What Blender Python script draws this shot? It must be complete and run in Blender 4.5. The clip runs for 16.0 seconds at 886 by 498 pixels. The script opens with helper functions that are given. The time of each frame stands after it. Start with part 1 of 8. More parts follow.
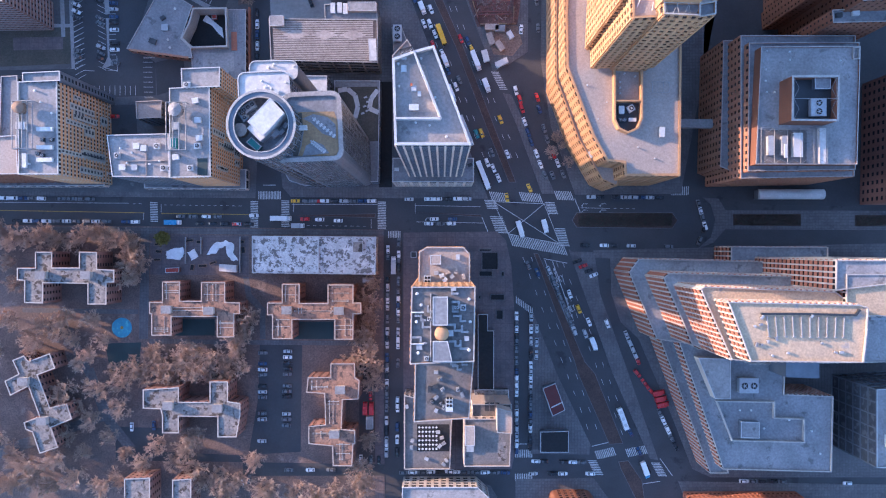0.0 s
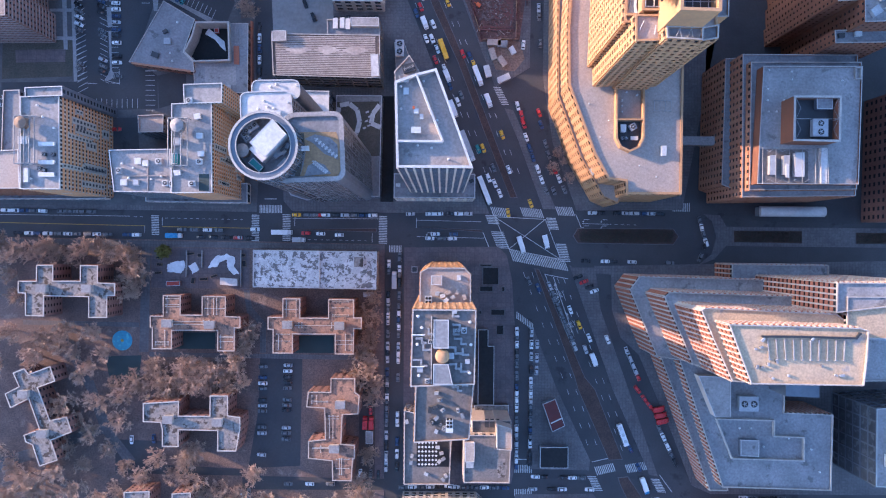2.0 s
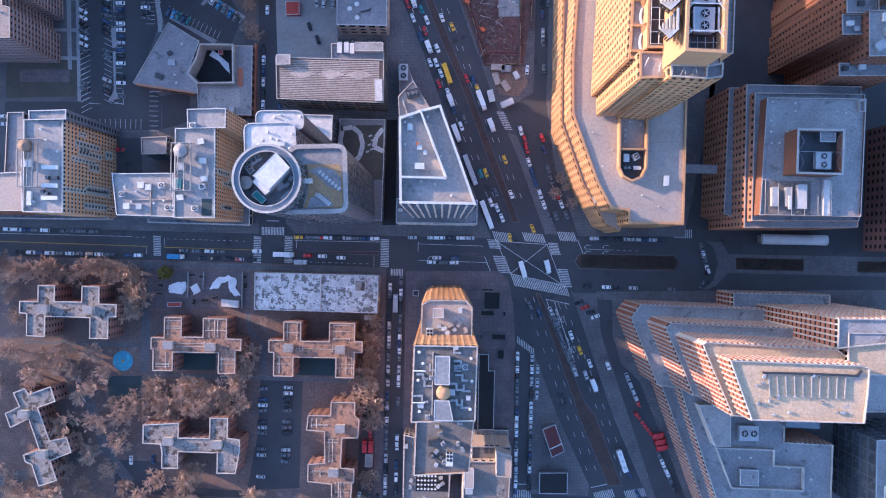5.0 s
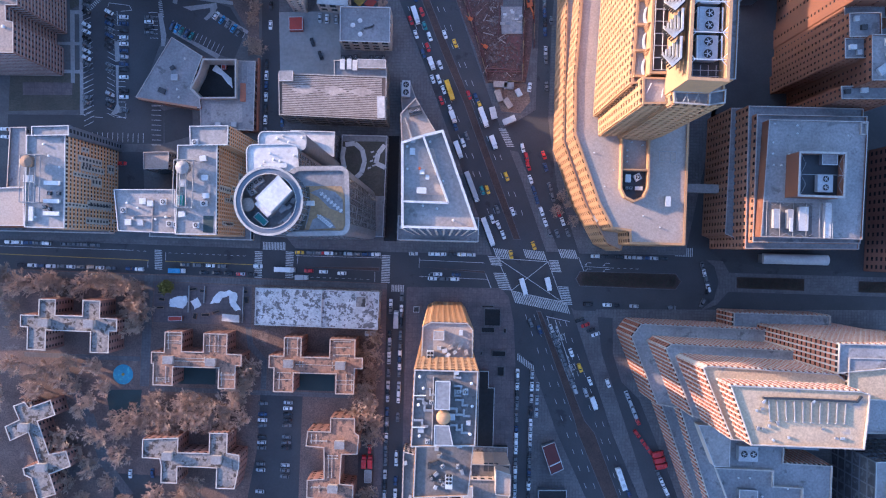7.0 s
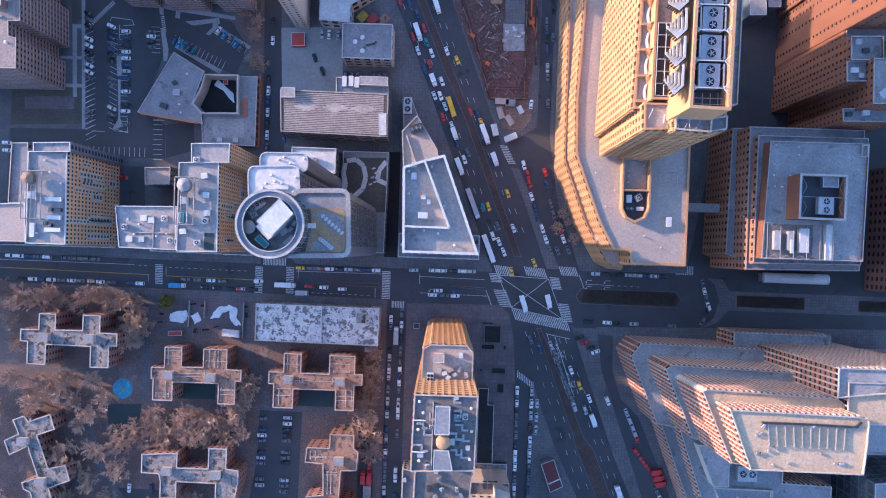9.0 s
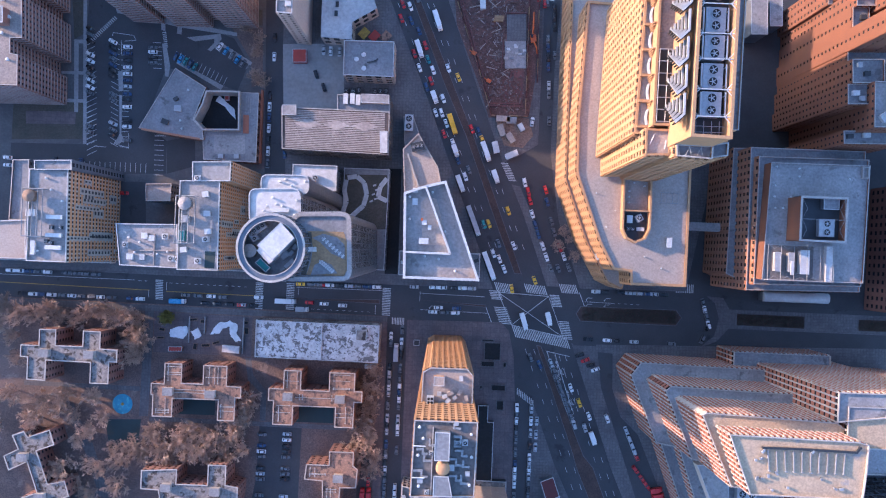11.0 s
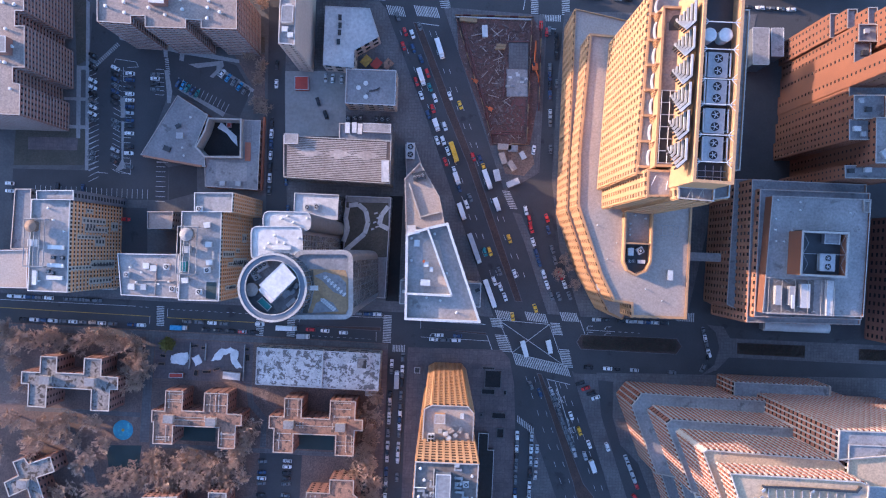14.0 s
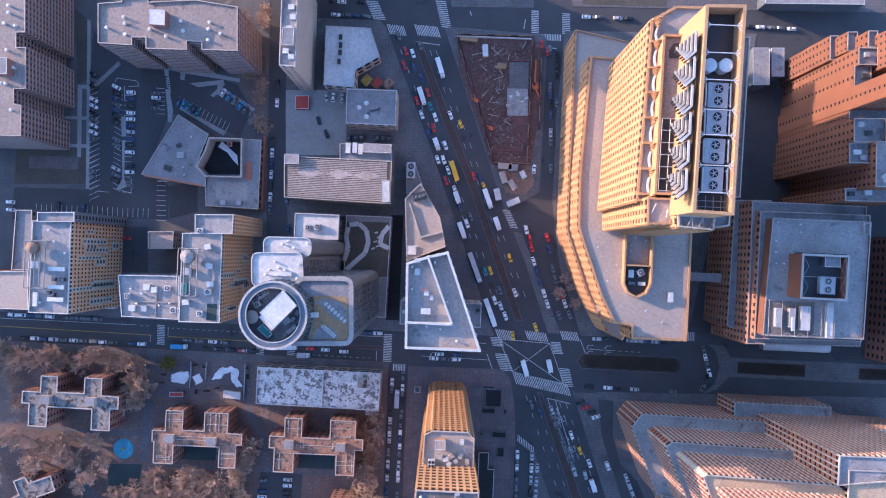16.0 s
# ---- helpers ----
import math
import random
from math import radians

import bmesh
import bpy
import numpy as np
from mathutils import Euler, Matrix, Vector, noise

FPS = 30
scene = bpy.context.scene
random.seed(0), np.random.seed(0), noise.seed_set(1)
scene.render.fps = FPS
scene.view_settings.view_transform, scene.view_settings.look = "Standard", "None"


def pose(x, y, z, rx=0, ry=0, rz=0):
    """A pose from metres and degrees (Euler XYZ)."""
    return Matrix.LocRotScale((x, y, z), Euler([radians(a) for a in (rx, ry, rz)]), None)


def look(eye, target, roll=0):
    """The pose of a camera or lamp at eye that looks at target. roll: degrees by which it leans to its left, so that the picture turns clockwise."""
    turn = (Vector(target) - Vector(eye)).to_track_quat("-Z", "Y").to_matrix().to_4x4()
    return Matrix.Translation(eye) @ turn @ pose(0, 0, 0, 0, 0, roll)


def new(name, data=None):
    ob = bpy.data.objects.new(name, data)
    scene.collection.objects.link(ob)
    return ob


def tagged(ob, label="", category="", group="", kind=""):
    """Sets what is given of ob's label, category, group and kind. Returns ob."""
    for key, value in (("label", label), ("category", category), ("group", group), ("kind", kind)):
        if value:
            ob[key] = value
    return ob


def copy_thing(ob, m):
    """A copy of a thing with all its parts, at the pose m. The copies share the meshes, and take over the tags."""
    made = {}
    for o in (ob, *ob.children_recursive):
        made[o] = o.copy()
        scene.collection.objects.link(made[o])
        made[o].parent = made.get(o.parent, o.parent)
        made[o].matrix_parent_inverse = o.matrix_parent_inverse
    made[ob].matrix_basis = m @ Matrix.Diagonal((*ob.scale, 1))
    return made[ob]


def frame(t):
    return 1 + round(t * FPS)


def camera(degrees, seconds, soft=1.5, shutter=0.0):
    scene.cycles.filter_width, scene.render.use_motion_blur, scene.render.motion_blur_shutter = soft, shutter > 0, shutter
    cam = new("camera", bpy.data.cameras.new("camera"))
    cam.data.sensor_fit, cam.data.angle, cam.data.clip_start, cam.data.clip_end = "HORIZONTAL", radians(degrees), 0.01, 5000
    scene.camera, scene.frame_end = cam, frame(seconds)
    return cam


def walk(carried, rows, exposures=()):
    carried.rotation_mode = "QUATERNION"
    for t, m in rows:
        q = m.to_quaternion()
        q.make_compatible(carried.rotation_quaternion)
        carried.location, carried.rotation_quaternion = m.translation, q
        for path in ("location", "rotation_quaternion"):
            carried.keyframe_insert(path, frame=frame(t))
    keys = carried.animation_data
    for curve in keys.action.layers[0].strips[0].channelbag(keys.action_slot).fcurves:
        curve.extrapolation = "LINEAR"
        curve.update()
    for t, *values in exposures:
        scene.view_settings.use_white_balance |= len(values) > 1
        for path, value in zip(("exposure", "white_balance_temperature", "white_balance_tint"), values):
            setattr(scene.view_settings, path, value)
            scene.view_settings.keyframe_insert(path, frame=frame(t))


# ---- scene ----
cam = camera(65.5, 16.0, 1.1)
PATH = [
    (0.0, 0.00, 0.00, 365.58, -0.202, -0.080, 0.000),
    (0.5, -0.06, 1.92, 365.57, -0.203, -0.082, 0.086),
    (1.0, -0.14, 3.83, 365.59, -0.203, -0.082, 0.176),
    (1.5, -0.25, 5.78, 365.61, -0.197, -0.075, 0.271),
    (2.0, -0.40, 7.78, 365.64, -0.184, -0.063, 0.369),
    (2.5, -0.52, 9.80, 365.67, -0.167, -0.053, 0.465),
    (3.0, -0.66, 11.81, 365.69, -0.149, -0.047, 0.563),
    (3.5, -0.79, 13.80, 365.67, -0.135, -0.043, 0.666),
    (4.0, -0.93, 15.81, 365.66, -0.119, -0.039, 0.777),
    (6.5, -1.63, 25.96, 365.85, -0.030, -0.006, 1.385),
    (7.0, -1.76, 28.03, 365.89, -0.006, 0.001, 1.506),
    (7.5, -1.89, 30.07, 365.93, 0.016, 0.006, 1.623),
    (8.0, -2.04, 32.12, 365.96, 0.036, 0.008, 1.732),
    (8.5, -2.16, 34.19, 365.99, 0.051, 0.005, 1.830),
    (9.0, -2.31, 36.32, 366.02, 0.066, 0.001, 1.916),
    (11.5, -3.12, 47.27, 366.19, 0.130, -0.009, 2.262),
    (12.0, -3.34, 49.58, 366.25, 0.151, -0.008, 2.316),
    (12.5, -3.55, 51.90, 366.29, 0.165, -0.011, 2.360),
    (13.0, -3.75, 54.23, 366.36, 0.176, -0.013, 2.397),
    (13.5, -3.95, 56.59, 366.46, 0.189, -0.016, 2.426),
    (14.0, -4.11, 59.00, 366.58, 0.209, -0.017, 2.444),
    (14.5, -4.25, 61.43, 366.68, 0.234, -0.012, 2.457),
    (15.0, -4.33, 63.83, 366.74, 0.256, -0.005, 2.468),
    (15.5, -4.40, 66.20, 366.79, 0.273, 0.008, 2.476),
    (16.0, -4.47, 68.59, 366.84, 0.293, 0.022, 2.483),
]
walk(cam, [(t, pose(x, y, z, tilt, side, turn)) for t, x, y, z, tilt, side, turn in PATH], exposures=[(0.0, 2.08, 5450, 20), (16.0, 1.96, 5450, 20)])

# ---- light ----
SUN_FROM = Vector((-1.0, 0.36, 0.0)).normalized()
SUN_ELEVATION = radians(13.5)
world = bpy.data.worlds.new("sky")
scene.world = world
world.use_nodes = True
wn = world.node_tree.nodes
sky = wn.new("ShaderNodeTexSky")
sky.sky_type, sky.sun_disc = "NISHITA", False
sky.sun_elevation = SUN_ELEVATION
sky.sun_rotation = math.atan2(SUN_FROM.x, SUN_FROM.y)
sky.air_density, sky.dust_density, sky.ozone_density = 1.0, 1.0, 2.5
wn["Background"].inputs["Strength"].default_value = 0.15
world.node_tree.links.new(sky.outputs[0], wn["Background"].inputs["Color"])
sun_data = bpy.data.lights.new("sun", "SUN")
sun_data.energy, sun_data.angle, sun_data.color = 2.55, radians(0.6), (1.0, 0.64, 0.38)
sun = new("sun", sun_data)
sun.matrix_world = look(SUN_FROM * 900 * math.cos(SUN_ELEVATION) + Vector((0, 0, 900 * math.sin(SUN_ELEVATION))), (0, 0, 0))


# ---- materials ----
def material(name, colour, rough=0.8, vary=0.25, scale=0.5, fine=6.0, metal=0.0, bump=0.15, tint=None, spots=None, each=0.0, grid=0.0):
    """A procedural surface: broad stains, fine grain, a little relief. spots: (colour, scale, threshold) of a second tone in patches."""
    m = bpy.data.materials.new(name)
    m.use_nodes = True
    nt = m.node_tree
    n, link = nt.nodes, nt.links.new
    b = n["Principled BSDF"]
    co = n.new("ShaderNodeTexCoord")
    geo = n.new("ShaderNodeNewGeometry")
    def noise_at(s, detail=5.0, rough_=0.6):
        t = n.new("ShaderNodeTexNoise")
        t.inputs["Scale"].default_value, t.inputs["Detail"].default_value, t.inputs["Roughness"].default_value = s, detail, rough_
        link(geo.outputs["Position"], t.inputs["Vector"])
        return t
    broad, grain = noise_at(scale * 0.2), noise_at(fine * 0.3, 3.0)
    def mix(kind, fac, a, c):
        x = n.new("ShaderNodeMix")
        x.data_type, x.blend_type = "RGBA", kind
        for sock, v in ((x.inputs[0], fac), (x.inputs[6], a), (x.inputs[7], c)):
            if hasattr(v, "is_linked"):
                link(v, sock)
            else:
                sock.default_value = v
        return x.outputs[2]
    def ramp(src, lo, hi, p0=0.35, p1=0.65):
        r = n.new("ShaderNodeValToRGB")
        r.color_ramp.elements[0].position, r.color_ramp.elements[1].position = p0, p1
        r.color_ramp.elements[0].color, r.color_ramp.elements[1].color = (lo, lo, lo, 1), (hi, hi, hi, 1)
        link(src, r.inputs[0])
        return r.outputs[0]
    c = (*colour, 1)
    other = (*(tint or [v * 0.75 for v in colour]), 1)
    col = mix("MIX", ramp(broad.outputs[0], 0.0, 1.0, 0.3, 0.7), c, other)
    if spots:
        sp = noise_at(spots[1], 6.0, 0.65)
        col = mix("MIX", ramp(sp.outputs[0], 0, 1, spots[2], spots[2] + 0.06), col, (*spots[0], 1))
    col = mix("MULTIPLY", 1.0, col, ramp(grain.outputs[0], 1 - vary, 1 + vary * 0.3, 0.3, 0.7))
    if grid:
        br = n.new("ShaderNodeTexBrick")
        br.offset = 0.0
        for key, v in (("Scale", 1.0), ("Mortar Size", 0.06), ("Brick Width", grid), ("Row Height", grid)):
            br.inputs[key].default_value = v
        br.inputs["Color1"].default_value, br.inputs["Color2"].default_value, br.inputs["Mortar"].default_value = (1, 1, 1, 1), (0.84, 0.84, 0.85, 1), (0.62, 0.62, 0.62, 1)
        link(geo.outputs["Position"], br.inputs["Vector"])
        col = mix("MULTIPLY", 1.0, col, br.outputs["Color"])
    if each:
        info = n.new("ShaderNodeObjectInfo")
        col = mix("MULTIPLY", 1.0, col, ramp(info.outputs["Random"], 1 - each, 1.0, 0.0, 1.0))
    link(col, b.inputs["Base Color"])
    b.inputs["Metallic"].default_value = metal
    link(ramp(grain.outputs[0], max(0, rough - 0.12), min(1, rough + 0.1)), b.inputs["Roughness"])
    if bump:
        bp = n.new("ShaderNodeBump")
        bp.inputs["Strength"].default_value, bp.inputs["Distance"].default_value = bump, 0.05
        link(grain.outputs[0], bp.inputs["Height"])
        link(bp.outputs[0], b.inputs["Normal"])
    return m


ASPHALT = material("asphalt", (0.05, 0.05, 0.054), 0.85, 0.3, 0.25, 4.0, tint=(0.072, 0.071, 0.075), spots=((0.036, 0.036, 0.04), 0.06, 0.6))
# worn yards and lanes; on the east block its darkness paints tower shade
ASPHALT_OLD_SHADE = material("worn asphalt and painted tower shade", (0.07, 0.07, 0.072), 0.9, 0.3, 0.3, 3.0, tint=(0.05, 0.05, 0.055))
ASPHALT_RED = material("reddish asphalt", (0.10, 0.075, 0.07), 0.9, 0.3, 0.3, 3.0, tint=(0.07, 0.058, 0.058))
CONCRETE = material("pavement concrete", (0.175, 0.165, 0.165), 0.9, 0.3, 0.5, 3.0, tint=(0.115, 0.108, 0.11), grid=1.6, spots=((0.10, 0.095, 0.095), 0.12, 0.66))
CONCRETE_DARK = material("dark old concrete", (0.135, 0.133, 0.133), 0.9, 0.3, 0.5, 3.0, tint=(0.09, 0.09, 0.092), spots=((0.17, 0.165, 0.16), 0.1, 0.64))
PLAZA = material("plaza paving", (0.195, 0.15, 0.148), 0.9, 0.3, 0.5, 3.0, tint=(0.115, 0.098, 0.10), grid=2.4)
LOT = material("pale concrete yard", (0.32, 0.31, 0.30), 0.9, 0.2, 0.25, 2.0, tint=(0.24, 0.225, 0.21))
SOIL = material("winter soil and leaf litter", (0.22, 0.15, 0.125), 1.0, 0.5, 0.5, 5.0, tint=(0.13, 0.097, 0.085), spots=((0.26, 0.19, 0.16), 0.12, 0.6))
BANK = material("planted strip with leaf litter", (0.105, 0.066, 0.055), 1.0, 0.5, 0.8, 5.0, tint=(0.068, 0.046, 0.04))
LAWN = material("dull winter lawn", (0.08, 0.078, 0.062), 1.0, 0.5, 0.6, 6.0, tint=(0.115, 0.10, 0.08))
PIT = material("excavated red earth", (0.20, 0.105, 0.085), 1.0, 0.5, 0.8, 4.0, tint=(0.11, 0.07, 0.062), spots=((0.27, 0.20, 0.175), 0.4, 0.6))
PAINT = material("worn white road paint", (0.62, 0.62, 0.60), 0.7, 0.45, 2.0, 3.0)
YELLOW_PAINT = material("worn yellow road paint", (0.5, 0.32, 0.06), 0.7, 0.45, 2.0, 3.0)
ROOF_WHITE = material("white roof membrane", (0.62, 0.61, 0.59), 0.7, 0.25, 0.5, 2.0, tint=(0.50, 0.485, 0.47), spots=((0.40, 0.375, 0.355), 0.3, 0.62))
ROOF_PALE = material("pale grey roofing", (0.37, 0.35, 0.335), 0.8, 0.3, 0.5, 3.0, tint=(0.25, 0.235, 0.23), spots=((0.19, 0.178, 0.17), 0.16, 0.6))
ROOF_GREY = material("grey roofing", (0.28, 0.275, 0.28), 0.8, 0.3, 0.5, 3.0, tint=(0.195, 0.195, 0.20), spots=((0.14, 0.137, 0.14), 0.14, 0.6))
ROOF_TAN = material("tan ballast roof", (0.42, 0.35, 0.30), 0.95, 0.25, 0.3, 4.0, tint=(0.36, 0.30, 0.26))
ROOF_SAND = material("warm sand-coloured roofing", (0.60, 0.43, 0.27), 0.95, 0.3, 0.4, 4.0, tint=(0.48, 0.355, 0.24), spots=((0.36, 0.31, 0.27), 0.1, 0.6))
ROOF_STAINED = material("white roof with dark weathering", (0.62, 0.60, 0.58), 0.7, 0.3, 0.8, 3.0, tint=(0.46, 0.45, 0.44), spots=((0.15, 0.135, 0.13), 0.42, 0.5))
ROOF_RUST = material("rusty brown flat roof", (0.36, 0.205, 0.135), 0.9, 0.45, 1.2, 3.0, tint=(0.25, 0.145, 0.105), spots=((0.12, 0.08, 0.065), 0.4, 0.54))
ROOF_BLUE = material("blue-grey flat roof", (0.15, 0.15, 0.155), 0.85, 0.45, 1.4, 3.0, tint=(0.33, 0.28, 0.24), spots=((0.065, 0.05, 0.042), 0.3, 0.53))
ROOF_BALLAST = material("mottled tan ballast roof", (0.345, 0.28, 0.24), 0.95, 0.35, 0.4, 4.0, tint=(0.26, 0.215, 0.19), spots=((0.19, 0.16, 0.145), 0.12, 0.58))
PALE_PATH = material("pale concrete path", (0.36, 0.35, 0.345), 0.9, 0.25, 0.4, 3.0, tint=(0.27, 0.265, 0.26))
ROOF_WORN = material("worn warm-grey roofing", (0.20, 0.18, 0.168), 0.85, 0.35, 0.5, 3.0, tint=(0.135, 0.12, 0.112), spots=((0.10, 0.095, 0.092), 0.25, 0.6))
COPING = material("pale stone coping", (0.48, 0.44, 0.40), 0.8, 0.25, 1.0, 4.0)
COPING_WHITE = material("white metal coping", (0.57, 0.56, 0.55), 0.6, 0.2, 1.0, 4.0)
BRICK_RED = material("red-brown brick", (0.30, 0.155, 0.12), 0.9, 0.3, 0.4, 6.0, tint=(0.235, 0.125, 0.10))
BRICK_ORANGE = material("orange brick", (0.225, 0.092, 0.052), 0.85, 0.25, 0.3, 6.0, tint=(0.18, 0.078, 0.048))
STONE_TAN = material("tan precast concrete", (0.50, 0.285, 0.14), 0.8, 0.2, 0.3, 3.0, tint=(0.43, 0.245, 0.125))
STONE_RUST = material("rust-coloured precast stone", (0.46, 0.225, 0.13), 0.85, 0.2, 0.3, 4.0, tint=(0.38, 0.18, 0.11))
PANEL_ORANGE = material("orange terracotta panels", (0.64, 0.325, 0.15), 0.7, 0.25, 0.4, 3.0, tint=(0.56, 0.33, 0.18), spots=((0.48, 0.42, 0.34), 0.16, 0.6))
PANEL_GREY = material("grey metal panels", (0.165, 0.19, 0.225), 0.5, 0.15, 0.5, 3.0, metal=0.2)
PANEL_RED = material("red-orange spandrel brick", (0.48, 0.175, 0.10), 0.85, 0.25, 0.4, 5.0, tint=(0.40, 0.15, 0.09))
MULLION = material("cream precast mullion", (0.58, 0.50, 0.43), 0.8, 0.15, 0.5, 3.0)
BEIGE_WALL = material("blank beige stucco", (0.52, 0.42, 0.35), 0.9, 0.2, 0.3, 4.0, tint=(0.44, 0.36, 0.31))
GLASS = material("dark window glass", (0.05, 0.058, 0.07), 0.16, 0.1, 0.3, 1.0, bump=0.0, each=0.5)
GLASS_WALL = material("grey curtain-wall glass", (0.06, 0.07, 0.085), 0.22, 0.3, 0.8, 1.0, bump=0.0, tint=(0.10, 0.11, 0.125))
STEEL = material("galvanised steel", (0.36, 0.36, 0.36), 0.6, 0.25, 1.0, 5.0, metal=0.25)
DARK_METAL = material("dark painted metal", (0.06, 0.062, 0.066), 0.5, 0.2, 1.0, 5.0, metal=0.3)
UNIT_GREY = material("grey enamelled sheet metal", (0.42, 0.43, 0.44), 0.5, 0.2, 1.0, 4.0)
UNIT_WHITE = material("white enamelled sheet metal", (0.62, 0.62, 0.61), 0.55, 0.15, 1.0, 4.0)
TEAL = material("teal painted metal", (0.03, 0.26, 0.24), 0.5, 0.2, 1.0, 4.0)
WOOD = material("weathered tank timber", (0.30, 0.20, 0.14), 0.9, 0.3, 1.0, 5.0)
TWIG = material("bare twigs", (0.50, 0.355, 0.27), 0.95, 0.3, 1.0, 6.0, bump=0.0, tint=(0.58, 0.415, 0.31), each=0.3)
BARK = material("grey bark", (0.14, 0.115, 0.095), 0.95, 0.3, 1.0, 6.0)
LEAF = material("evergreen leaves", (0.20, 0.17, 0.03), 0.7, 0.4, 1.0, 6.0, bump=0.0)
SNOW = material("white plastic sheeting", (0.8, 0.8, 0.8), 0.5, 0.15, 1.0, 2.0)
RED_METAL = material("red corrugated metal", (0.42, 0.05, 0.03), 0.6, 0.2, 1.0, 3.0)
MAROON = material("dark red membrane", (0.12, 0.03, 0.03), 0.8, 0.2, 1.0, 3.0)
POOL = material("bright blue play mat", (0.06, 0.30, 0.42), 0.6, 0.2, 0.6, 3.0, spots=((0.10, 0.42, 0.46), 0.5, 0.55))
COURT = material("green play court", (0.04, 0.065, 0.065), 0.85, 0.25, 0.6, 3.0)
ORANGE_PAINT = material("orange machine paint", (0.62, 0.13, 0.03), 0.5, 0.2, 1.0, 3.0)
BLACK = material("near-black surfaces and painted gap shade", (0.02, 0.02, 0.022), 0.9, 0.3, 1.0, 3.0)
PANEL_SAGE = material("pale sage-grey metal frames", (0.47, 0.47, 0.42), 0.6, 0.2, 0.6, 3.0, tint=(0.38, 0.385, 0.35))
BRICK_PALE = material("pale cast-stone sills", (0.40, 0.33, 0.30), 0.9, 0.25, 0.6, 4.0)
MESH_GREY = material("weathered grey pipework", (0.26, 0.27, 0.285), 0.6, 0.25, 1.0, 4.0)
RIB_DARK = material("dark soot-stained roof gutters", (0.115, 0.085, 0.075), 0.9, 0.35, 0.6, 3.0, tint=(0.17, 0.125, 0.10), spots=((0.24, 0.19, 0.155), 0.14, 0.6))
RIB_PALE = material("pale weathered roof ribs", (0.47, 0.41, 0.37), 0.9, 0.3, 0.6, 3.0, tint=(0.33, 0.28, 0.25), spots=((0.22, 0.18, 0.155), 0.16, 0.62))
DEBRIS = material("broken concrete and pipe scrap", (0.26, 0.20, 0.18), 0.9, 0.5, 2.0, 4.0, tint=(0.11, 0.075, 0.066))
SOIL_DRY = material("trampled tan soil", (0.30, 0.20, 0.145), 1.0, 0.5, 0.8, 4.0, tint=(0.20, 0.14, 0.115))
PIT_WALL = material("rust-red sheet piling", (0.20, 0.085, 0.075), 0.8, 0.35, 0.8, 4.0)
TIMBER = material("raw timber", (0.36, 0.24, 0.13), 0.9, 0.3, 1.0, 4.0)


# ---- builders ----
def under(ob, parent):
    """Parents ob, whose mesh is laid out in the world's metres."""
    ob.parent = parent
    if parent is not None and parent.type == "EMPTY":
        ob.matrix_parent_inverse = Matrix.Translation(-parent.location)


def part(name, bm, mat, parent=None, label=""):
    """Links a bmesh as one mesh object under a thing or part."""
    me = bpy.data.meshes.new(name)
    bm.normal_update()
    bm.to_mesh(me)
    bm.free()
    me.materials.append(mat)
    ob = new(name, me)
    under(ob, parent)
    if label:
        ob["label"] = label
    return ob


def empty(name, x=0, y=0, z=0):
    ob = new(name)
    ob.location = (x, y, z)
    return ob


def thing(name, label, category, group="", at=(0, 0, 0), kind=""):
    return tagged(empty(name, *at), label, category, group, kind)


def area(poly):
    return sum(a[0] * b[1] - b[0] * a[1] for a, b in zip(poly, poly[1:] + poly[:1])) / 2


def ccw(poly):
    return list(poly) if area(poly) > 0 else list(poly)[::-1]


def inset(poly, d):
    """The polygon moved inwards by d (counter-clockwise)."""
    out = []
    for i in range(len(poly)):
        p, a, b = Vector(poly[i - 1]), Vector(poly[i]), Vector(poly[(i + 1) % len(poly)])
        u, v = (a - p).normalized(), (b - a).normalized()
        n1, n2 = Vector((-u.y, u.x)), Vector((-v.y, v.x))
        k = 1 + n1.dot(n2)
        out.append(tuple(a + (n1 + n2) * (d / max(k, 0.3))))
    return out


def rounded(poly, r, steps=5):
    poly, out = ccw(poly), []
    for i in range(len(poly)):
        p, a, b = Vector(poly[i - 1]), Vector(poly[i]), Vector(poly[(i + 1) % len(poly)])
        s, e = a + (p - a).normalized() * r, a + (b - a).normalized() * r
        for k in range(steps + 1):
            t = k / steps
            out.append(tuple(s * (1 - t) ** 2 + a * 2 * t * (1 - t) + e * t * t))
    return out


def prism(bm, poly, z0, z1):
    poly = ccw(poly)
    lo, hi = [bm.verts.new((x, y, z0)) for x, y in poly], [bm.verts.new((x, y, z1)) for x, y in poly]
    bm.faces.new(hi)
    bm.faces.new(lo[::-1])
    for i in range(len(poly)):
        j = (i + 1) % len(poly)
        bm.faces.new((lo[i], lo[j], hi[j], hi[i]))


def ring(bm, poly, width, z0, z1):
    """A wall of that width along the inside of a closed outline, in one piece."""
    poly = ccw(poly)
    inner = inset(poly, width)
    rows = [[bm.verts.new((x, y, z)) for x, y in line] for line, z in ((poly, z0), (poly, z1), (inner, z1), (inner, z0))]
    for i in range(len(poly)):
        j = (i + 1) % len(poly)
        for r, s in zip(rows, rows[1:] + rows[:1]):
            bm.faces.new((r[i], r[j], s[j], s[i]))


def box(bm, x, y, z, sx, sy, sz, turn=0.0):
    """A box whose base centre is x, y, z."""
    c, s = math.cos(radians(turn)), math.sin(radians(turn))
    prism(bm, [(x + u * sx / 2 * c - v * sy / 2 * s, y + u * sx / 2 * s + v * sy / 2 * c) for u, v in ((-1, -1), (1, -1), (1, 1), (-1, 1))], z, z + sz)


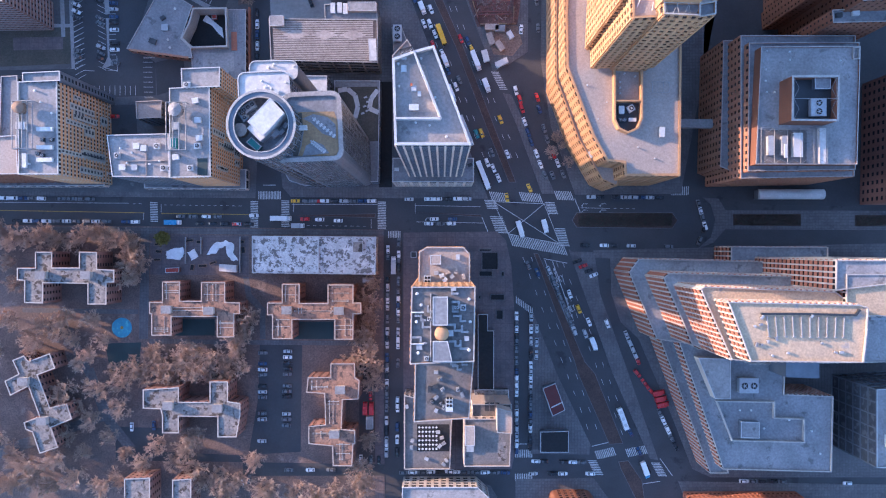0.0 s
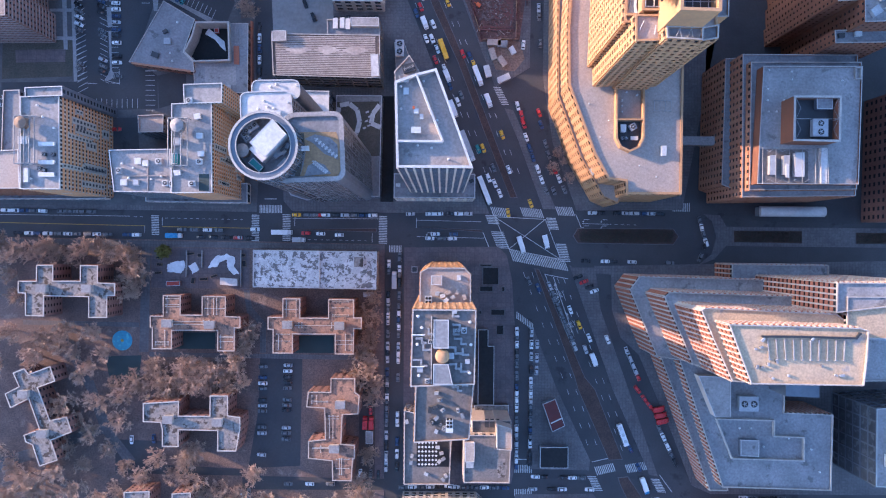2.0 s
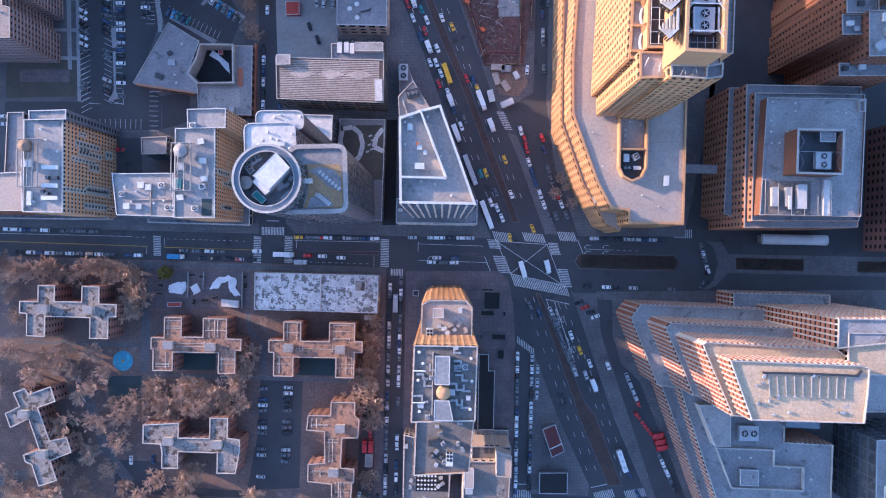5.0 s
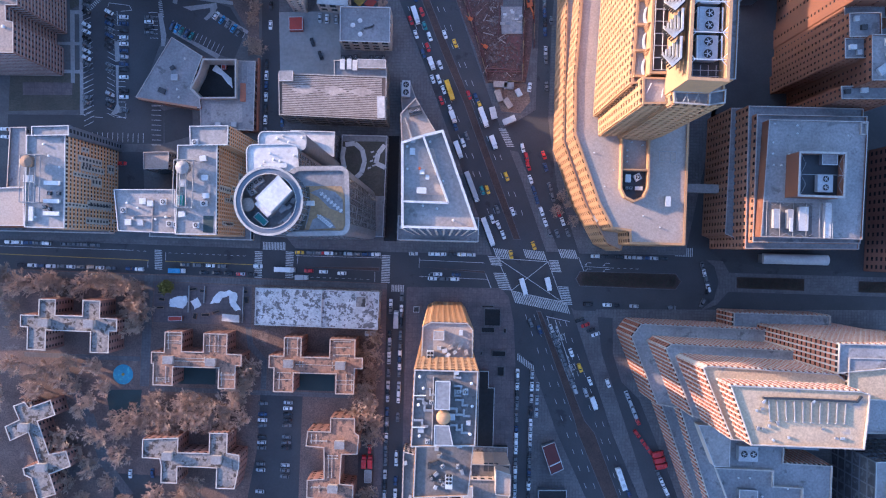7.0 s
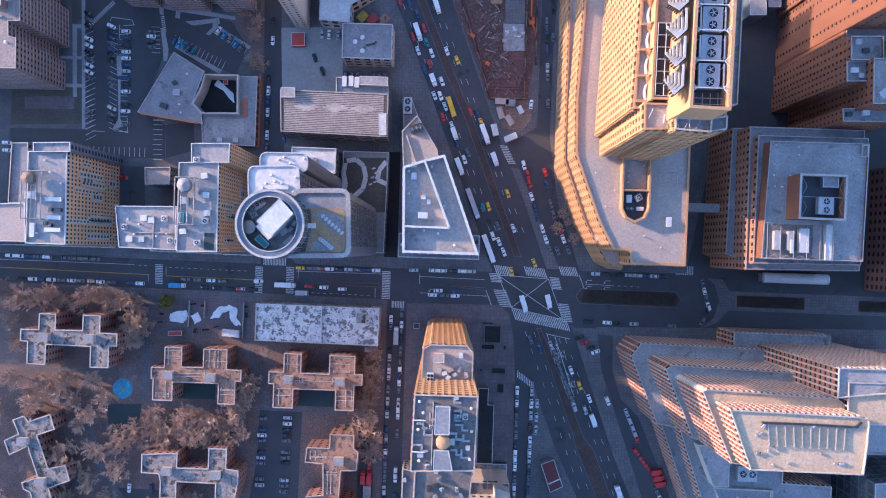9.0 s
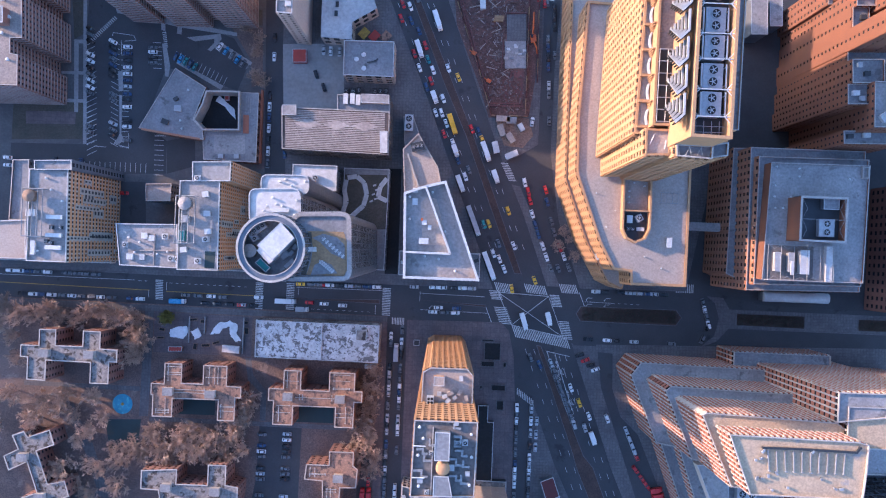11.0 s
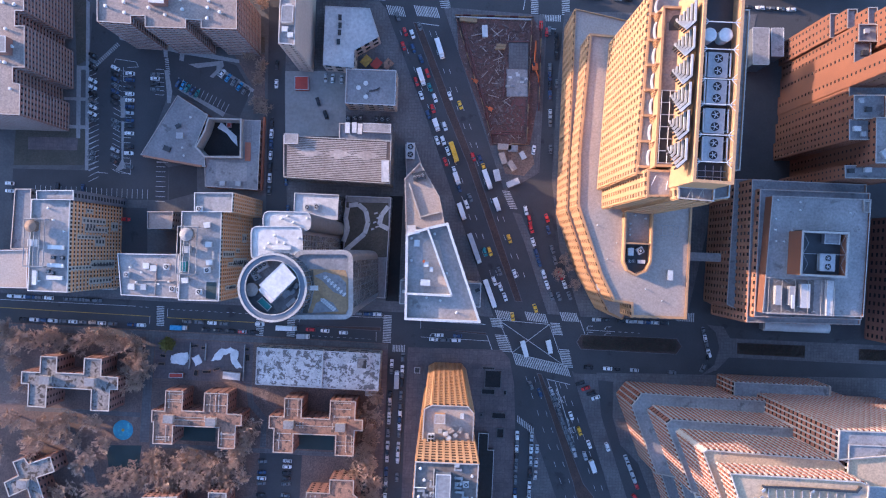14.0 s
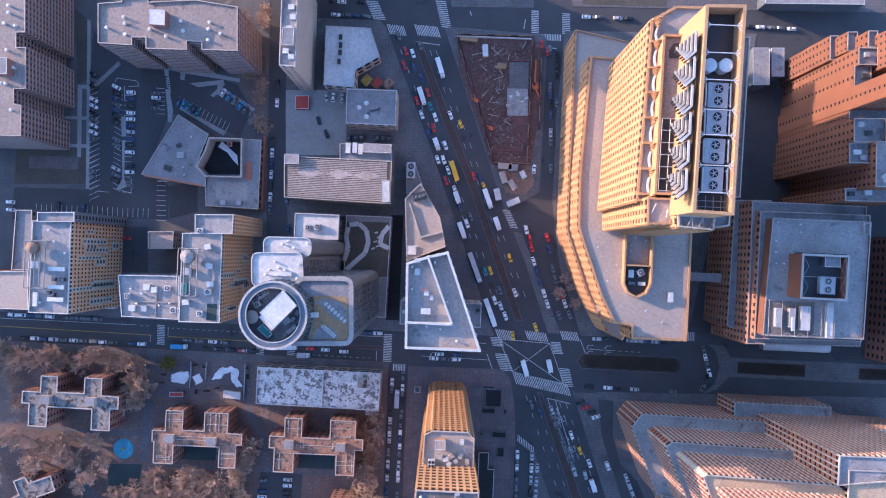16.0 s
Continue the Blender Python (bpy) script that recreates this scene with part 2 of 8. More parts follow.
def bar(bm, a, b, w, z0, z1):
    """An upright strip of width w from a to b."""
    a, b = Vector(a), Vector(b)
    n = Vector((-(b - a).y, (b - a).x)).normalized() * (w / 2)
    prism(bm, [tuple(a - n), tuple(b - n), tuple(b + n), tuple(a + n)], z0, z1)


def rod(bm, a, b, r, n=5):
    """A thin round bar between two points in space."""
    a, b = Vector(a), Vector(b)
    m = (b - a).to_track_quat("Z", "Y").to_matrix()
    lo, hi = [], []
    for i in range(n):
        o = m @ Vector((math.cos(i * math.tau / n) * r, math.sin(i * math.tau / n) * r, 0))
        lo.append(bm.verts.new(a + o))
        hi.append(bm.verts.new(b + o))
    bm.faces.new(hi)
    bm.faces.new(lo[::-1])
    for i in range(n):
        bm.faces.new((lo[i], lo[(i + 1) % n], hi[(i + 1) % n], hi[i]))


def drum(bm, x, y, z0, z1, r, n=24, top=None):
    lo = [bm.verts.new((x + math.cos(i * math.tau / n) * r, y + math.sin(i * math.tau / n) * r, z0)) for i in range(n)]
    k = r if top is None else top
    hi = [bm.verts.new((x + math.cos(i * math.tau / n) * k, y + math.sin(i * math.tau / n) * k, z1)) for i in range(n)]
    bm.faces.new(hi)
    bm.faces.new(lo[::-1])
    for i in range(n):
        bm.faces.new((lo[i], lo[(i + 1) % n], hi[(i + 1) % n], hi[i]))


def lerp(a, b, t):
    return (a[0] + (b[0] - a[0]) * t, a[1] + (b[1] - a[1]) * t)


PANES = {}


def pane_mesh(w, h, mat):
    key = (round(w, 2), round(h, 2), mat.name)
    if key not in PANES:
        bm = bmesh.new()
        prism(bm, [(-w / 2, -0.06), (w / 2, -0.06), (w / 2, 0.06), (-w / 2, 0.06)], -h / 2, h / 2)
        me = bpy.data.meshes.new("window")
        bm.to_mesh(me)
        bm.free()
        me.materials.append(mat)
        PANES[key] = me
    return PANES[key]


def facade(owner, a, b, z0, z1, mat, bay=3.2, storey=3.1, pier=1.5, sill=1.3, glass=None, proud=0.3, band_mat=None, budget=None, band_out=None, course=None):
    """Windows between proud piers and spandrels on the wall from a to b (outside on the right hand). budget: [how many more windows become objects]."""
    a, b = Vector(a), Vector(b)
    length = (b - a).length
    if length < 2 or z1 - z0 < 2:
        return
    u = (b - a) / length
    out = Vector((u.y, -u.x))
    nb, ns = max(1, round(length / bay)), max(1, round((z1 - z0) / storey))
    bw, sh = length / nb, (z1 - z0) / ns
    pw, sp = pier * bw / bay, sill * sh / storey
    bm, bm2 = bmesh.new(), bmesh.new()
    def strip(m, s0, s1, h0, h1, d):
        p, q = a + u * s0, a + u * s1
        prism(m, [tuple(p), tuple(p + out * d), tuple(q + out * d), tuple(q)], h0, h1)
    for i in range(nb + 1):
        s = i * bw
        strip(bm, max(0, s - pw / 2), min(length, s + pw / 2), z0, z1, proud)
    for k in range(ns):
        in_band = band_mat is not None
        strip(bm2 if in_band else bm, 0, length, z0 + k * sh, z0 + k * sh + sp, band_out or proud - 0.06)
    tagged(part("facade_grid", bm, mat, owner), kind="stuff")
    if band_mat is not None:
        tagged(part("spandrel_grid", bm2, band_mat, owner), kind="stuff")
    else:
        bm2.free()
    if course is not None:
        bm3 = bmesh.new()
        for k in range(ns):
            strip(bm3, 0, length, z0 + k * sh + sp - 0.45, z0 + k * sh + sp + 0.02, proud + 0.3)
        tagged(part("sill_course", bm3, course, owner), kind="stuff")
    ww, wh = bw - pw, sh - sp
    mesh = pane_mesh(ww, wh, glass or GLASS)
    rest = bmesh.new()
    turn = math.atan2(u.y, u.x)
    for k in range(ns):
        for i in range(nb):
            c = a + u * ((i + 0.5) * bw)
            z = z0 + k * sh + sp + wh / 2
            if budget and budget[0] > 0:
                budget[0] -= 1
                w = new("window", mesh)
                under(w, owner)
                w.matrix_basis = Matrix.Translation((c.x, c.y, z)) @ Matrix.Rotation(turn, 4, "Z")
            else:
                strip(rest, (i + 0.5) * bw - ww / 2, (i + 0.5) * bw + ww / 2, z - wh / 2, z + wh / 2, 0.06)
    if rest.verts:
        tagged(part("glazing", rest, glass or GLASS, owner), kind="stuff")
    else:
        rest.free()


def volume(owner, poly, z0, z1, wall, roof, coping=None, parapet=1.0, width=0.28, windows=None, budget=None, sides=None, deck=True):
    """One block of a building: wall, roof deck, parapet, and a grid of windows on the given sides (all when None)."""
    poly = ccw(poly)
    top = z1 - parapet
    bm = bmesh.new()
    prism(bm, poly, z0, top - 0.05)
    part("wall", bm, wall, owner)
    if deck:
        bm = bmesh.new()
        prism(bm, inset(poly, width * 0.9), top - 0.04, top)
        part("roof", bm, roof, owner)
    bm = bmesh.new()
    ring(bm, poly, width * 0.8, top - 0.04, z1 - 0.12)
    part("parapet", bm, wall, owner)
    bm = bmesh.new()
    ring(bm, [tuple(p) for p in inset(poly, -0.12)], width + 0.15, z1 - 0.12, z1)
    part("coping", bm, coping or COPING, owner)
    if windows:
        for i in range(len(poly)):
            if sides is None or i in sides:
                facade(owner, poly[i], poly[(i + 1) % len(poly)], z0, top, wall, budget=budget, **windows)
    return poly


def slab(name, poly, mat, z0=-0.3, z1=0.15, label="", category="", kind="structure"):
    bm = bmesh.new()
    prism(bm, poly, z0, z1)
    return tagged(part(name, bm, mat), label, category, "", kind)


# ---- ground ----
bm = bmesh.new()
prism(bm, [(-2500, -2500), (2500, -2500), (2500, 2500), (-2500, 2500)], -2.0, 0.0)
tagged(part("ground", bm, ASPHALT), "dark asphalt street surface reaching to the horizon", "ground", "", "structure")


def mid(poly):
    return (sum(p[0] for p in poly) / len(poly), sum(p[1] for p in poly) / len(poly), 0.0)


def building(name, label, poly):
    return thing(name, label, "building", at=mid(poly))


# ---- apartment buildings with terracotta panels ----
FLATS = dict(bay=3.4, storey=3.1, pier=1.9, sill=1.25, proud=0.25)
PATCH = dict(bay=1.9, storey=3.1, pier=0.8, sill=1.6, proud=0.16, band_mat=PANEL_ORANGE, band_out=0.27)
base = [(-193.2, 75.0), (-175.6, 75.7), (-175.0, 33.0), (-193.1, 33.0)]
flats_west = building("apartment_building", "sixteen-storey apartment building with orange panels and white roof", base)
left = [110]
volume(flats_west, base, 0, 51.5, PANEL_SAGE, ROOF_PALE, COPING_WHITE, windows=PATCH, budget=left)
volume(flats_west, [(-190.5, 78.9), (-173.7, 79.7), (-173.5, 75.4), (-190.3, 74.7)], 0, 52.5, PANEL_GREY, ROOF_PALE, COPING_WHITE, windows=FLATS)
volume(flats_west, [(-239.3, 49.2), (-197.5, 51.6), (-196.7, 33.7), (-238.6, 33.2)], 0, 46, BRICK_ORANGE, ROOF_TAN, COPING_WHITE, windows=FLATS)
volume(flats_west, [(-206.9, 79.9), (-199.4, 80.2), (-198.4, 52.0), (-207.7, 51.6)], 0, 42, PANEL_GREY, ROOF_GREY, COPING, windows=FLATS)
volume(flats_west, [(-242.3, 36.7), (-174.5, 38.5), (-176.6, 31.7), (-242.3, 31.4)], 0, 6, MULLION, ROOF_GREY, COPING_WHITE, windows=dict(bay=5, storey=5, pier=1, sill=0.8))

base = [(-124.4, 72.3), (-106.2, 73.1), (-105.7, 31.9), (-124.3, 31.6)]
flats_mid = building("apartment_building", "apartment building with orange brick face and cluttered white roof", base)
left = [110]
volume(flats_mid, base, 0, 51, PANEL_SAGE, ROOF_PALE, COPING_WHITE, windows=PATCH, budget=left)
volume(flats_mid, [(-118.9, 81.1), (-101.3, 81.8), (-101.4, 73.0), (-118.5, 72.3)], 0, 51.5, PANEL_SAGE, ROOF_PALE, COPING_WHITE, windows=PATCH)
volume(flats_mid, [(-155.1, 51.6), (-126.7, 52.3), (-126.3, 32.1), (-152.7, 32.5)], 0, 46.5, PANEL_GREY, ROOF_PALE, COPING_WHITE, windows=FLATS)
volume(flats_mid, [(-153.5, 72.7), (-140.7, 73.3), (-140.9, 64.7), (-153.1, 64.2)], 0, 20, PANEL_GREY, ROOF_TAN, COPING, windows=FLATS)
volume(flats_mid, [(-155.4, 39.7), (-102.4, 40.3), (-102.4, 30.0), (-155.4, 30.6)], 0, 6, MULLION, ROOF_GREY, COPING_WHITE, windows=dict(bay=5, storey=5, pier=1, sill=0.8))

def grey_bays(owner, a, b, z1, seed, n=9):
    """Projecting grey panel bays, each a few storeys high, on the wall from a to b."""
    rnd = random.Random(seed)
    a, b = Vector(a), Vector(b)
    u = (b - a).normalized()
    out = Vector((u.y, -u.x))
    for i in range(n):
        s, w = rnd.uniform(0.03, 0.9) * (b - a).length, rnd.choice((2.2, 3.2, 4.4))
        lo = rnd.uniform(4, z1 * 0.7)
        hi = min(z1 - 1, lo + rnd.choice((6.2, 9.3, 15.5, 22)))
        p, q = a + u * s, a + u * min(s + w, (b - a).length)
        bm = bmesh.new()
        prism(bm, [tuple(p), tuple(p + out * 0.7), tuple(q + out * 0.7), tuple(q)], lo, hi)
        bay = part("grey_bay", bm, PANEL_SAGE, owner, "projecting grey panel bay")
        ns = max(1, round((hi - lo) / 3.1))
        bm = bmesh.new()
        for k in range(ns):
            z = lo + (hi - lo) * (k + 0.38) / ns
            prism(bm, [tuple(p.lerp(q, 0.3) + out * 0.66), tuple(p.lerp(q, 0.3) + out * 0.76), tuple(p.lerp(q, 0.7) + out * 0.76), tuple(p.lerp(q, 0.7) + out * 0.66)], z, z + 1.6)
        part("bay_glazing", bm, GLASS_WALL, bay)


grey_bays(flats_west, *[(-175.0, 33.0), (-175.6, 75.7)], 50, 3, 11)
grey_bays(flats_mid, *[(-105.7, 31.9), (-106.2, 73.1)], 49, 8, 10)

# ---- glass tower with a round crown ----
SKIN = dict(bay=2.6, storey=3.2, pier=0.35, sill=1.1, proud=0.12, glass=GLASS_WALL)
drum_c = (-64.5, 43.5)
base = rounded([(-59.5, 57.2), (-37.8, 58.1), (-36.6, 32.3), (-63.0, 31.2)], 4.0)
glass_tower = building("glass_tower", "tall curtain-wall tower with a round roof crown and terraces", base)
left = [110]
volume(glass_tower, base, 0, 109, PANEL_GREY, ROOF_GREY, ROOF_PALE, width=1.6, windows=SKIN, budget=left)
circle = [(drum_c[0] + 12.3 * math.cos(i * math.tau / 36), drum_c[1] + 12.3 * math.sin(i * math.tau / 36)) for i in range(36)]
bm = bmesh.new()
prism(bm, circle, 0, 113)
part("drum_wall", bm, GLASS_WALL, glass_tower)
bm = bmesh.new()
prism(bm, inset(circle, 0.5), 113, 113.2)
part("drum_deck", bm, ROOF_GREY, glass_tower)
bm = bmesh.new()
ring(bm, circle, 0.6, 113, 120)
part("crown_screen", bm, GLASS_WALL, glass_tower, "round glazed screen")
bm = bmesh.new()
ring(bm, inset(circle, 0.5), 1.9, 119.2, 119.8)
part("crown_ring", bm, PANEL_GREY, glass_tower)
bm = bmesh.new()
ring(bm, inset(circle, -0.15), 0.8, 119.9, 120.3)
ring(bm, inset(circle, 2.3), 0.3, 119.4, 120.1)
part("crown_rim", bm, COPING, glass_tower)
for i in range(36):
    a = i * math.tau / 36
    bm = bmesh.new()
    bar(bm, (drum_c[0] + 12.2 * math.cos(a), drum_c[1] + 12.2 * math.sin(a)), (drum_c[0] + 12.55 * math.cos(a), drum_c[1] + 12.55 * math.sin(a)), 0.3, 8, 119.9)
    part("drum_fin", bm, PANEL_GREY, glass_tower)
base = rounded([(-77.1, 65.5), (-57.8, 66.3), (-56.8, 53.3), (-76.5, 52.5)], 3.0)
volume(glass_tower, base, 0, 106, PANEL_GREY, ROOF_WHITE, COPING_WHITE, parapet=0.6, windows=SKIN)
volume(glass_tower, rounded([(-74.7, 71.8), (-56.0, 72.1), (-55.7, 64.7), (-74.3, 63.9)], 3.0), 0, 99, PANEL_GREY, ROOF_WHITE, COPING_WHITE, parapet=0.6, windows=SKIN)
volume(glass_tower, [(-79.5, 85.2), (-57.4, 85.1), (-57.5, 72.6), (-79.5, 72.5)], 0, 22, PANEL_GREY, ROOF_WHITE, COPING_WHITE, windows=SKIN)
volume(glass_tower, [(-55.6, 85.8), (-32.2, 85.8), (-33.1, 33.5), (-55.6, 34.1)], 0, 9, PANEL_GREY, ROOF_GREY, COPING_WHITE, windows=dict(bay=4, storey=4.5, pier=0.6, sill=0.8))
volume(glass_tower, [(-83.0, 40.2), (-55.9, 40.2), (-56.0, 32.0), (-71.2, 31.7), (-79.5, 34.3)], 0, 7, PANEL_GREY, ROOF_PALE, COPING_WHITE, windows=dict(bay=4, storey=6, pier=0.6, sill=0.8))

# ---- triangular tower ----
base = [(-17.0, 64.4), (-9.8, 67.0), (-2.8, 68.9), (9.9, 35.0), (-16.2, 35.0)]
wedge = building("wedge_tower", "tall pale triangular apartment tower with white parapets", base)
left = [110]
volume(wedge, base, 0, 129.5, MULLION, ROOF_PALE, COPING_WHITE, parapet=2.8, width=0.7, windows=dict(bay=3.0, storey=3.1, pier=0.8, sill=1.0, proud=0.35, band_mat=PANEL_GREY), budget=left)
bm = bmesh.new()
ends = [(-9.7, 66.9), (-0.4, 43.9), (-16.2, 44.0)]
bar(bm, ends[0], ends[1], 0.7, 126.6, 129.9)
bar(bm, ends[1], ends[2], 0.7, 126.6, 129.9)
part("dividing_parapet", bm, COPING_WHITE, wedge)
volume(wedge, [(-24.4, 43.9), (15.6, 43.9), (15.6, 32.1), (-24.5, 32.1)], 0, 24, MULLION, ROOF_GREY, COPING_WHITE, windows=dict(bay=4.5, storey=4.2, pier=1.4, sill=1.2))
volume(wedge, [(-24.5, 94.5), (-17.3, 102.4), (-7.0, 86.0), (-3.6, 71.5), (-22.4, 63.7)], 0, 25, MULLION, ROOF_TAN, COPING, windows=FLATS)
volume(wedge, [(-26.1, 114.1), (-21.1, 114.4), (-16.7, 102.7), (-24.8, 97.9)], 0, 7, PANEL_GREY, ROOF_GREY, COPING)

# ---- parking garage with striped roof ----
base = [(-86.2, 113.6), (-32.3, 113.1), (-32.0, 91.8), (-85.3, 92.9)]
garage = building("parking_garage", "low garage with a striped pale roof deck", base)
volume(garage, base, 0, 22, ROOF_WORN, RIB_DARK, COPING, parapet=0.5, windows=dict(bay=8, storey=5, pier=1.0, sill=1.8))
volume(garage, [(-58.7, 121.0), (-32.7, 121.6), (-32.3, 113.4), (-58.4, 112.8)], 0, 21.4, ROOF_WORN, ROOF_GREY, COPING, windows=dict(bay=8, storey=5, pier=1.0, sill=1.8))

base = [(-57.3, 150.2), (-31.9, 150.4), (-31.7, 132.5), (-57.1, 132.6)]
low = building("low_building", "low commercial building with a flat grey roof", base)
volume(low, base, 0, 15.2, BEIGE_WALL, ROOF_GREY, COPING_WHITE, windows=dict(bay=5, storey=4.5, pier=2, sill=1.8))
base = [(-70.0, 183.0), (-47.2, 182.8), (-41.9, 168.4), (-54.2, 160.8), (-54.1, 151.8), (-69.9, 152.6)]
low = building("low_building", "low white-roofed commercial building on a corner", base)
volume(low, base, 0, 11.7, BEIGE_WALL, ROOF_WHITE, COPING_WHITE, parapet=0.5, windows=dict(bay=5, storey=5, pier=2, sill=1.8))
base = [(-84.6, 198.1), (-77.3, 198.4), (-76.8, 151.7), (-84.2, 152.1)]
slim = building("slim_tower", "narrow tower with a blank beige side wall", base)
volume(slim, base, 0, 48.4, BEIGE_WALL, ROOF_PALE, COPING_WHITE, windows=dict(bay=4, storey=3.2, pier=2.4, sill=1.8), sides=[0, 2, 3])

# ---- brick slab blocks to the north-west ----
SLABS = dict(bay=2.8, storey=2.85, pier=1.6, sill=1.65, proud=0.22, course=BRICK_PALE)
base = [(-172.2, 178.9), (-161.1, 180.2), (-161.1, 182.0), (-148.7, 183.1), (-148.5, 180.5), (-126.5, 182.5), (-113.1, 180.9), (-106.4, 180.1), (-105.5, 159.4), (-122.3, 159.2), (-122.4, 162.9), (-129.6, 163.1), (-129.4, 158.9), (-148.6, 158.6), (-148.9, 163.9), (-155.5, 163.6), (-155.3, 159.9), (-171.3, 160.3)]
block = building("brick_apartment_block", "fourteen-storey red-brown brick slab with a flat tan roof", base)
volume(block, base, 0, 43, BRICK_RED, ROOF_BALLAST, COPING, windows=SLABS, budget=[80])
base = [(-254.0, 201.0), (-207.7, 203.0), (-205.9, 163.8), (-210.1, 163.6), (-209.8, 156.5), (-205.3, 156.7), (-204.4, 137.2), (-210.0, 137.0), (-209.6, 129.8), (-206.1, 129.1), (-205.7, 114.8), (-249.9, 114.2)]
block = building("brick_apartment_block", "long red-brown brick slab with stepped front and flat roof", base)
volume(block, base, 0, 43, BRICK_RED, ROOF_BALLAST, COPING, windows=SLABS, budget=[80])

# ---- low school with a courtyard ----
base = [(-163.5, 102.7), (-145.7, 134.4), (-129.5, 124.9), (-135.4, 108.0), (-130.3, 102.8), (-129.6, 97.8), (-149.3, 100.2)]
school = building("school", "one-storey school with grey flat roofs round a courtyard", base)
volume(school, base, 0, 8, BRICK_RED, ROOF_GREY, COPING, parapet=0.4, windows=dict(bay=4, storey=6, pier=1.5, sill=2.5))
volume(school, [(-130.7, 103.0), (-111.5, 103.6), (-112.1, 123.3), (-102.1, 123.3), (-102.2, 87.1), (-129.6, 87.7)], 0, 7, BRICK_RED, ROOF_GREY, COPING, parapet=0.4, windows=dict(bay=4, storey=6, pier=1.5, sill=2.5))
bm = bmesh.new()
ring(bm, [(-134.7, 107.5), (-130.6, 116.1), (-128.7, 123.2), (-111.2, 123.4), (-110.6, 103.0), (-129.6, 102.4)], 0.8, 0.3, 10)
part("courtyard_wall", bm, COPING, school)

# ---- tan office complex with stepped podium and tower ----
TAN = dict(bay=3.6, storey=3.9, pier=1.7, sill=1.9, proud=0.45)
base = [(55.8, 180.5), (55.6, 114.3), (55.7, 81.8), (66.5, 52.6), (78.1, 32.8), (85.1, 29.7), (100.3, 74.3), (94.6, 173.4)]
offices = building("office_complex", "tan precast office complex with stepped podium and tower", base)
left = [110]
volume(offices, base, 0, 30, STONE_TAN, ROOF_TAN, STONE_TAN, windows=TAN, budget=left)
tier2 = [(59.6, 162.5), (56.8, 108.1), (57.3, 82.7), (69.3, 51.1), (75.8, 39.4), (83.8, 38.6), (84.3, 32.6), (109.5, 32.7), (110.7, 160.0)]
volume(offices, tier2, 0, 49, STONE_TAN, ROOF_TAN, STONE_TAN, width=0.9, windows=TAN, budget=left)
TOWER = dict(bay=3.0, storey=3.9, pier=1.4, sill=1.9, proud=0.45)
tower = [(66.0, 90.8), (76.6, 90.6), (77.7, 82.7), (93.0, 80.9), (100.5, 86.9), (97.3, 163.9), (77.8, 163.5), (68.8, 158.0)]
volume(offices, tower, 49, 112.4, STONE_TAN, ROOF_TAN, STONE_TAN, width=0.8, windows=TOWER, budget=left)
volume(offices, [(68.4, 91.6), (77.4, 91.6), (77.4, 82.4), (68.6, 82.0)], 49, 118.6, STONE_TAN, ROOF_TAN, STONE_TAN, width=0.6, windows=TOWER)
volume(offices, [(70.6, 92.9), (78.6, 92.9), (79.6, 150.6), (71.4, 150.6)], 111, 119.4, STONE_TAN, ROOF_BALLAST, STONE_TAN, parapet=1.6, width=0.7)
volume(offices, [(77.3, 85.2), (90.2, 85.2), (90.0, 80.6), (77.6, 81.2)], 49, 125.5, STONE_TAN, ROOF_GREY, COPING, parapet=1.6, width=0.4, windows=TOWER)
volume(offices, [(90.4, 86.0), (97.4, 87.4), (97.2, 82.6), (90.4, 81.4)], 49, 121.0, STONE_TAN, ROOF_GREY, COPING, parapet=1.2, width=0.4, windows=TOWER)
crown = [(78.0, 153.4), (91.1, 153.8), (89.8, 84.9), (76.5, 85.3)]
volume(offices, crown, 116, 142, STONE_TAN, DARK_METAL, STONE_TAN, parapet=7.0, width=0.9)
volume(offices, [(97.6, 153.6), (106.5, 154.0), (105.3, 94.0), (95.9, 93.6)], 0, 110, STONE_TAN, ROOF_GREY, COPING)

# ---- neighbouring rust-coloured tower with stepped roof ----
RUST = dict(bay=3.4, storey=3.7, pier=1.8, sill=1.8, proud=0.35)
base = [(137.2, 100.4), (154.9, 100.9), (153.6, 32.1), (135.7, 39.0)]
stepped = building("stepped_office_block", "rust-coloured stepped office block with flat grey roofs", base)
left = [110]
volume(stepped, base, 0, 30, STONE_RUST, ROOF_GREY, COPING, windows=RUST, budget=left)
volume(stepped, [(139.9, 98.9), (193.6, 98.9), (193.2, 33.0), (140.0, 32.0)], 0, 43, STONE_RUST, ROOF_GREY, COPING, windows=RUST, budget=left)
volume(stepped, [(142.1, 94.2), (193.0, 94.5), (191.3, 35.7), (141.6, 35.0)], 0, 47, STONE_RUST, ROOF_GREY, COPING, windows=RUST)
volume(stepped, [(145.0, 90.7), (189.9, 90.9), (188.5, 37.4), (142.5, 37.4)], 0, 53, BRICK_ORANGE, ROOF_PALE, COPING)

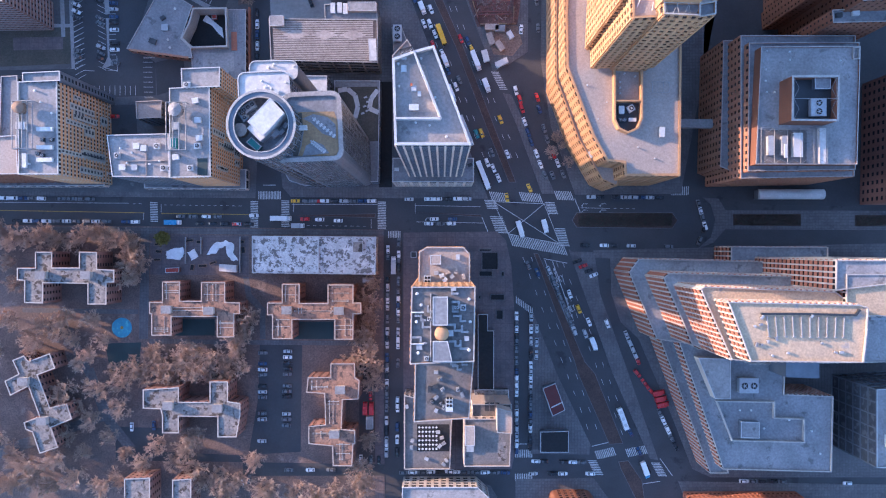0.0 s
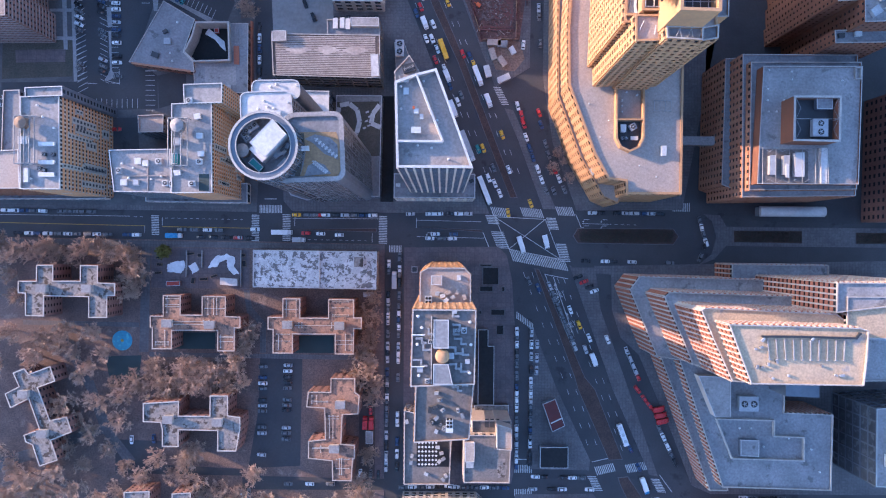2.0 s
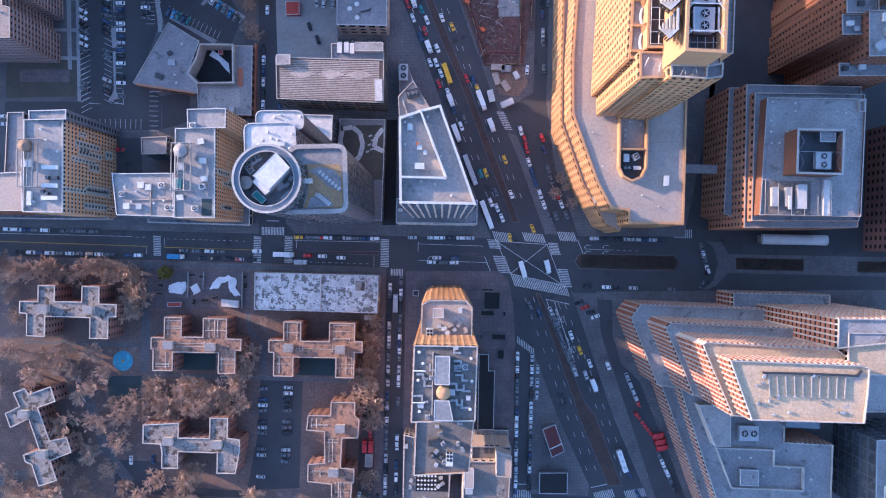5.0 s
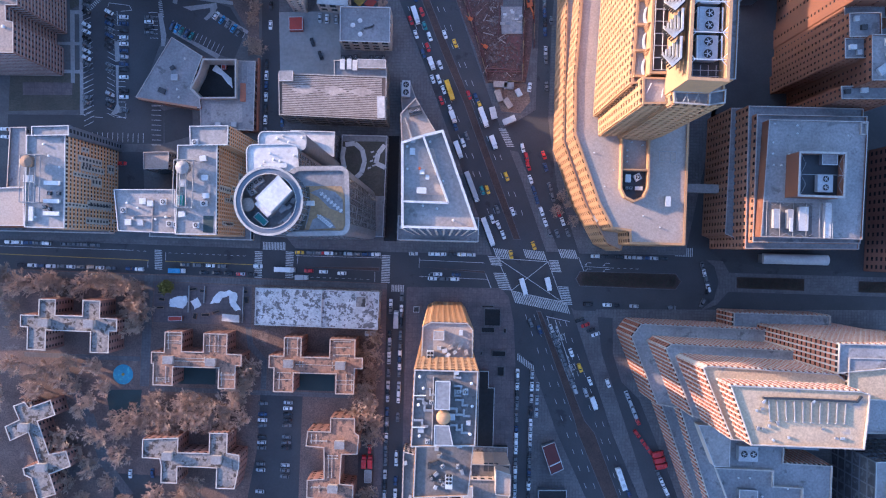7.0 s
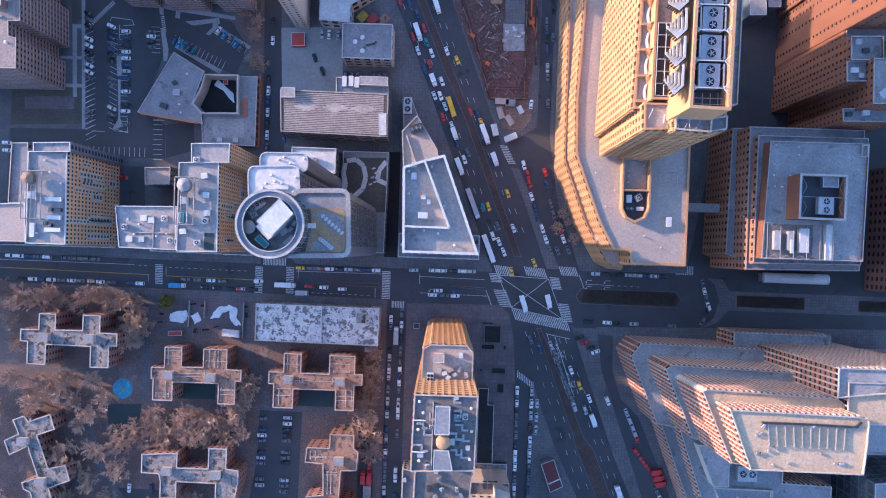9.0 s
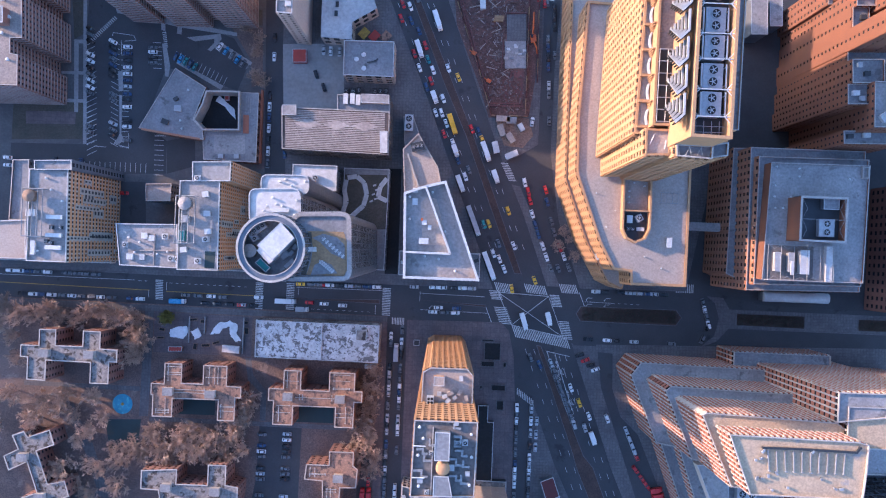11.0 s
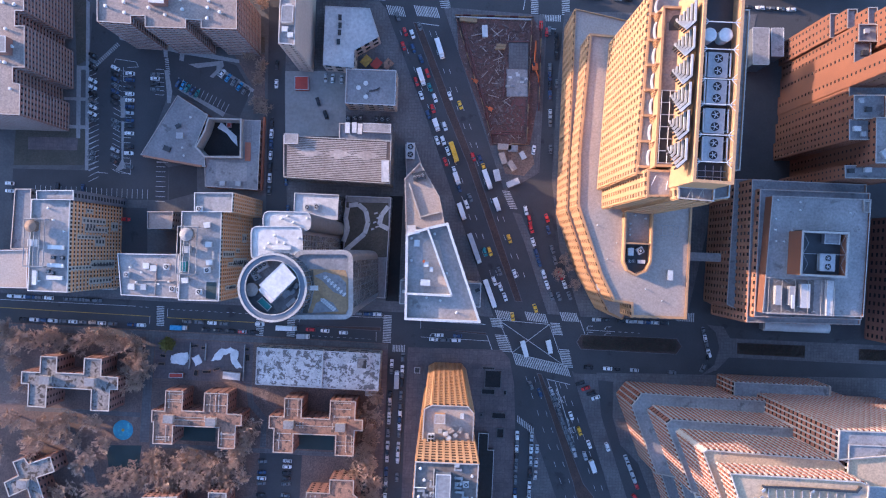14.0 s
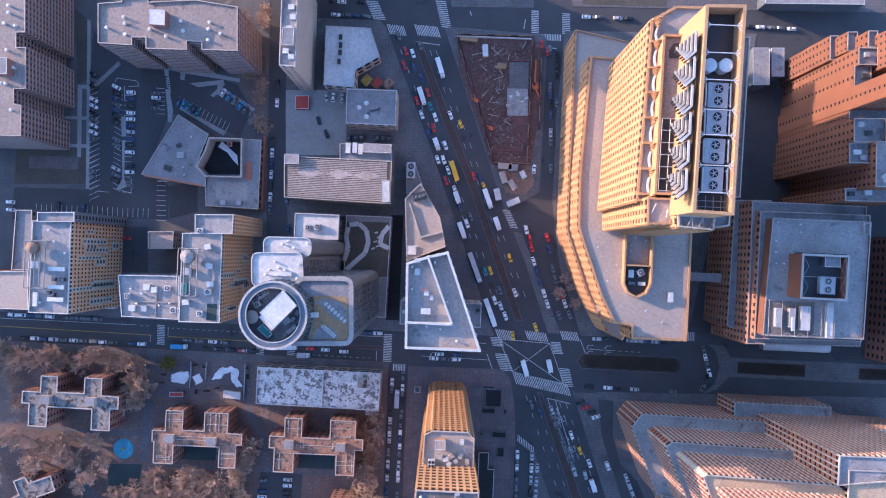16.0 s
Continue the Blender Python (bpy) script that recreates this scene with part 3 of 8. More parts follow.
# ---- far eastern neighbours ----
base = [(223.1, 86.0), (275.3, 86.0), (275.5, 22.4), (222.0, 22.4)]
dark = building("dark_brick_building", "dark red brick building with pale window surrounds", base)
volume(dark, base, 0, 55, BRICK_RED, ROOF_GREY, COPING, windows=dict(bay=4.2, storey=3.8, pier=2.2, sill=1.9), budget=[80], sides=[0, 2, 3])
PUNCHED = dict(bay=3.4, storey=3.2, pier=2.2, sill=2.0, proud=0.2)
SPARSE = dict(bay=8.2, storey=3.2, pier=7.1, sill=2.0, proud=0.2)
base = [(170.4, 176.4), (196.0, 178.0), (196.5, 150.0), (171.0, 148.6)]
east = building("orange_brick_tower", "orange brick housing tower with stepped sunlit wings", base)
left = [110]
volume(east, [(170.2, 176.6), (174.0, 176.8), (174.4, 165.6), (170.6, 165.4)], 0, 48.5, BRICK_ORANGE, ROOF_GREY, COPING, windows=PUNCHED, budget=left)
volume(east, [(173.0, 175.6), (177.4, 175.8), (177.6, 167.2), (173.2, 167.0)], 0, 57.7, BRICK_ORANGE, ROOF_GREY, COPING, windows=PUNCHED, budget=left)
volume(east, [(177.0, 173.4), (181.0, 173.6), (181.2, 166.4), (177.2, 166.2)], 0, 66.5, BRICK_ORANGE, ROOF_GREY, COPING, windows=PUNCHED)
volume(east, [(180.4, 171.4), (202.0, 172.4), (202.6, 156.6), (180.8, 156.0)], 0, 78, BRICK_ORANGE, ROOF_GREY, COPING, windows=PUNCHED)
volume(east, [(172.2, 165.4), (180.4, 165.6), (180.8, 158.2), (172.4, 158.0)], 0, 68, BRICK_ORANGE, ROOF_GREY, COPING, windows=PUNCHED, budget=left)
volume(east, [(171.8, 158.0), (179.0, 158.2), (179.4, 148.6), (172.0, 148.4)], 0, 66, BRICK_ORANGE, ROOF_GREY, COPING, windows=SPARSE, budget=left)
volume(east, [(170.8, 148.4), (208.0, 150.0), (208.6, 140.4), (171.0, 139.0)], 0, 100, BRICK_ORANGE, ROOF_GREY, COPING, windows=SPARSE, budget=left)
base = [(170.2, 134.4), (205.0, 136.0), (206.0, 106.0), (171.0, 105.0)]
east = building("orange_brick_tower", "orange brick housing tower with cluttered roof terraces", base)
left = [90]
volume(east, [(171.4, 139.0), (190.0, 139.8), (190.4, 134.6), (171.6, 134.0)], 0, 64, BRICK_ORANGE, ROOF_GREY, COPING, windows=SPARSE, budget=left)
volume(east, [(170.2, 134.0), (184.0, 134.6), (184.4, 124.4), (170.6, 123.8)], 0, 70, BRICK_ORANGE, ROOF_GREY, COPING, windows=PUNCHED, budget=left)
volume(east, [(169.4, 123.6), (184.0, 124.2), (184.2, 115.6), (169.8, 115.0)], 0, 68.5, BRICK_ORANGE, ROOF_GREY, COPING, windows=PUNCHED, budget=left)
volume(east, [(178.4, 124.0), (206.0, 125.2), (207.0, 105.6), (178.8, 104.6)], 0, 73, BRICK_ORANGE, ROOF_PALE, COPING, windows=PUNCHED)
volume(east, [(173.2, 105.0), (200.0, 106.0), (200.4, 100.0), (173.6, 99.4)], 0, 60, BRICK_ORANGE, ROOF_GREY, COPING, windows=PUNCHED)

# ---- striped terraced building in the south-east ----
STRIPE = dict(bay=2.4, storey=3.8, pier=0.72, sill=2.1, proud=0.45, band_mat=PANEL_RED)
base = [(96.1, -6.1), (159.2, -7.5), (230.9, -9.2), (236.5, -56.1), (151.0, -57.4), (126.1, -48.3), (104.9, -45.0), (100.8, -35.4), (91.4, -12.5)]
terraced = building("terraced_office_block", "stepped office block with red spandrels and cream mullions", base)
left = [110]
volume(terraced, base, 0, 30, MULLION, ROOF_PALE, COPING, windows=STRIPE, budget=left)
volume(terraced, [(144.7, -0.1), (193.0, -0.4), (193.1, -9.4), (144.7, -9.4)], 0, 21.7, MULLION, ROOF_GREY, COPING, windows=STRIPE)
volume(terraced, [(101.9, -11.9), (161.1, -13.7), (168.7, -31.1), (140.9, -51.4), (121.2, -45.8), (112.1, -44.0), (106.8, -31.1), (99.2, -14.0)], 0, 58, MULLION, ROOF_PALE, COPING, windows=STRIPE)
volume(terraced, [(105.4, -16.1), (157.9, -18.2), (167.0, -25.6), (167.0, -46.0), (127.4, -46.2), (116.3, -45.3), (108.8, -28.6), (103.8, -17.0)], 0, 90, MULLION, ROOF_SAND, COPING, windows=STRIPE)
volume(terraced, [(157.0, -5.5), (201.7, -5.5), (201.7, -12.0), (156.8, -17.4)], 0, 92, MULLION, ROOF_PALE, COPING, windows=STRIPE)
volume(terraced, [(161.2, -11.1), (201.7, -11.1), (201.8, -27.7), (161.3, -27.7)], 0, 91.6, MULLION, ROOF_SAND, COPING, windows=STRIPE)
volume(terraced, [(109.5, -21.2), (159.5, -22.3), (162.8, -23.4), (162.4, -32.6), (161.1, -44.3), (118.1, -43.8)], 0, 103, MULLION, ROOF_SAND, COPING, windows=STRIPE)

base = [(108.9, -43.6), (127.4, -46.5), (144.6, -114.3), (135.5, -114.3)]
lower = building("office_block", "long office block with red-striped slanting front and blue-grey roof", base)
volume(lower, base, 0, 19, MULLION, ROOF_GREY, COPING, windows=STRIPE, budget=[80])
volume(lower, [(115.6, -44.6), (125.3, -50.2), (168.2, -56.3), (167.7, -72.6), (191.8, -73.5), (191.1, -110.6), (138.1, -109.2)], 0, 28.6, MULLION, ROOF_GREY, COPING, windows=STRIPE)
base = [(207.2, -68.2), (247.1, -65.5), (247.2, -105.9), (207.3, -105.4)]
glassy = building("glazed_office", "glazed office block with a pale gridded front", base)
volume(glassy, base, 0, 38, PANEL_GREY, ROOF_PALE, COPING_WHITE, windows=dict(bay=6, storey=6, pier=0.7, sill=0.9, proud=0.3, glass=GLASS_WALL), budget=[60])

# ---- long tower block beside the plaza ----
GRID = dict(bay=2.4, storey=3.3, pier=0.9, sill=1.1, proud=0.4)
base = [(-10.4, -13.9), (11.4, -13.9), (11.0, -39.6), (-11.0, -40.5)]
long_block = building("tower_block", "tall narrow tower block with tan gridded facade and duct-covered roof", base)
left = [110]
volume(long_block, base, 0, 128.5, STONE_TAN, ROOF_WORN, COPING, windows=GRID, budget=left)
volume(long_block, [(-8.7, -2.0), (-5.7, -0.3), (8.2, -0.3), (10.6, -2.9), (10.6, -16.3), (-9.0, -16.3)], 0, 101, STONE_TAN, ROOF_TAN, COPING, windows=GRID, budget=left)
volume(long_block, [(-10.0, -43.2), (11.8, -43.2), (10.1, -64.6), (-10.5, -65.9)], 0, 107, STONE_TAN, ROOF_WORN, COPING, windows=GRID)
volume(long_block, [(-19.1, -75.8), (5.1, -81.6), (3.9, -113.5), (-19.1, -113.5)], 0, 15, BEIGE_WALL, ROOF_WORN, COPING, windows=GRID)
base = [(11.2, -84.1), (33.8, -84.1), (33.0, -107.3), (10.9, -107.3)]
small = building("corner_building", "mid-rise corner building with a plain pale roof", base)
volume(small, base, 0, 30, BEIGE_WALL, ROOF_WORN, COPING, windows=dict(bay=4, storey=3.6, pier=2, sill=1.6), budget=[80])
volume(small, [(26.5, -77.5), (33.6, -79.6), (33.6, -90.0), (26.5, -89.4)], 0, 35, BEIGE_WALL, ROOF_TAN, COPING)
volume(small, [(15.0, -77.9), (34.2, -77.9), (34.2, -85.1), (15.0, -85.1)], 0, 26, BEIGE_WALL, ROOF_WORN, COPING)

# ---- low flat building on the avenue ----
base = [(-97.7, 5.4), (-34.1, 4.9), (-34.4, -14.3), (-97.7, -13.5)]
store = building("store_building", "long low shop building with a stained white roof", base)
volume(store, base, 0, 11.2, BEIGE_WALL, ROOF_STAINED, COPING_WHITE, parapet=0.6, windows=dict(bay=6, storey=5, pier=1.5, sill=1.5))

# ---- brick housing blocks ----
def housing(points, z, roof, label, heads=(), lift=3.0):
    b = building("housing_block", label, points)
    volume(b, points, 0, z, BRICK_RED, roof, ROOF_TAN if roof is ROOF_RUST else COPING, parapet=0.7, width=0.4, windows=dict(bay=3.6, storey=2.9, pier=2.2, sill=1.5, proud=0.2), budget=[24])
    for x, y in heads:
        bm = bmesh.new()
        box(bm, x, y, z - 0.7, 4.6, 3.6, lift)
        h = part("stair_head", bm, COPING, b)
        bm = bmesh.new()
        box(bm, x, y, z - 0.7 + lift, 5.0, 4.0, 0.2)
        part("stair_head_roof", bm, ROOF_GREY, h)
    return b


HT = "brown brick housing block with a rusty flat roof"
HG = "brown brick housing block with a blue-grey flat roof"
housing([(-205.8, -2.7), (-197.3, -2.7), (-197.3, -10.7), (-183.6, -10.7), (-183.6, -2.7), (-174.7, -2.9), (-174.7, -11.5), (-165.9, -11.8), (-165.9, -18.1), (-169.9, -18.1), (-169.9, -29.2), (-179.3, -29.2), (-179.3, -18.7), (-201.9, -18.4), (-201.9, -28.7), (-211.3, -28.4), (-211.3, -17.2), (-215.0, -16.9), (-215.0, -10.9), (-205.8, -10.9)], 17, ROOF_BLUE, HG, [(-202.1, -14.4), (-179.3, -14.4)])
housing([(-142.4, -17.9), (-133.5, -17.9), (-133.5, -27.7), (-122.6, -27.7), (-122.6, -18.2), (-110.5, -18.2), (-110.5, -28.3), (-103.0, -28.6), (-103.0, -34.3), (-105.9, -34.3), (-105.9, -46.1), (-114.6, -46.1), (-114.5, -35.7), (-137.8, -35.7), (-137.8, -45.2), (-147.9, -45.2), (-147.9, -34.3), (-149.0, -34.3), (-149.0, -28.3), (-142.4, -28.3)], 15, ROOF_RUST, HT, [(-139.7, -31.9), (-118.2, -32.5)])
housing([(-81.5, -19.1), (-72.6, -19.1), (-72.6, -28.8), (-58.2, -28.9), (-58.2, -19.4), (-45.2, -19.4), (-45.2, -28.6), (-41.2, -28.6), (-41.2, -34.3), (-45.2, -34.3), (-45.3, -47.3), (-54.7, -47.3), (-54.7, -37.2), (-76.3, -37.2), (-76.3, -47.0), (-86.4, -47.0), (-86.4, -34.9), (-89.0, -34.9), (-89.0, -28.6), (-81.5, -28.6)], 15, ROOF_RUST, HT, [(-78.7, -32.2), (-52.3, -32.5)])
housing([(-152.3, -72.9), (-134.1, -71.7), (-134.2, -79.2), (-118.3, -79.2), (-118.3, -68.8), (-109.1, -68.8), (-109.1, -78.9), (-102.8, -79.8), (-102.8, -85.8), (-104.8, -97.1), (-114.3, -97.1), (-114.3, -86.7), (-134.2, -86.4), (-134.2, -95.0), (-142.5, -95.0), (-142.5, -86.4), (-143.4, -82.7), (-152.3, -82.4)], 15, ROOF_BLUE, HG, [(-138.9, -80.7), (-114.0, -81.9)])
housing([(-68.3, -66.6), (-56.8, -66.6), (-56.8, -59.6), (-44.4, -59.6), (-44.4, -66.6), (-42.1, -68.3), (-42.7, -77.8), (-50.7, -78.1), (-51.3, -93.1), (-44.4, -93.6), (-44.4, -100.6), (-45.3, -100.6), (-45.9, -111.8), (-55.6, -111.8), (-55.9, -101.7), (-68.0, -100.5), (-68.0, -91.6), (-59.4, -90.7), (-59.9, -74.9), (-69.1, -74.3)], 15, ROOF_RUST, HT, [(-51.7, -72.7), (-54.6, -95.1)])
housing([(-219.9, -58.2), (-214.1, -55.9), (-211.8, -58.8), (-200.8, -54.7), (-198.2, -62.3), (-207.2, -65.7), (-200.8, -82.5), (-192.2, -80.5), (-189.6, -88.3), (-200.3, -92.7), (-196.8, -102.8), (-206.1, -106.0), (-209.8, -95.0), (-213.3, -93.5), (-214.2, -90.1), (-206.1, -87.2), (-211.8, -71.5), (-221.1, -76.2), (-223.9, -68.9), (-216.7, -65.2)], 13, ROOF_BLUE, HG, [(-213.5, -68.7), (-204.0, -88.9)])
housing([(-162.3, -118.7), (-149.3, -118.1), (-149.3, -133.7), (-162.3, -133.7)], 14, ROOF_BLUE, HG)
housing([(-137.8, -119.3), (-128.2, -118.7), (-128.3, -133.7), (-137.8, -133.7)], 14, ROOF_BLUE, HG)

# ---- southern edge ----
base = [(-20.2, -122.4), (18.0, -122.4), (24.0, -128.0), (24.0, -144.7), (-20.2, -144.7)]
curved = building("curved_corner_building", "low corner building with a rounded pale striped front", base)
volume(curved, base, 0, 16, MULLION, ROOF_PALE, COPING_WHITE, windows=dict(bay=4, storey=4, pier=1.6, sill=1.6), budget=[60])
base = rounded([(57.0, -129.2), (78.5, -129.2), (84.1, -147.7), (56.2, -147.7)], 3)
curved = building("curved_corner_building", "rounded orange brick corner building", base)
volume(curved, base, 0, 14, BRICK_ORANGE, ROOF_GREY, COPING, windows=dict(bay=3, storey=3.4, pier=1.4, sill=1.6), budget=[60])
base = [(128.4, -130.5), (187.6, -130.5), (204.4, -155.1), (128.4, -155.1)]
curved = building("brick_office", "red brick office with lit top storey", base)
volume(curved, base, 0, 20, PANEL_RED, ROOF_GREY, COPING, windows=STRIPE)

# ---- the city beyond the view: unseen blocks added to cast shade ----
base = [(-101.7, 244.8), (-68.5, 246.2), (-61.4, 207.8), (-99.9, 206.1)]
beyond = building("brick_tower", "unseen tall plain brick tower added to cast shade", base)
volume(beyond, base, 0, 95, BRICK_RED, ROOF_GREY, COPING)
base = [(-372.4, 169.5), (-321.2, 171.7), (-317.3, 90.4), (-368.5, 88.2)]
beyond = building("brick_apartment_block", "unseen plain brick slab added to cast shade", base)
volume(beyond, base, 0, 42, BRICK_RED, ROOF_TAN, COPING)

# two more unseen slabs, heights set for the shade on the western park
for poly in ([(-350, 78), (-292, 80), (-290, 6), (-348, 4)], [(-352, -22), (-294, -20), (-292, -118), (-350, -120)]):
    beyond = building("brick_apartment_block", "unseen plain brick slab added to cast shade", poly)
    volume(beyond, poly, 0, 26 if poly[0][1] > 0 else 19, BRICK_RED, ROOF_TAN, COPING)

# ---- pavements, yards and planted ground ----
PAVED = "grey concrete pavement with a raised kerb"
slab("pavement", [(-264.3, 27.2), (-99.0, 25.7), (-98.1, 44.0)] + [(-99.3, 84.7), (-100.5, 129.9), (-103.7, 235.6), (-290.6, 227.5)], CONCRETE_DARK, label=PAVED, category="pavement")
slab("pavement", [(-85.5, 41.0), (-84.6, 31.4), (-80.1, 26.3), (-27.7, 25.7), (24.5, 25.4), (-16.3, 130.8)] + [(-40.2, 187.5), (-43.7, 191.0), (-77.5, 190.7), (-92.6, 190.7), (-91.8, 139.4)], CONCRETE, label=PAVED, category="pavement")
slab("pavement", [(-8.9, 188.3), (-5.0, 189.0), (44.9, 187.0), (46.1, 178.6), (45.4, 103.1), (35.2, 96.6), (27.2, 92.6), (10.9, 135.4)], CONCRETE, label=PAVED, category="pavement")
slab("pavement", [(32.3, 81.4), (36.8, 80.5), (44.0, 64.7), (59.9, 28.1), (53.0, 28.1), (39.5, 64.7)], CONCRETE, label="narrow concrete strip between two roadways", category="pavement")
slab("pavement", [(126.8, 28.1), (70.7, 27.5), (57.8, 63.5), (52.4, 97.9)] + [(52.7, 145.6), (55.3, 189.5), (157.8, 192.4)], CONCRETE, label=PAVED, category="pavement")
# asphalt tone instead of concrete paints in the office tower's shadow
slab("pavement", [(138.2, 71.0), (140.3, 32.0), (143.9, 27.5), (167.3, 22.4), (221.4, 21.2), (275.5, 21.2), (275.1, 175.9), (140.1, 175.8)], ASPHALT_OLD_SHADE, label=PAVED, category="pavement")
slab("pavement", [(68.9, -2.8), (80.3, -2.8), (81.2, -5.5), (83.9, -25.0), (99.0, -67.3), (115.0, -113.6), (110.5, -112.7), (107.7, -106.1), (90.6, -67.3), (67.1, -1.3)], CONCRETE, label="concrete strip beside the avenue", category="pavement")
slab("pavement", [(80.3, -1.9), (275.5, 2.6), (275.9, -122.7), (142.9, -122.7), (133.0, -118.2), (122.5, -91.1), (104.4, -49.0), (94.8, -40.0), (89.9, -25.0), (89.3, -6.4), (80.9, -5.8)], CONCRETE, label=PAVED, category="pavement")
slab("pavement", [(-20.5, 7.4), (29.3, 8.0), (33.8, 3.5), (36.8, -10.0), (38.3, -32.5), (38.4, -110.9), (36.9, -118.1), (-20.5, -119.3)], PLAZA, label="brownish paved plaza with a raised kerb", category="pavement")
slab("pavement", [(48.2, -34.6), (60.9, -67.3), (78.9, -105.2), (78.3, -110.6), (47.4, -110.0)], CONCRETE, label="triangular concrete plaza", category="pavement")
slab("pavement", [(-21.1, -123.5), (17.3, -123.5), (25.7, -127.1), (29.3, -133.1), (29.4, -166.2), (-21.1, -166.2)], CONCRETE, label=PAVED, category="pavement")
slab("pavement", [(39.0, -123.5), (80.4, -122.9), (92.4, -139.2), (101.5, -166.3), (39.0, -166.2)], CONCRETE, label=PAVED, category="pavement")
slab("pavement", [(125.5, -124.8), (275.9, -127.2), (276.0, -166.4), (140.6, -166.3)], CONCRETE, label=PAVED, category="pavement")
slab("pavement", [(-5.5, 199.6), (38.2, 201.2), (36.5, 241.6), (-16.2, 239.4)], CONCRETE, label=PAVED, category="pavement")
slab("pavement", [(58.4, 202.7), (205.5, 206.0), (265.7, 207.7), (264.0, 251.5), (56.7, 242.5)], CONCRETE, label=PAVED, category="pavement")
slab("pavement", [(-54.0, 205.7), (-102.3, 204.2), (-103.7, 235.6), (-64.5, 237.3)], CONCRETE, label=PAVED, category="pavement")
slab("pavement", [(138.2, 26.0), (142.7, 22.4), (145.1, 14.0), (142.8, 5.0), (135.9, -1.0), (144.0, 2.0), (150.6, 9.5), (150.5, 19.4), (146.9, 25.4)], CONCRETE, label="curved concrete kerb of a turning loop", category="pavement")
slab("pavement", [(150.5, 19.4), (275.5, 18.8), (275.5, 8.6), (150.6, 9.2)], CONCRETE, label="paved island with planting beds", category="pavement")
slab("park_ground", [(-294.3, 12.2), (-101.1, 10.1), (-31.0, 8.9), (-30.4, -166.2), (-294.8, -166.0)], SOIL, label="brown winter park ground covered in leaf litter", category="park")
slab("lawn", [(63.8, 204.1), (109.0, 204.8), (108.1, 226.6), (62.9, 224.6)], LAWN, 0.1, 0.2, "dull green lawn", "lawn")


def sheet(name, poly, mat, z, label, category):
    return slab(name, poly, mat, 0.0, z, label, category)


sheet("parking_lot", [(-195.9, 178.7), (-183.6, 168.0), (-145.6, 161.8), (-118.1, 153.3), (-109.7, 140.1), (-115.3, 125.7), (-153.5, 136.7), (-163.6, 106.1), (-151.8, 97.5), (-151.6, 80.1), (-234.6, 76.5), (-234.5, 93.4), (-195.3, 94.1), (-196.5, 153.0)], ASPHALT, 0.17, "dark asphalt parking lot with white bays", "parking lot")
sheet("pavement_strip", [(-264.3, 29.9), (-103.5, 28.4), (-103.5, 25.7), (-264.3, 27.2)], CONCRETE, 0.17, "grey concrete pavement along the main street", "pavement")
sheet("pavement_strip", [(-104.5, 126.7), (-100.9, 126.9), (-99.3, 84.7), (-103.5, 84.6)], PLAZA, 0.17, "brownish pavement beside a side street", "pavement")
sheet("path", [(-203.1, 149.5), (-197.0, 149.7), (-197.0, 147.9), (-200.6, 147.5), (-199.5, 111.0), (-201.6, 110.9)], PALE_PATH, 0.194, "pale concrete path beside a brick block", "path")
sheet("path", [(-209.2, 132.6), (-197.2, 132.8), (-197.1, 131.0), (-209.2, 131.1)], PALE_PATH, 0.191, "short pale concrete path", "path")
sheet("kerb_island", [(-179.1, 133.6), (-176.7, 133.7), (-175.9, 123.2), (-178.3, 122.8)], PALE_PATH, 0.25, "pale concrete island between parking bays", "traffic island")
sheet("kerb_island", [(-178.0, 121.0), (-176.5, 121.0), (-176.1, 100.6), (-174.5, 97.0), (-176.8, 95.1), (-179.8, 94.4), (-177.0, 100.5)], PALE_PATH, 0.25, "pale concrete island between parking bays", "traffic island")
sheet("kerb_island", [(-156.3, 149.1), (-154.2, 149.2), (-151.6, 137.8), (-152.2, 131.7), (-154.0, 131.7), (-154.6, 138.3)], PALE_PATH, 0.25, "pale worn concrete strip beside a school", "traffic island")
sheet("kerb_island", [(-148.6, 139.1), (-146.8, 139.8), (-122.8, 127.9), (-124.2, 125.7)], PALE_PATH, 0.25, "pale kerb strip along parking bays", "traffic island")
sheet("kerb_island", [(-127.1, 150.3), (-125.7, 151.3), (-108.0, 140.9), (-108.8, 139.3)], PALE_PATH, 0.25, "pale kerb strip along parking bays", "traffic island")
sheet("path", [(-157.4, 160.5), (-155.0, 160.0), (-154.8, 155.8), (-156.9, 156.3)], PALE_PATH, 0.192, "short pale concrete path", "path")
sheet("path", [(-148.3, 159.7), (-145.9, 159.2), (-146.3, 154.3), (-148.7, 154.8)], PALE_PATH, 0.192, "short pale concrete path", "path")
sheet("path", [(-143.5, 152.9), (-125.5, 155.5), (-124.8, 152.8), (-128.5, 147.8), (-130.2, 146.0), (-132.1, 146.8), (-128.6, 150.6), (-128.7, 152.7), (-138.9, 151.0)], PALE_PATH, 0.193, "forked pale concrete path", "path")
sheet("path", [(-199.5, 184.9), (-197.6, 183.7), (-194.4, 94.2), (-196.2, 94.1)], PALE_PATH, 0.19, "straight pale concrete path", "path")
sheet("path", [(-234.7, 118.1), (-196.7, 117.9), (-196.6, 116.1), (-234.6, 116.0)], PALE_PATH, 0.188, "pale concrete path beside a lawn", "path")
sheet("path", [(-182.8, 170.2), (-178.5, 168.2), (-145.6, 160.9), (-116.7, 156.4), (-116.6, 154.6), (-147.0, 158.1), (-180.8, 164.5)], PALE_PATH, 0.186, "curved pale concrete path", "path")
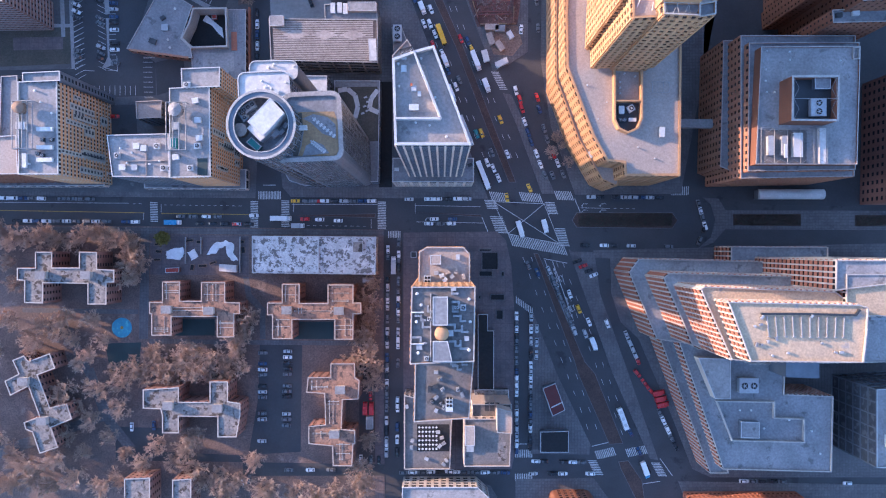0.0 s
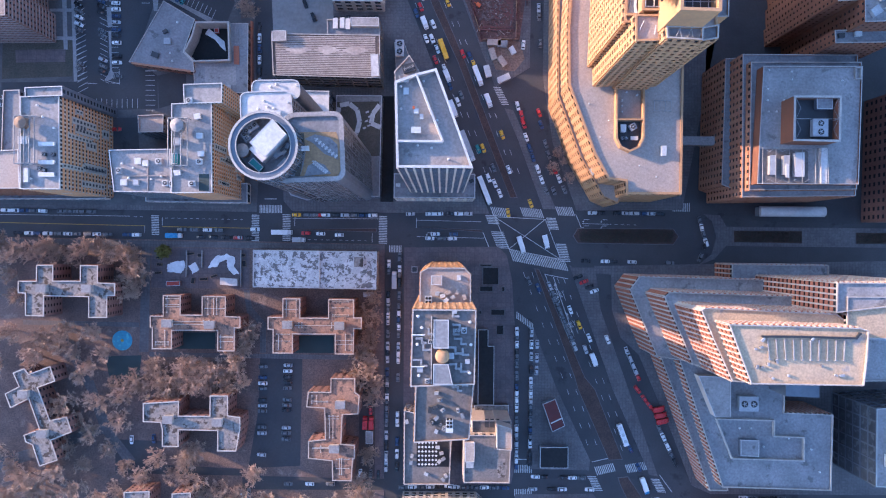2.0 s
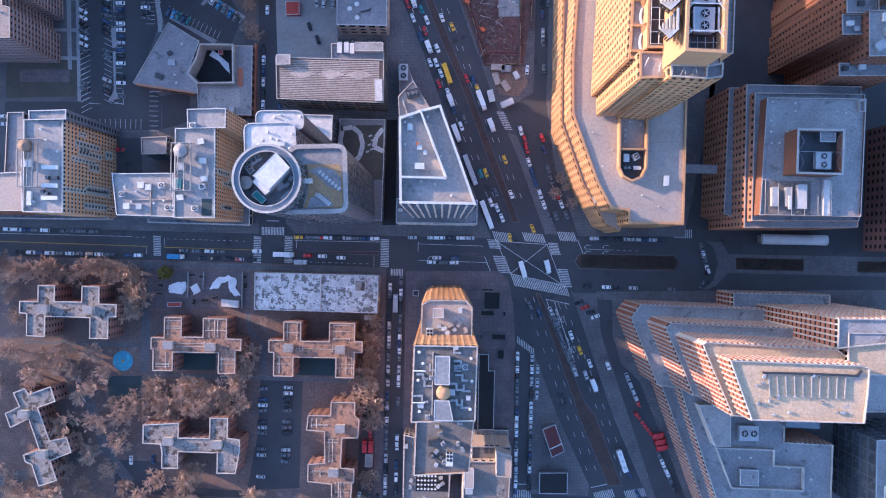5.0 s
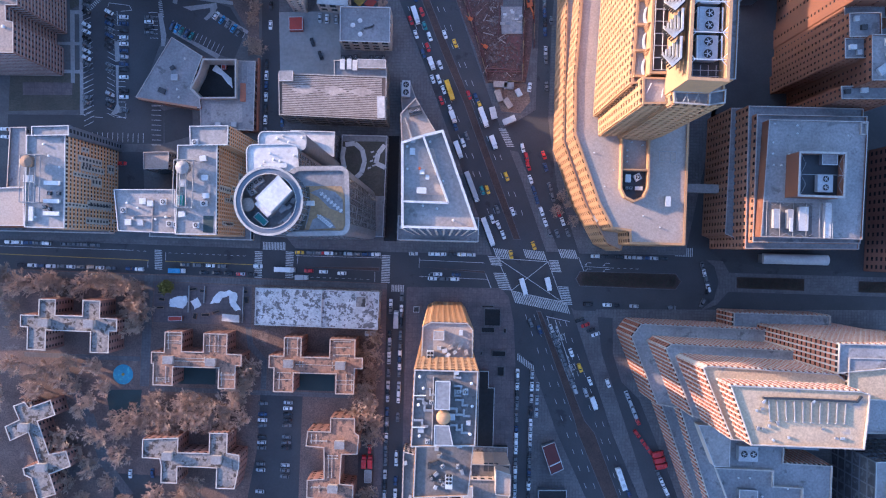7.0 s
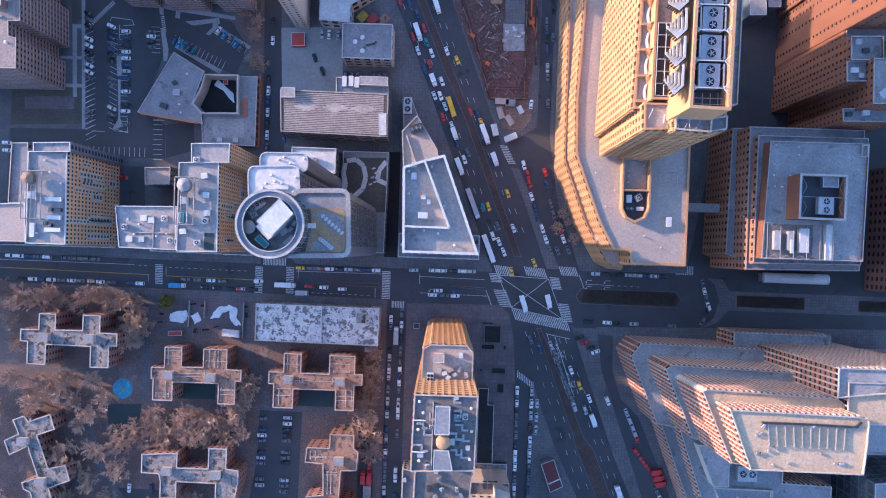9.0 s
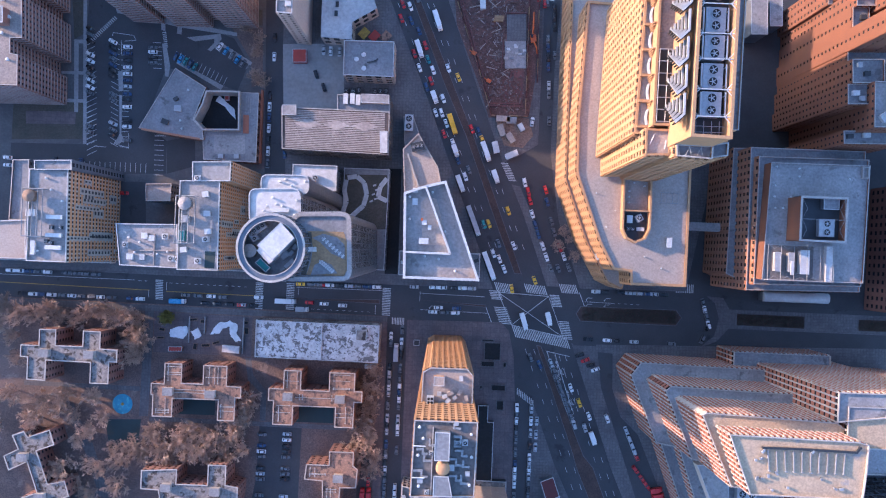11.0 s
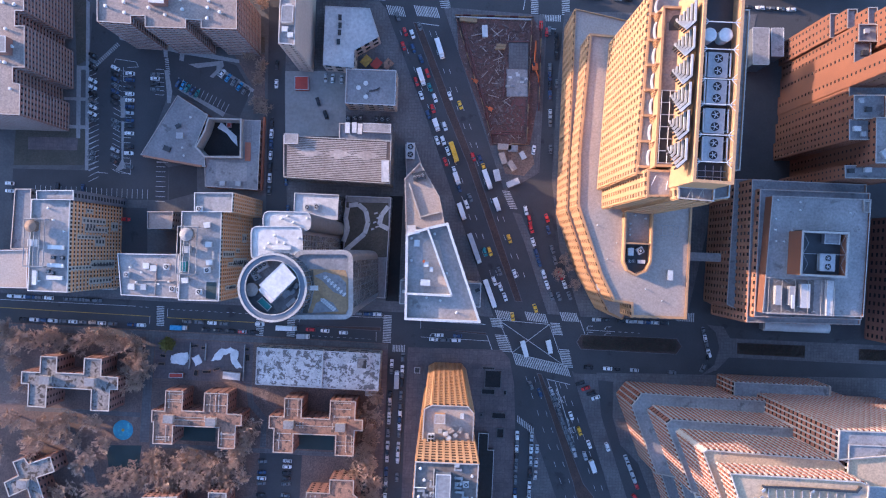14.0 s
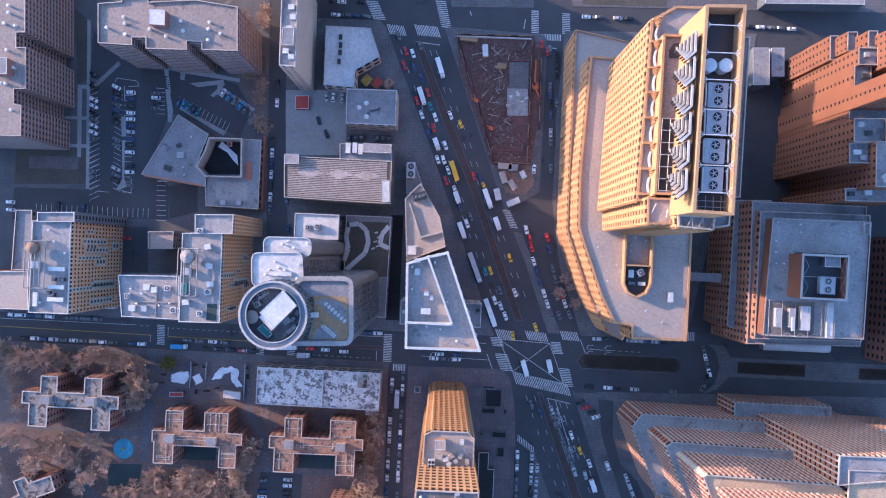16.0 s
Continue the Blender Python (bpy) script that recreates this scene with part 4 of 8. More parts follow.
sheet("path", [(-203.0, 149.7), (-197.6, 149.3), (-197.5, 147.5), (-202.9, 147.8)], PALE_PATH, 0.185, "short pale concrete path", "path")
sheet("yard", [(-179.4, 74.6), (-162.2, 75.4), (-161.1, 51.3), (-177.7, 50.6)], ASPHALT, 0.17, "dark asphalt yard between buildings", "yard")
sheet("yard", [(-151.8, 97.5), (-136.9, 101.2), (-136.1, 84.7), (-151.0, 80.1)], ASPHALT_OLD_SHADE, 0.175, "worn asphalt and painted tower shade yard", "yard")
sheet("service_yard", [(-92.1, 151.4), (-59.8, 152.8), (-58.3, 118.2), (-90.5, 116.8)], LOT, 0.17, "pale concrete service yard", "yard")
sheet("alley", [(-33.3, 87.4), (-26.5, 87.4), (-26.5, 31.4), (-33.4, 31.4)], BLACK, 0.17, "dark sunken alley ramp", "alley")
sheet("lawn", [(-206.7, 190.3), (-197.9, 183.7), (-196.6, 153.6), (-203.0, 149.7)], LAWN, 0.17, "dull lawn beside a brick block", "lawn")
sheet("lawn", [(-234.0, 115.7), (-196.0, 116.1), (-197.0, 96.8), (-234.3, 95.2)], LAWN, 0.17, "dull lawn with a planted garden", "lawn")
sheet("garden_bed", [(-227.2, 110.6), (-200.6, 111.1), (-200.9, 104.5), (-226.9, 103.9)], PLAZA, 0.2, "paved garden court", "garden")
sheet("lawn", [(-119.9, 159.3), (-103.3, 160.0), (-101.9, 129.3), (-107.9, 127.8), (-108.5, 141.7)], SOIL, 0.17, "brown planted corner with shrubs", "garden")
sheet("lawn", [(-181.1, 178.4), (-158.3, 175.2), (-118.8, 168.4), (-103.7, 169.1), (-103.3, 160.6), (-145.7, 163.6), (-177.7, 170.1)], LAWN, 0.165, "dull lawn along a curved path", "lawn")
sheet("pavement_strip", [(-294.3, 11.7), (-31.0, 8.6), (-31.0, 5.9), (-294.3, 8.0)], CONCRETE, 0.17, "grey concrete pavement along the park", "pavement")
sheet("brick_pavement", [(-35.5, 5.9), (-31.0, 5.9), (-30.4, -166.2), (-35.5, -166.2)], PLAZA, 0.172, "reddish brick pavement", "pavement")
sheet("garden_court", [(-154.8, 6.8), (-102.6, 5.6), (-102.6, -15.4), (-154.8, -14.8)], PLAZA, 0.165, "cluttered dark garden court", "garden")
sheet("parking_lot", [(-96.7, -50.8), (-74.2, -50.8), (-75.1, -109.0), (-102.7, -110.5), (-97.3, -79.0)], ASPHALT_OLD_SHADE, 0.17, "asphalt parking lot among trees", "parking lot")
sheet("lane", [(-105.7, -114.4), (-30.4, -115.7), (-30.4, -121.7), (-105.7, -121.7)], ASPHALT_OLD_SHADE, 0.175, "asphalt lane through the estate", "lane")
sheet("parking_lot", [(-43.9, -61.0), (-35.5, -61.0), (-35.5, -114.5), (-43.9, -114.5)], ASPHALT_RED, 0.168, "reddish asphalt parking strip", "parking lot")
sheet("path", [(-159.8, 7.4), (-155.0, 7.4), (-156.0, -49.0), (-160.8, -49.0)], CONCRETE, 0.18, "straight concrete park path", "path")
sheet("path", [(-155.4, -49.0), (-42.7, -50.2), (-42.7, -52.6), (-155.4, -51.4)], CONCRETE, 0.176, "concrete park path", "path")
sheet("path", [(-222.5, -32.5), (-161.1, -33.4), (-161.1, -35.8), (-222.5, -34.9)], CONCRETE, 0.176, "concrete park path", "path")
sheet("path", [(-202.2, -43.0), (-196.2, -42.4), (-186.6, -64.0), (-190.2, -67.0)], CONCRETE, 0.182, "slanting concrete path", "path")
sheet("path", [(-190.2, -65.5), (-185.1, -64.0), (-174.7, -91.0), (-162.7, -106.0), (-167.2, -109.0), (-180.7, -91.0)], CONCRETE, 0.184, "curving concrete path", "path")
sheet("path", [(-234.7, -106.0), (-171.7, -85.0), (-171.1, -89.5), (-234.7, -112.6)], CONCRETE, 0.178, "wide concrete park path", "path")
sheet("path", [(-105.6, -16.0), (-102.6, -16.0), (-101.1, -25.0), (-93.7, -33.4), (-93.7, -49.0), (-96.7, -49.0), (-96.7, -34.6), (-103.9, -27.4)], CONCRETE, 0.186, "curved concrete path", "path")
sheet("yard", [(-173.2, -95.5), (-147.7, -96.4), (-147.7, -109.0), (-105.7, -110.8), (-105.7, -114.4), (-173.2, -113.5)], ASPHALT_OLD_SHADE, 0.172, "worn asphalt and painted tower shade yard with a few cars", "yard")
sheet("play_court", [(-178.8, -51.4), (-159.6, -50.8), (-160.9, -64.0), (-175.8, -67.0)], COURT, 0.19, "dark green play court", "playground")
sheet("court", [(-142.8, -38.5), (-120.6, -38.5), (-120.7, -47.2), (-142.8, -47.2)], COURT, 0.19, "dark green courtyard", "courtyard")
sheet("court", [(-78.7, -40.0), (-57.7, -40.0), (-57.7, -49.0), (-78.7, -49.0)], COURT, 0.19, "dark green courtyard", "courtyard")
pool = (-169.8, -43.0)
bm = bmesh.new()
drum(bm, pool[0], pool[1], 0.15, 0.3, 5.3, 32)
splash = thing("play_mat", "round bright blue play surface with a yellow centre", "playground", at=(*pool, 0))
part("blue_disc", bm, POOL, splash)
bm = bmesh.new()
drum(bm, pool[0], pool[1], 0.3, 0.33, 0.8, 16)
part("centre_disc", bm, YELLOW_PAINT, splash)


def median(poly, mat, label):
    t = thing("median", label, "median", at=mid(poly))
    bm = bmesh.new()
    prism(bm, inset(ccw(poly), 0.25), 0.0, 0.22)
    part("bed", bm, mat, t)
    bm = bmesh.new()
    ring(bm, poly, 0.35, 0.0, 0.3)
    part("kerb", bm, CONCRETE, t)


STRIP = "long planted median with brown leaf litter and kerbs"
median([(-25.3, 180.5), (-20.8, 180.0), (-1.2, 134.8), (11.6, 105.5), (29.0, 60.7), (39.4, 34.0), (35.4, 34.0), (24.1, 61.8), (7.0, 106.1), (-5.6, 133.3)], BANK, STRIP)
median([(48.5, -3.4), (51.2, -3.7), (75.9, -61.0), (81.3, -67.3), (96.3, -104.6), (88.8, -105.2), (72.0, -67.3), (70.2, -61.0)], BANK, STRIP)
median([(93.6, -114.2), (99.0, -113.6), (106.3, -124.2), (108.4, -139.2), (105.4, -139.2), (94.8, -118.1)], BANK, STRIP)
median([(71.3, 18.2), (122.3, 18.2), (125.3, 14.0), (122.3, 9.5), (71.3, 10.1), (68.9, 14.0)], BANK, "wide median planted with low shrubs")
median([(-81.0, 16.5), (-35.2, 17.6), (-35.2, 15.2)], BANK, "narrow tapering brown planted median")
median([(-14.2, 18.2), (20.9, 17.0), (20.9, 15.5)], BANK, "narrow tapering brown planted median")
median([(154.1, 17.6), (190.8, 17.6), (190.8, 10.4), (154.2, 11.0)], BANK, "planting bed with low shrubs")
median([(219.0, 17.0), (245.4, 17.0), (245.5, 10.4), (219.0, 10.4)], BANK, "planting bed with low shrubs")

# ---- road paint ----
def strip(bm, a, b, w, z=0.0):
    bar(bm, a, b, w, z, z + 0.012)


def crosswalk(p, q, length, n, lean=None, z=0.0):
    """n bars between p and q, each as long as given, across the line (or along lean)."""
    p, q = Vector(p), Vector(q)
    u = (q - p).normalized()
    v = Vector(lean).normalized() if lean else Vector((-u.y, u.x))
    t = thing("crosswalk", "worn white zebra crossing on dark asphalt", "crosswalk", "zebra crossings", at=(*((p + q) / 2), 0))
    t["kind"] = "structure"
    for i in range(n):
        c = p + (q - p) * (i / max(1, n - 1))
        bm = bmesh.new()
        strip(bm, tuple(c - v * length / 2), tuple(c + v * length / 2), 0.46, z)
        part("bar", bm, PAINT, t)


AVE = (-0.38, 1.0)
FLAT = (1.0, -0.03)
crosswalk((26.0, 26.9), (34.7, 26.0), 5.0, 10, AVE)
crosswalk((41.9, 26.6), (52.4, 25.7), 5.0, 12, AVE)
crosswalk((60.5, 27.2), (68.9, 26.9), 5.0, 10, AVE)
crosswalk((25.4, 24.5), (26.9, 20.3), 6.0, 6, FLAT)
crosswalk((28.7, 15.8), (32.0, 7.4), 6.6, 10, FLAT)
crosswalk((57.2, 23.3), (59.0, 17.6), 5.0, 8, FLAT)
crosswalk((62.6, 9.5), (65.0, 0.5), 5.4, 11, FLAT)
crosswalk((36.5, 3.5), (65.3, -1.6), 6.6, 30, AVE)
crosswalk((-31.9, 23.6), (-31.9, 9.5), 4.4, 17, FLAT)
crosswalk((-99.6, 23.9), (-99.6, 10.4), 4.0, 16, FLAT)
crosswalk((-83.1, 24.2), (-83.1, 10.7), 4.2, 16, FLAT)
crosswalk((-97.2, 27.2), (-85.8, 27.2), 4.2, 15)
crosswalk((-152.9, 23.3), (-152.6, 13.4), 4.0, 12, FLAT)
crosswalk((-28.3, 6.5), (-22.3, 6.5), 3.6, 8)
crosswalk((82.2, -110.9), (91.5, -108.8), 4.6, 11, AVE)
crosswalk((98.4, -109.7), (108.3, -107.9), 4.6, 12, AVE)
crosswalk((79.8, -113.9), (83.4, -121.1), 4.6, 9, FLAT)
crosswalk((113.5, -115.1), (117.1, -121.8), 4.6, 9, FLAT)
crosswalk((39.0, -110.0), (47.7, -110.0), 4.2, 10)
crosswalk((39.0, -122.6), (47.7, -122.6), 3.8, 10)
crosswalk((39.5, -28.3), (47.9, -34.3), 3.6, 10, (0.0, 1.0))
crosswalk((122.0, 29.6), (130.7, 29.6), 4.6, 10)
crosswalk((28.1, 92.5), (32.6, 83.5), 4.0, 11, FLAT)
crosswalk((-48.4, 200.8), (-43.7, 191.6), 6.6, 11, FLAT)
crosswalk((-38.7, 186.4), (-30.2, 185.8), 5.6, 10, AVE)
crosswalk((-23.9, 186.7), (-12.1, 186.0), 6.0, 14, AVE)
crosswalk((-11.6, 202.4), (-8.0, 188.9), 5.4, 14, FLAT)
crosswalk((38.9, 199.4), (39.4, 187.9), 4.0, 13, FLAT)
crosswalk((55.5, 198.6), (56.0, 188.0), 4.2, 12, FLAT)
crosswalk((42.5, 185.7), (53.1, 185.8), 3.4, 13)


def marking(label, segments, w=0.18, mat=PAINT, dash=None, z=0.0):
    """Painted lines; dash: (stroke, gap)."""
    bm = bmesh.new()
    for a, b in segments:
        a, b = Vector(a), Vector(b)
        if not dash:
            strip(bm, tuple(a), tuple(b), w, z)
            continue
        n, u = int((b - a).length // sum(dash)), (b - a).normalized()
        for i in range(n):
            s = a + u * (i * sum(dash))
            strip(bm, tuple(s), tuple(s + u * dash[0]), w, z)
    return tagged(part("road_marking", bm, mat), label, "road marking", "", "structure")


box_j = [(27.2, 23.9), (54.2, 22.7), (62.6, 1.4), (35.0, 6.8)]
marking("white box-junction outline with a cross", [(box_j[i], box_j[(i + 1) % 4]) for i in range(4)] + [(box_j[0], box_j[2]), (box_j[1], box_j[3])], 0.3)
marking("dashed white lane lines", [((-32.0, 176.0), (27.0, 36.0)), ((-28.6, 176.0), (30.4, 36.0)), ((-16.2, 176.0), (42.0, 35.0)), ((-13.0, 176.0), (45.2, 35.0))], 0.22, dash=(3.0, 7.5))
marking("dashed white lane lines", [((42.8, -5.5), (81.0, -106.1)), ((47.3, -5.5), (85.8, -106.1)), ((60.8, -8.5), (98.4, -106.1)), ((64.1, -8.5), (102.9, -106.1))], 0.2, dash=(3.0, 6.5))
marking("solid white lane lines", [((54.5, -7.0), (74.4, -61.0)), ((58.7, -7.9), (68.9, -37.0)), ((53.9, -6.4), (66.5, -8.8)), ((79.8, -106.1), (88.8, -104.0)), ((106.0, -126.3), (115.9, -124.8)), ((70.4, 25.4), (73.4, 18.2)), ((21.2, 15.5), (24.5, 7.4)), ((115.9, -112.7), (122.5, -121.8))], 0.35)
marking("double yellow centre line", [((-252.3, 19.5), (-158.0, 17.9)), ((-149.0, 17.6), (-102.6, 17.0))], 0.35, YELLOW_PAINT)
marking("thin white lane lines", [((-252.3, 23.6), (-166.1, 23.0)), ((-79.8, 22.4), (-34.3, 22.4)), ((-14.2, 21.8), (20.3, 21.2)), ((-13.9, 13.1), (22.1, 12.5)), ((-14.2, 23.0), (-14.2, 17.6)), ((-78.6, 23.6), (-78.9, 18.2)), ((-37.6, 14.6), (-37.6, 9.5)), ((-149.0, 22.4), (-149.0, 18.2)), ((-158.3, 17.9), (-158.3, 14.0)), ((73.7, 20.6), (87.8, 20.3))], 0.22)
marking("dashed white lane lines", [((-147.5, 22.1), (-102.6, 21.5)), ((-164.0, 22.7), (-155.9, 22.7)), ((-81.6, 11.3), (-36.7, 10.7)), ((87.8, 20.3), (105.8, 20.0))], 0.2, dash=(1.5, 1.8))
marking("white stop lines", [((38.9, -104.9), (45.3, -104.9)), ((-94.8, 32.6), (-88.2, 32.6)), ((-24.2, 180.3), (-11.2, 179.1)), ((47.3, 180.1), (51.2, 180.0)), ((34.0, 194.7), (33.3, 189.5)), ((4.3, 197.9), (5.0, 195.5))], 0.4)


def bays(label, a, b, n, depth, z=0.17, lean=None):
    """Parking-bay lines between a and b, each running depth metres to the left (or along lean)."""
    a, b = Vector(a), Vector(b)
    u = (b - a).normalized()
    v = Vector(lean).normalized() if lean else Vector((-u.y, u.x))
    marking(label, [(tuple(a + (b - a) * (i / n)), tuple(a + (b - a) * (i / n) + v * depth)) for i in range(n + 1)], 0.24, z=z)


BAYS = "white parking-bay lines"
bays(BAYS, (-188.7, 91.0), (-190.6, 133.1), 15, 6.0, lean=(-1.0, -0.55))
bays(BAYS, (-128.2, 147.3), (-111.2, 137.1), 7, 5.0, lean=(0.5, 1.0))
bays(BAYS, (-161.2, 149.5), (-160.5, 135.9), 6, 4.6, lean=(1.0, 0.0))
marking("white bay outlines and stop line", [((-182.5, 154.0), (-171.6, 152.9)), ((-171.6, 152.9), (-170.2, 150.3)), ((-170.2, 150.3), (-176.2, 149.7)), ((-182.5, 154.0), (-183.0, 152.1)), ((-190.0, 93.3), (-183.9, 93.0)), ((-158.3, 99.8), (-152.3, 100.1)), ((-179.8, 95.0), (-171.9, 92.9)), ((-176.4, 99.9), (-179.8, 95.0)), ((-172.2, 100.7), (-171.9, 92.9)), ((-178.1, 149.9), (-177.7, 142.7))], 0.26, z=0.175)
crosswalk((-194.3, 148.9), (-181.6, 161.9), 2.2, 17, z=0.17)
crosswalk((-155.4, 155.1), (-154.1, 147.3), 2.0, 9, z=0.17)
bays(BAYS, (-222.1, 80.0), (-162.4, 80.2), 22, 5.0)
bays(BAYS, (-194.4, 94.2), (-196.3, 146.9), 19, -4.6, lean=(-1.0, -0.5))
bays(BAYS, (-177.8, 93.4), (-178.8, 147.7), 20, 4.6, lean=(-1.0, 0.5))
bays(BAYS, (-176.9, 93.4), (-177.9, 147.7), 20, 4.6, lean=(1.0, 0.0))
bays(BAYS, (-157.9, 79.2), (-158.5, 100.3), 8, 5.0, lean=(1.0, 0.0))
bays(BAYS, (-150.1, 141.4), (-123.0, 128.4), 12, 4.6, lean=(0.45, 1.0))


def word(text, at, turn, size):
    """A painted word on the road."""
    cu = bpy.data.curves.new("painted_word", "FONT")
    cu.body, cu.size, cu.align_x, cu.align_y, cu.extrude = text, size, "CENTER", "CENTER", 0.004
    cu.materials.append(PAINT)
    ob = new("painted_word", cu)
    ob.matrix_world = pose(at[0], at[1], 0.01, 0, 0, turn) @ Matrix.Diagonal((0.8, 1.9, 1, 1))
    tagged(ob, "white word " + text + " painted on the asphalt", "road marking", "", "structure")


def arrow(at, turn, bent=False):
    bm = bmesh.new()
    prism(bm, [(-0.12, -2), (0.12, -2), (0.12, 0.5), (-0.12, 0.5)], 0, 0.012)
    if bent:
        prism(bm, [(-0.12, 0.5), (0.12, 0.5), (-0.9, 1.3), (-0.9, 1.0)], 0, 0.012)
        prism(bm, [(-0.9, 0.6), (-0.9, 1.7), (-1.7, 1.15)], 0, 0.012)
    else:
        prism(bm, [(-0.6, 0.5), (0.6, 0.5), (0, 2.0)], 0, 0.012)
    ob = part("lane_arrow", bm, PAINT)
    ob.matrix_world = pose(at[0], at[1], 0.0, 0, 0, turn)
    tagged(ob, "white lane arrow painted on asphalt", "road marking", "", "structure")


for text, at in (("ONLY", (58.4, -16.0)), ("BUS", (60.2, -20.5)), ("ONLY", (62.0, -17.5)), ("ONLY", (67.4, -38.8)), ("BUS", (69.2, -43.3)), ("ONLY", (68.0, -33.4))):
    word(text, at, 20, 2.6)
for at, bent in (((56.9, -11.8), True), ((59.9, -13.0), False), ((66.5, -28.6), False), ((65.9, -34.0), True)):
    arrow(at, 20, bent)
for at in ((75.5, 22.7), (85.1, 22.7), (75.5, 19.4), (85.1, 19.4), (-7.6, 15.2), (5.3, 14.6)):
    arrow(at, 90, True)


# ---- bare trees ----
def grow(bm, twigs, start, way, length, r, level, rnd):
    """A limb that bends upwards and outwards, with finer limbs along it."""
    bend = (way + Vector((rnd.uniform(-0.25, 0.25), rnd.uniform(-0.25, 0.25), 0.12))).normalized()
    knee, mesh, sides = start + way * length * 0.5, bm if level < 2 else twigs, 5 if level < 2 else 3
    end = knee + bend * length * 0.5
    if level < 3:
        rod(mesh, start, knee, r, sides)
        rod(mesh, knee, end, r * 0.75, sides)
    else:
        rod(mesh, start, end, r, 3)
    if level == 4:
        return
    for k in range((5, 4, 4, 2)[level]):
        t = rnd.uniform(0.2, 1.0)
        side = Vector((rnd.uniform(-1, 1), rnd.uniform(-1, 1), rnd.uniform(-0.3, 0.6)))
        at = start.lerp(knee, t * 2) if t < 0.5 else knee.lerp(end, t * 2 - 1)
        grow(bm, twigs, at, (bend + side * 0.85).normalized(), length * rnd.uniform(0.48, 0.7), max(r * 0.6, 0.055), level + 1, rnd)


def bare_tree(seed):
    rnd = random.Random(seed)
    t = thing("tree", "bare winter tree with a dense brown twig crown", "tree", "bare park trees")
    trunk, twigs = bmesh.new(), bmesh.new()
    rod(trunk, Vector((0, 0, -0.3)), Vector((0, 0, 3.4)), 0.3, 7)
    for k in range(9):
        a = k * math.tau / 9 + rnd.uniform(-0.3, 0.3)
        tilt = rnd.uniform(0.35, 1.7) if k else 3.0
        grow(trunk, twigs, Vector((0, 0, rnd.uniform(2.4, 3.4))), Vector((math.cos(a), math.sin(a), tilt)).normalized(), rnd.uniform(3.4, 4.6), 0.15, 0, rnd)
    part("trunk", trunk, TWIG, t)
    part("crown", twigs, TWIG, t, "dense crown of thin bare twigs")
    return t


TREES = [bare_tree(s) for s in (3, 7, 11, 19)]
used = [False] * 4
tree_random = random.Random(5)


def plant(points, size=1.0):
    for x, y in points:
        k = tree_random.randrange(4)
        s = size * tree_random.uniform(1.05, 1.5)
        m = pose(x, y, 0.15, 0, 0, tree_random.uniform(0, 360)) @ Matrix.Diagonal((s, s, s * 0.95, 1))
        if used[k]:
            o = copy_thing(TREES[k], m)
            o.matrix_basis = m
        else:
            TREES[k].matrix_basis, used[k] = m, True


plant([(-222.6, 4.3), (-212.3, 2.8), (-200.6, 3.7), (-185.9, 5.5), (-174.1, 2.9), (-163.9, -5.4), (-161.8, -16.3), (-224.7, -38.0), (-223.5, -19.2), (-208.0, -39.8), (-196.2, -36.8), (-181.5, -38.0), (-176.6, -48.6), (-212.4, -51.6), (-192.4, -48.6), (-188.9, -60.4), (-179.5, -75.1), (-166.9, -72.2), (-160.1, -63.3), (-168.4, -83.9), (-197.8, -75.1), (-191.0, -83.9)])
plant([(-183.1, -89.8), (-174.3, -98.7), (-164.9, -107.5), (-196.4, -98.7), (-201.4, -110.4), (-218.4, -113.4), (-224.9, -107.5), (-212.0, -119.3), (-192.0, -119.3), (-177.3, -125.2), (-224.3, -122.8), (-169.9, -121.7), (-234.3, -1.0), (-233.0, -53.9), (-236.0, -77.4), (-234.6, -101.0), (-186.1, -106.9), (-203.8, -124.6)])
plant([(-151.9, -54.5), (-144.8, -63.3), (-133.1, -55.7), (-130.1, -64.5), (-118.4, -57.5), (-106.6, -54.5), (-103.7, -63.4), (-112.5, -66.3), (-141.3, -69.2), (-136.6, -59.8), (-123.7, -61.3), (-128.7, -98.7), (-132.5, -104.6), (-100.7, -38.0), (-103.1, -44.5), (-97.8, -111.4), (-92.0, -125.2), (-122.9, -122.3), (-115.5, -119.3), (-128.7, -116.4), (-105.2, -121.7), (-112.6, -127.6)])
plant([(-41.9, -48.6), (-37.5, -54.5), (-38.9, -42.8), (-44.8, -60.4), (-35.4, -63.4), (-39.0, -122.3), (-41.9, -116.4), (-37.5, -36.9), (-55.2, -128.2), (-77.2, -127.0), (-39.5, -27.5), (-36.0, -18.6), (-43.4, -127.6), (-65.5, -130.5), (-161.8, 3.4), (-158.0, -9.8)])
plant([(-231.0, 8.0), (-206.0, 7.0), (-193.0, 2.0), (-179.4, 7.6), (-168.4, 5.0), (-226.0, -8.0), (-160.4, -2.4), (-148.6, -58.8), (-126.4, -54.6), (-112.0, -60.2), (-121.4, -66.8), (-107.0, -48.8), (-184.4, -55.6), (-170.6, -64.6), (-155.6, -66.8), (-38.4, -8.0), (-36.8, -70.6), (-38.0, -100.4), (-148.8, -103.8), (-139.8, -112.0), (-156.2, -112.8), (-90.0, -128.6), (-199.4, -44.2), (-216.0, -46.0)], 0.92)
plant([(60.1, 57.7), (63.4, 53.0), (66.4, 44.7), (57.4, 50.0), (69.9, 55.4)], 0.5)
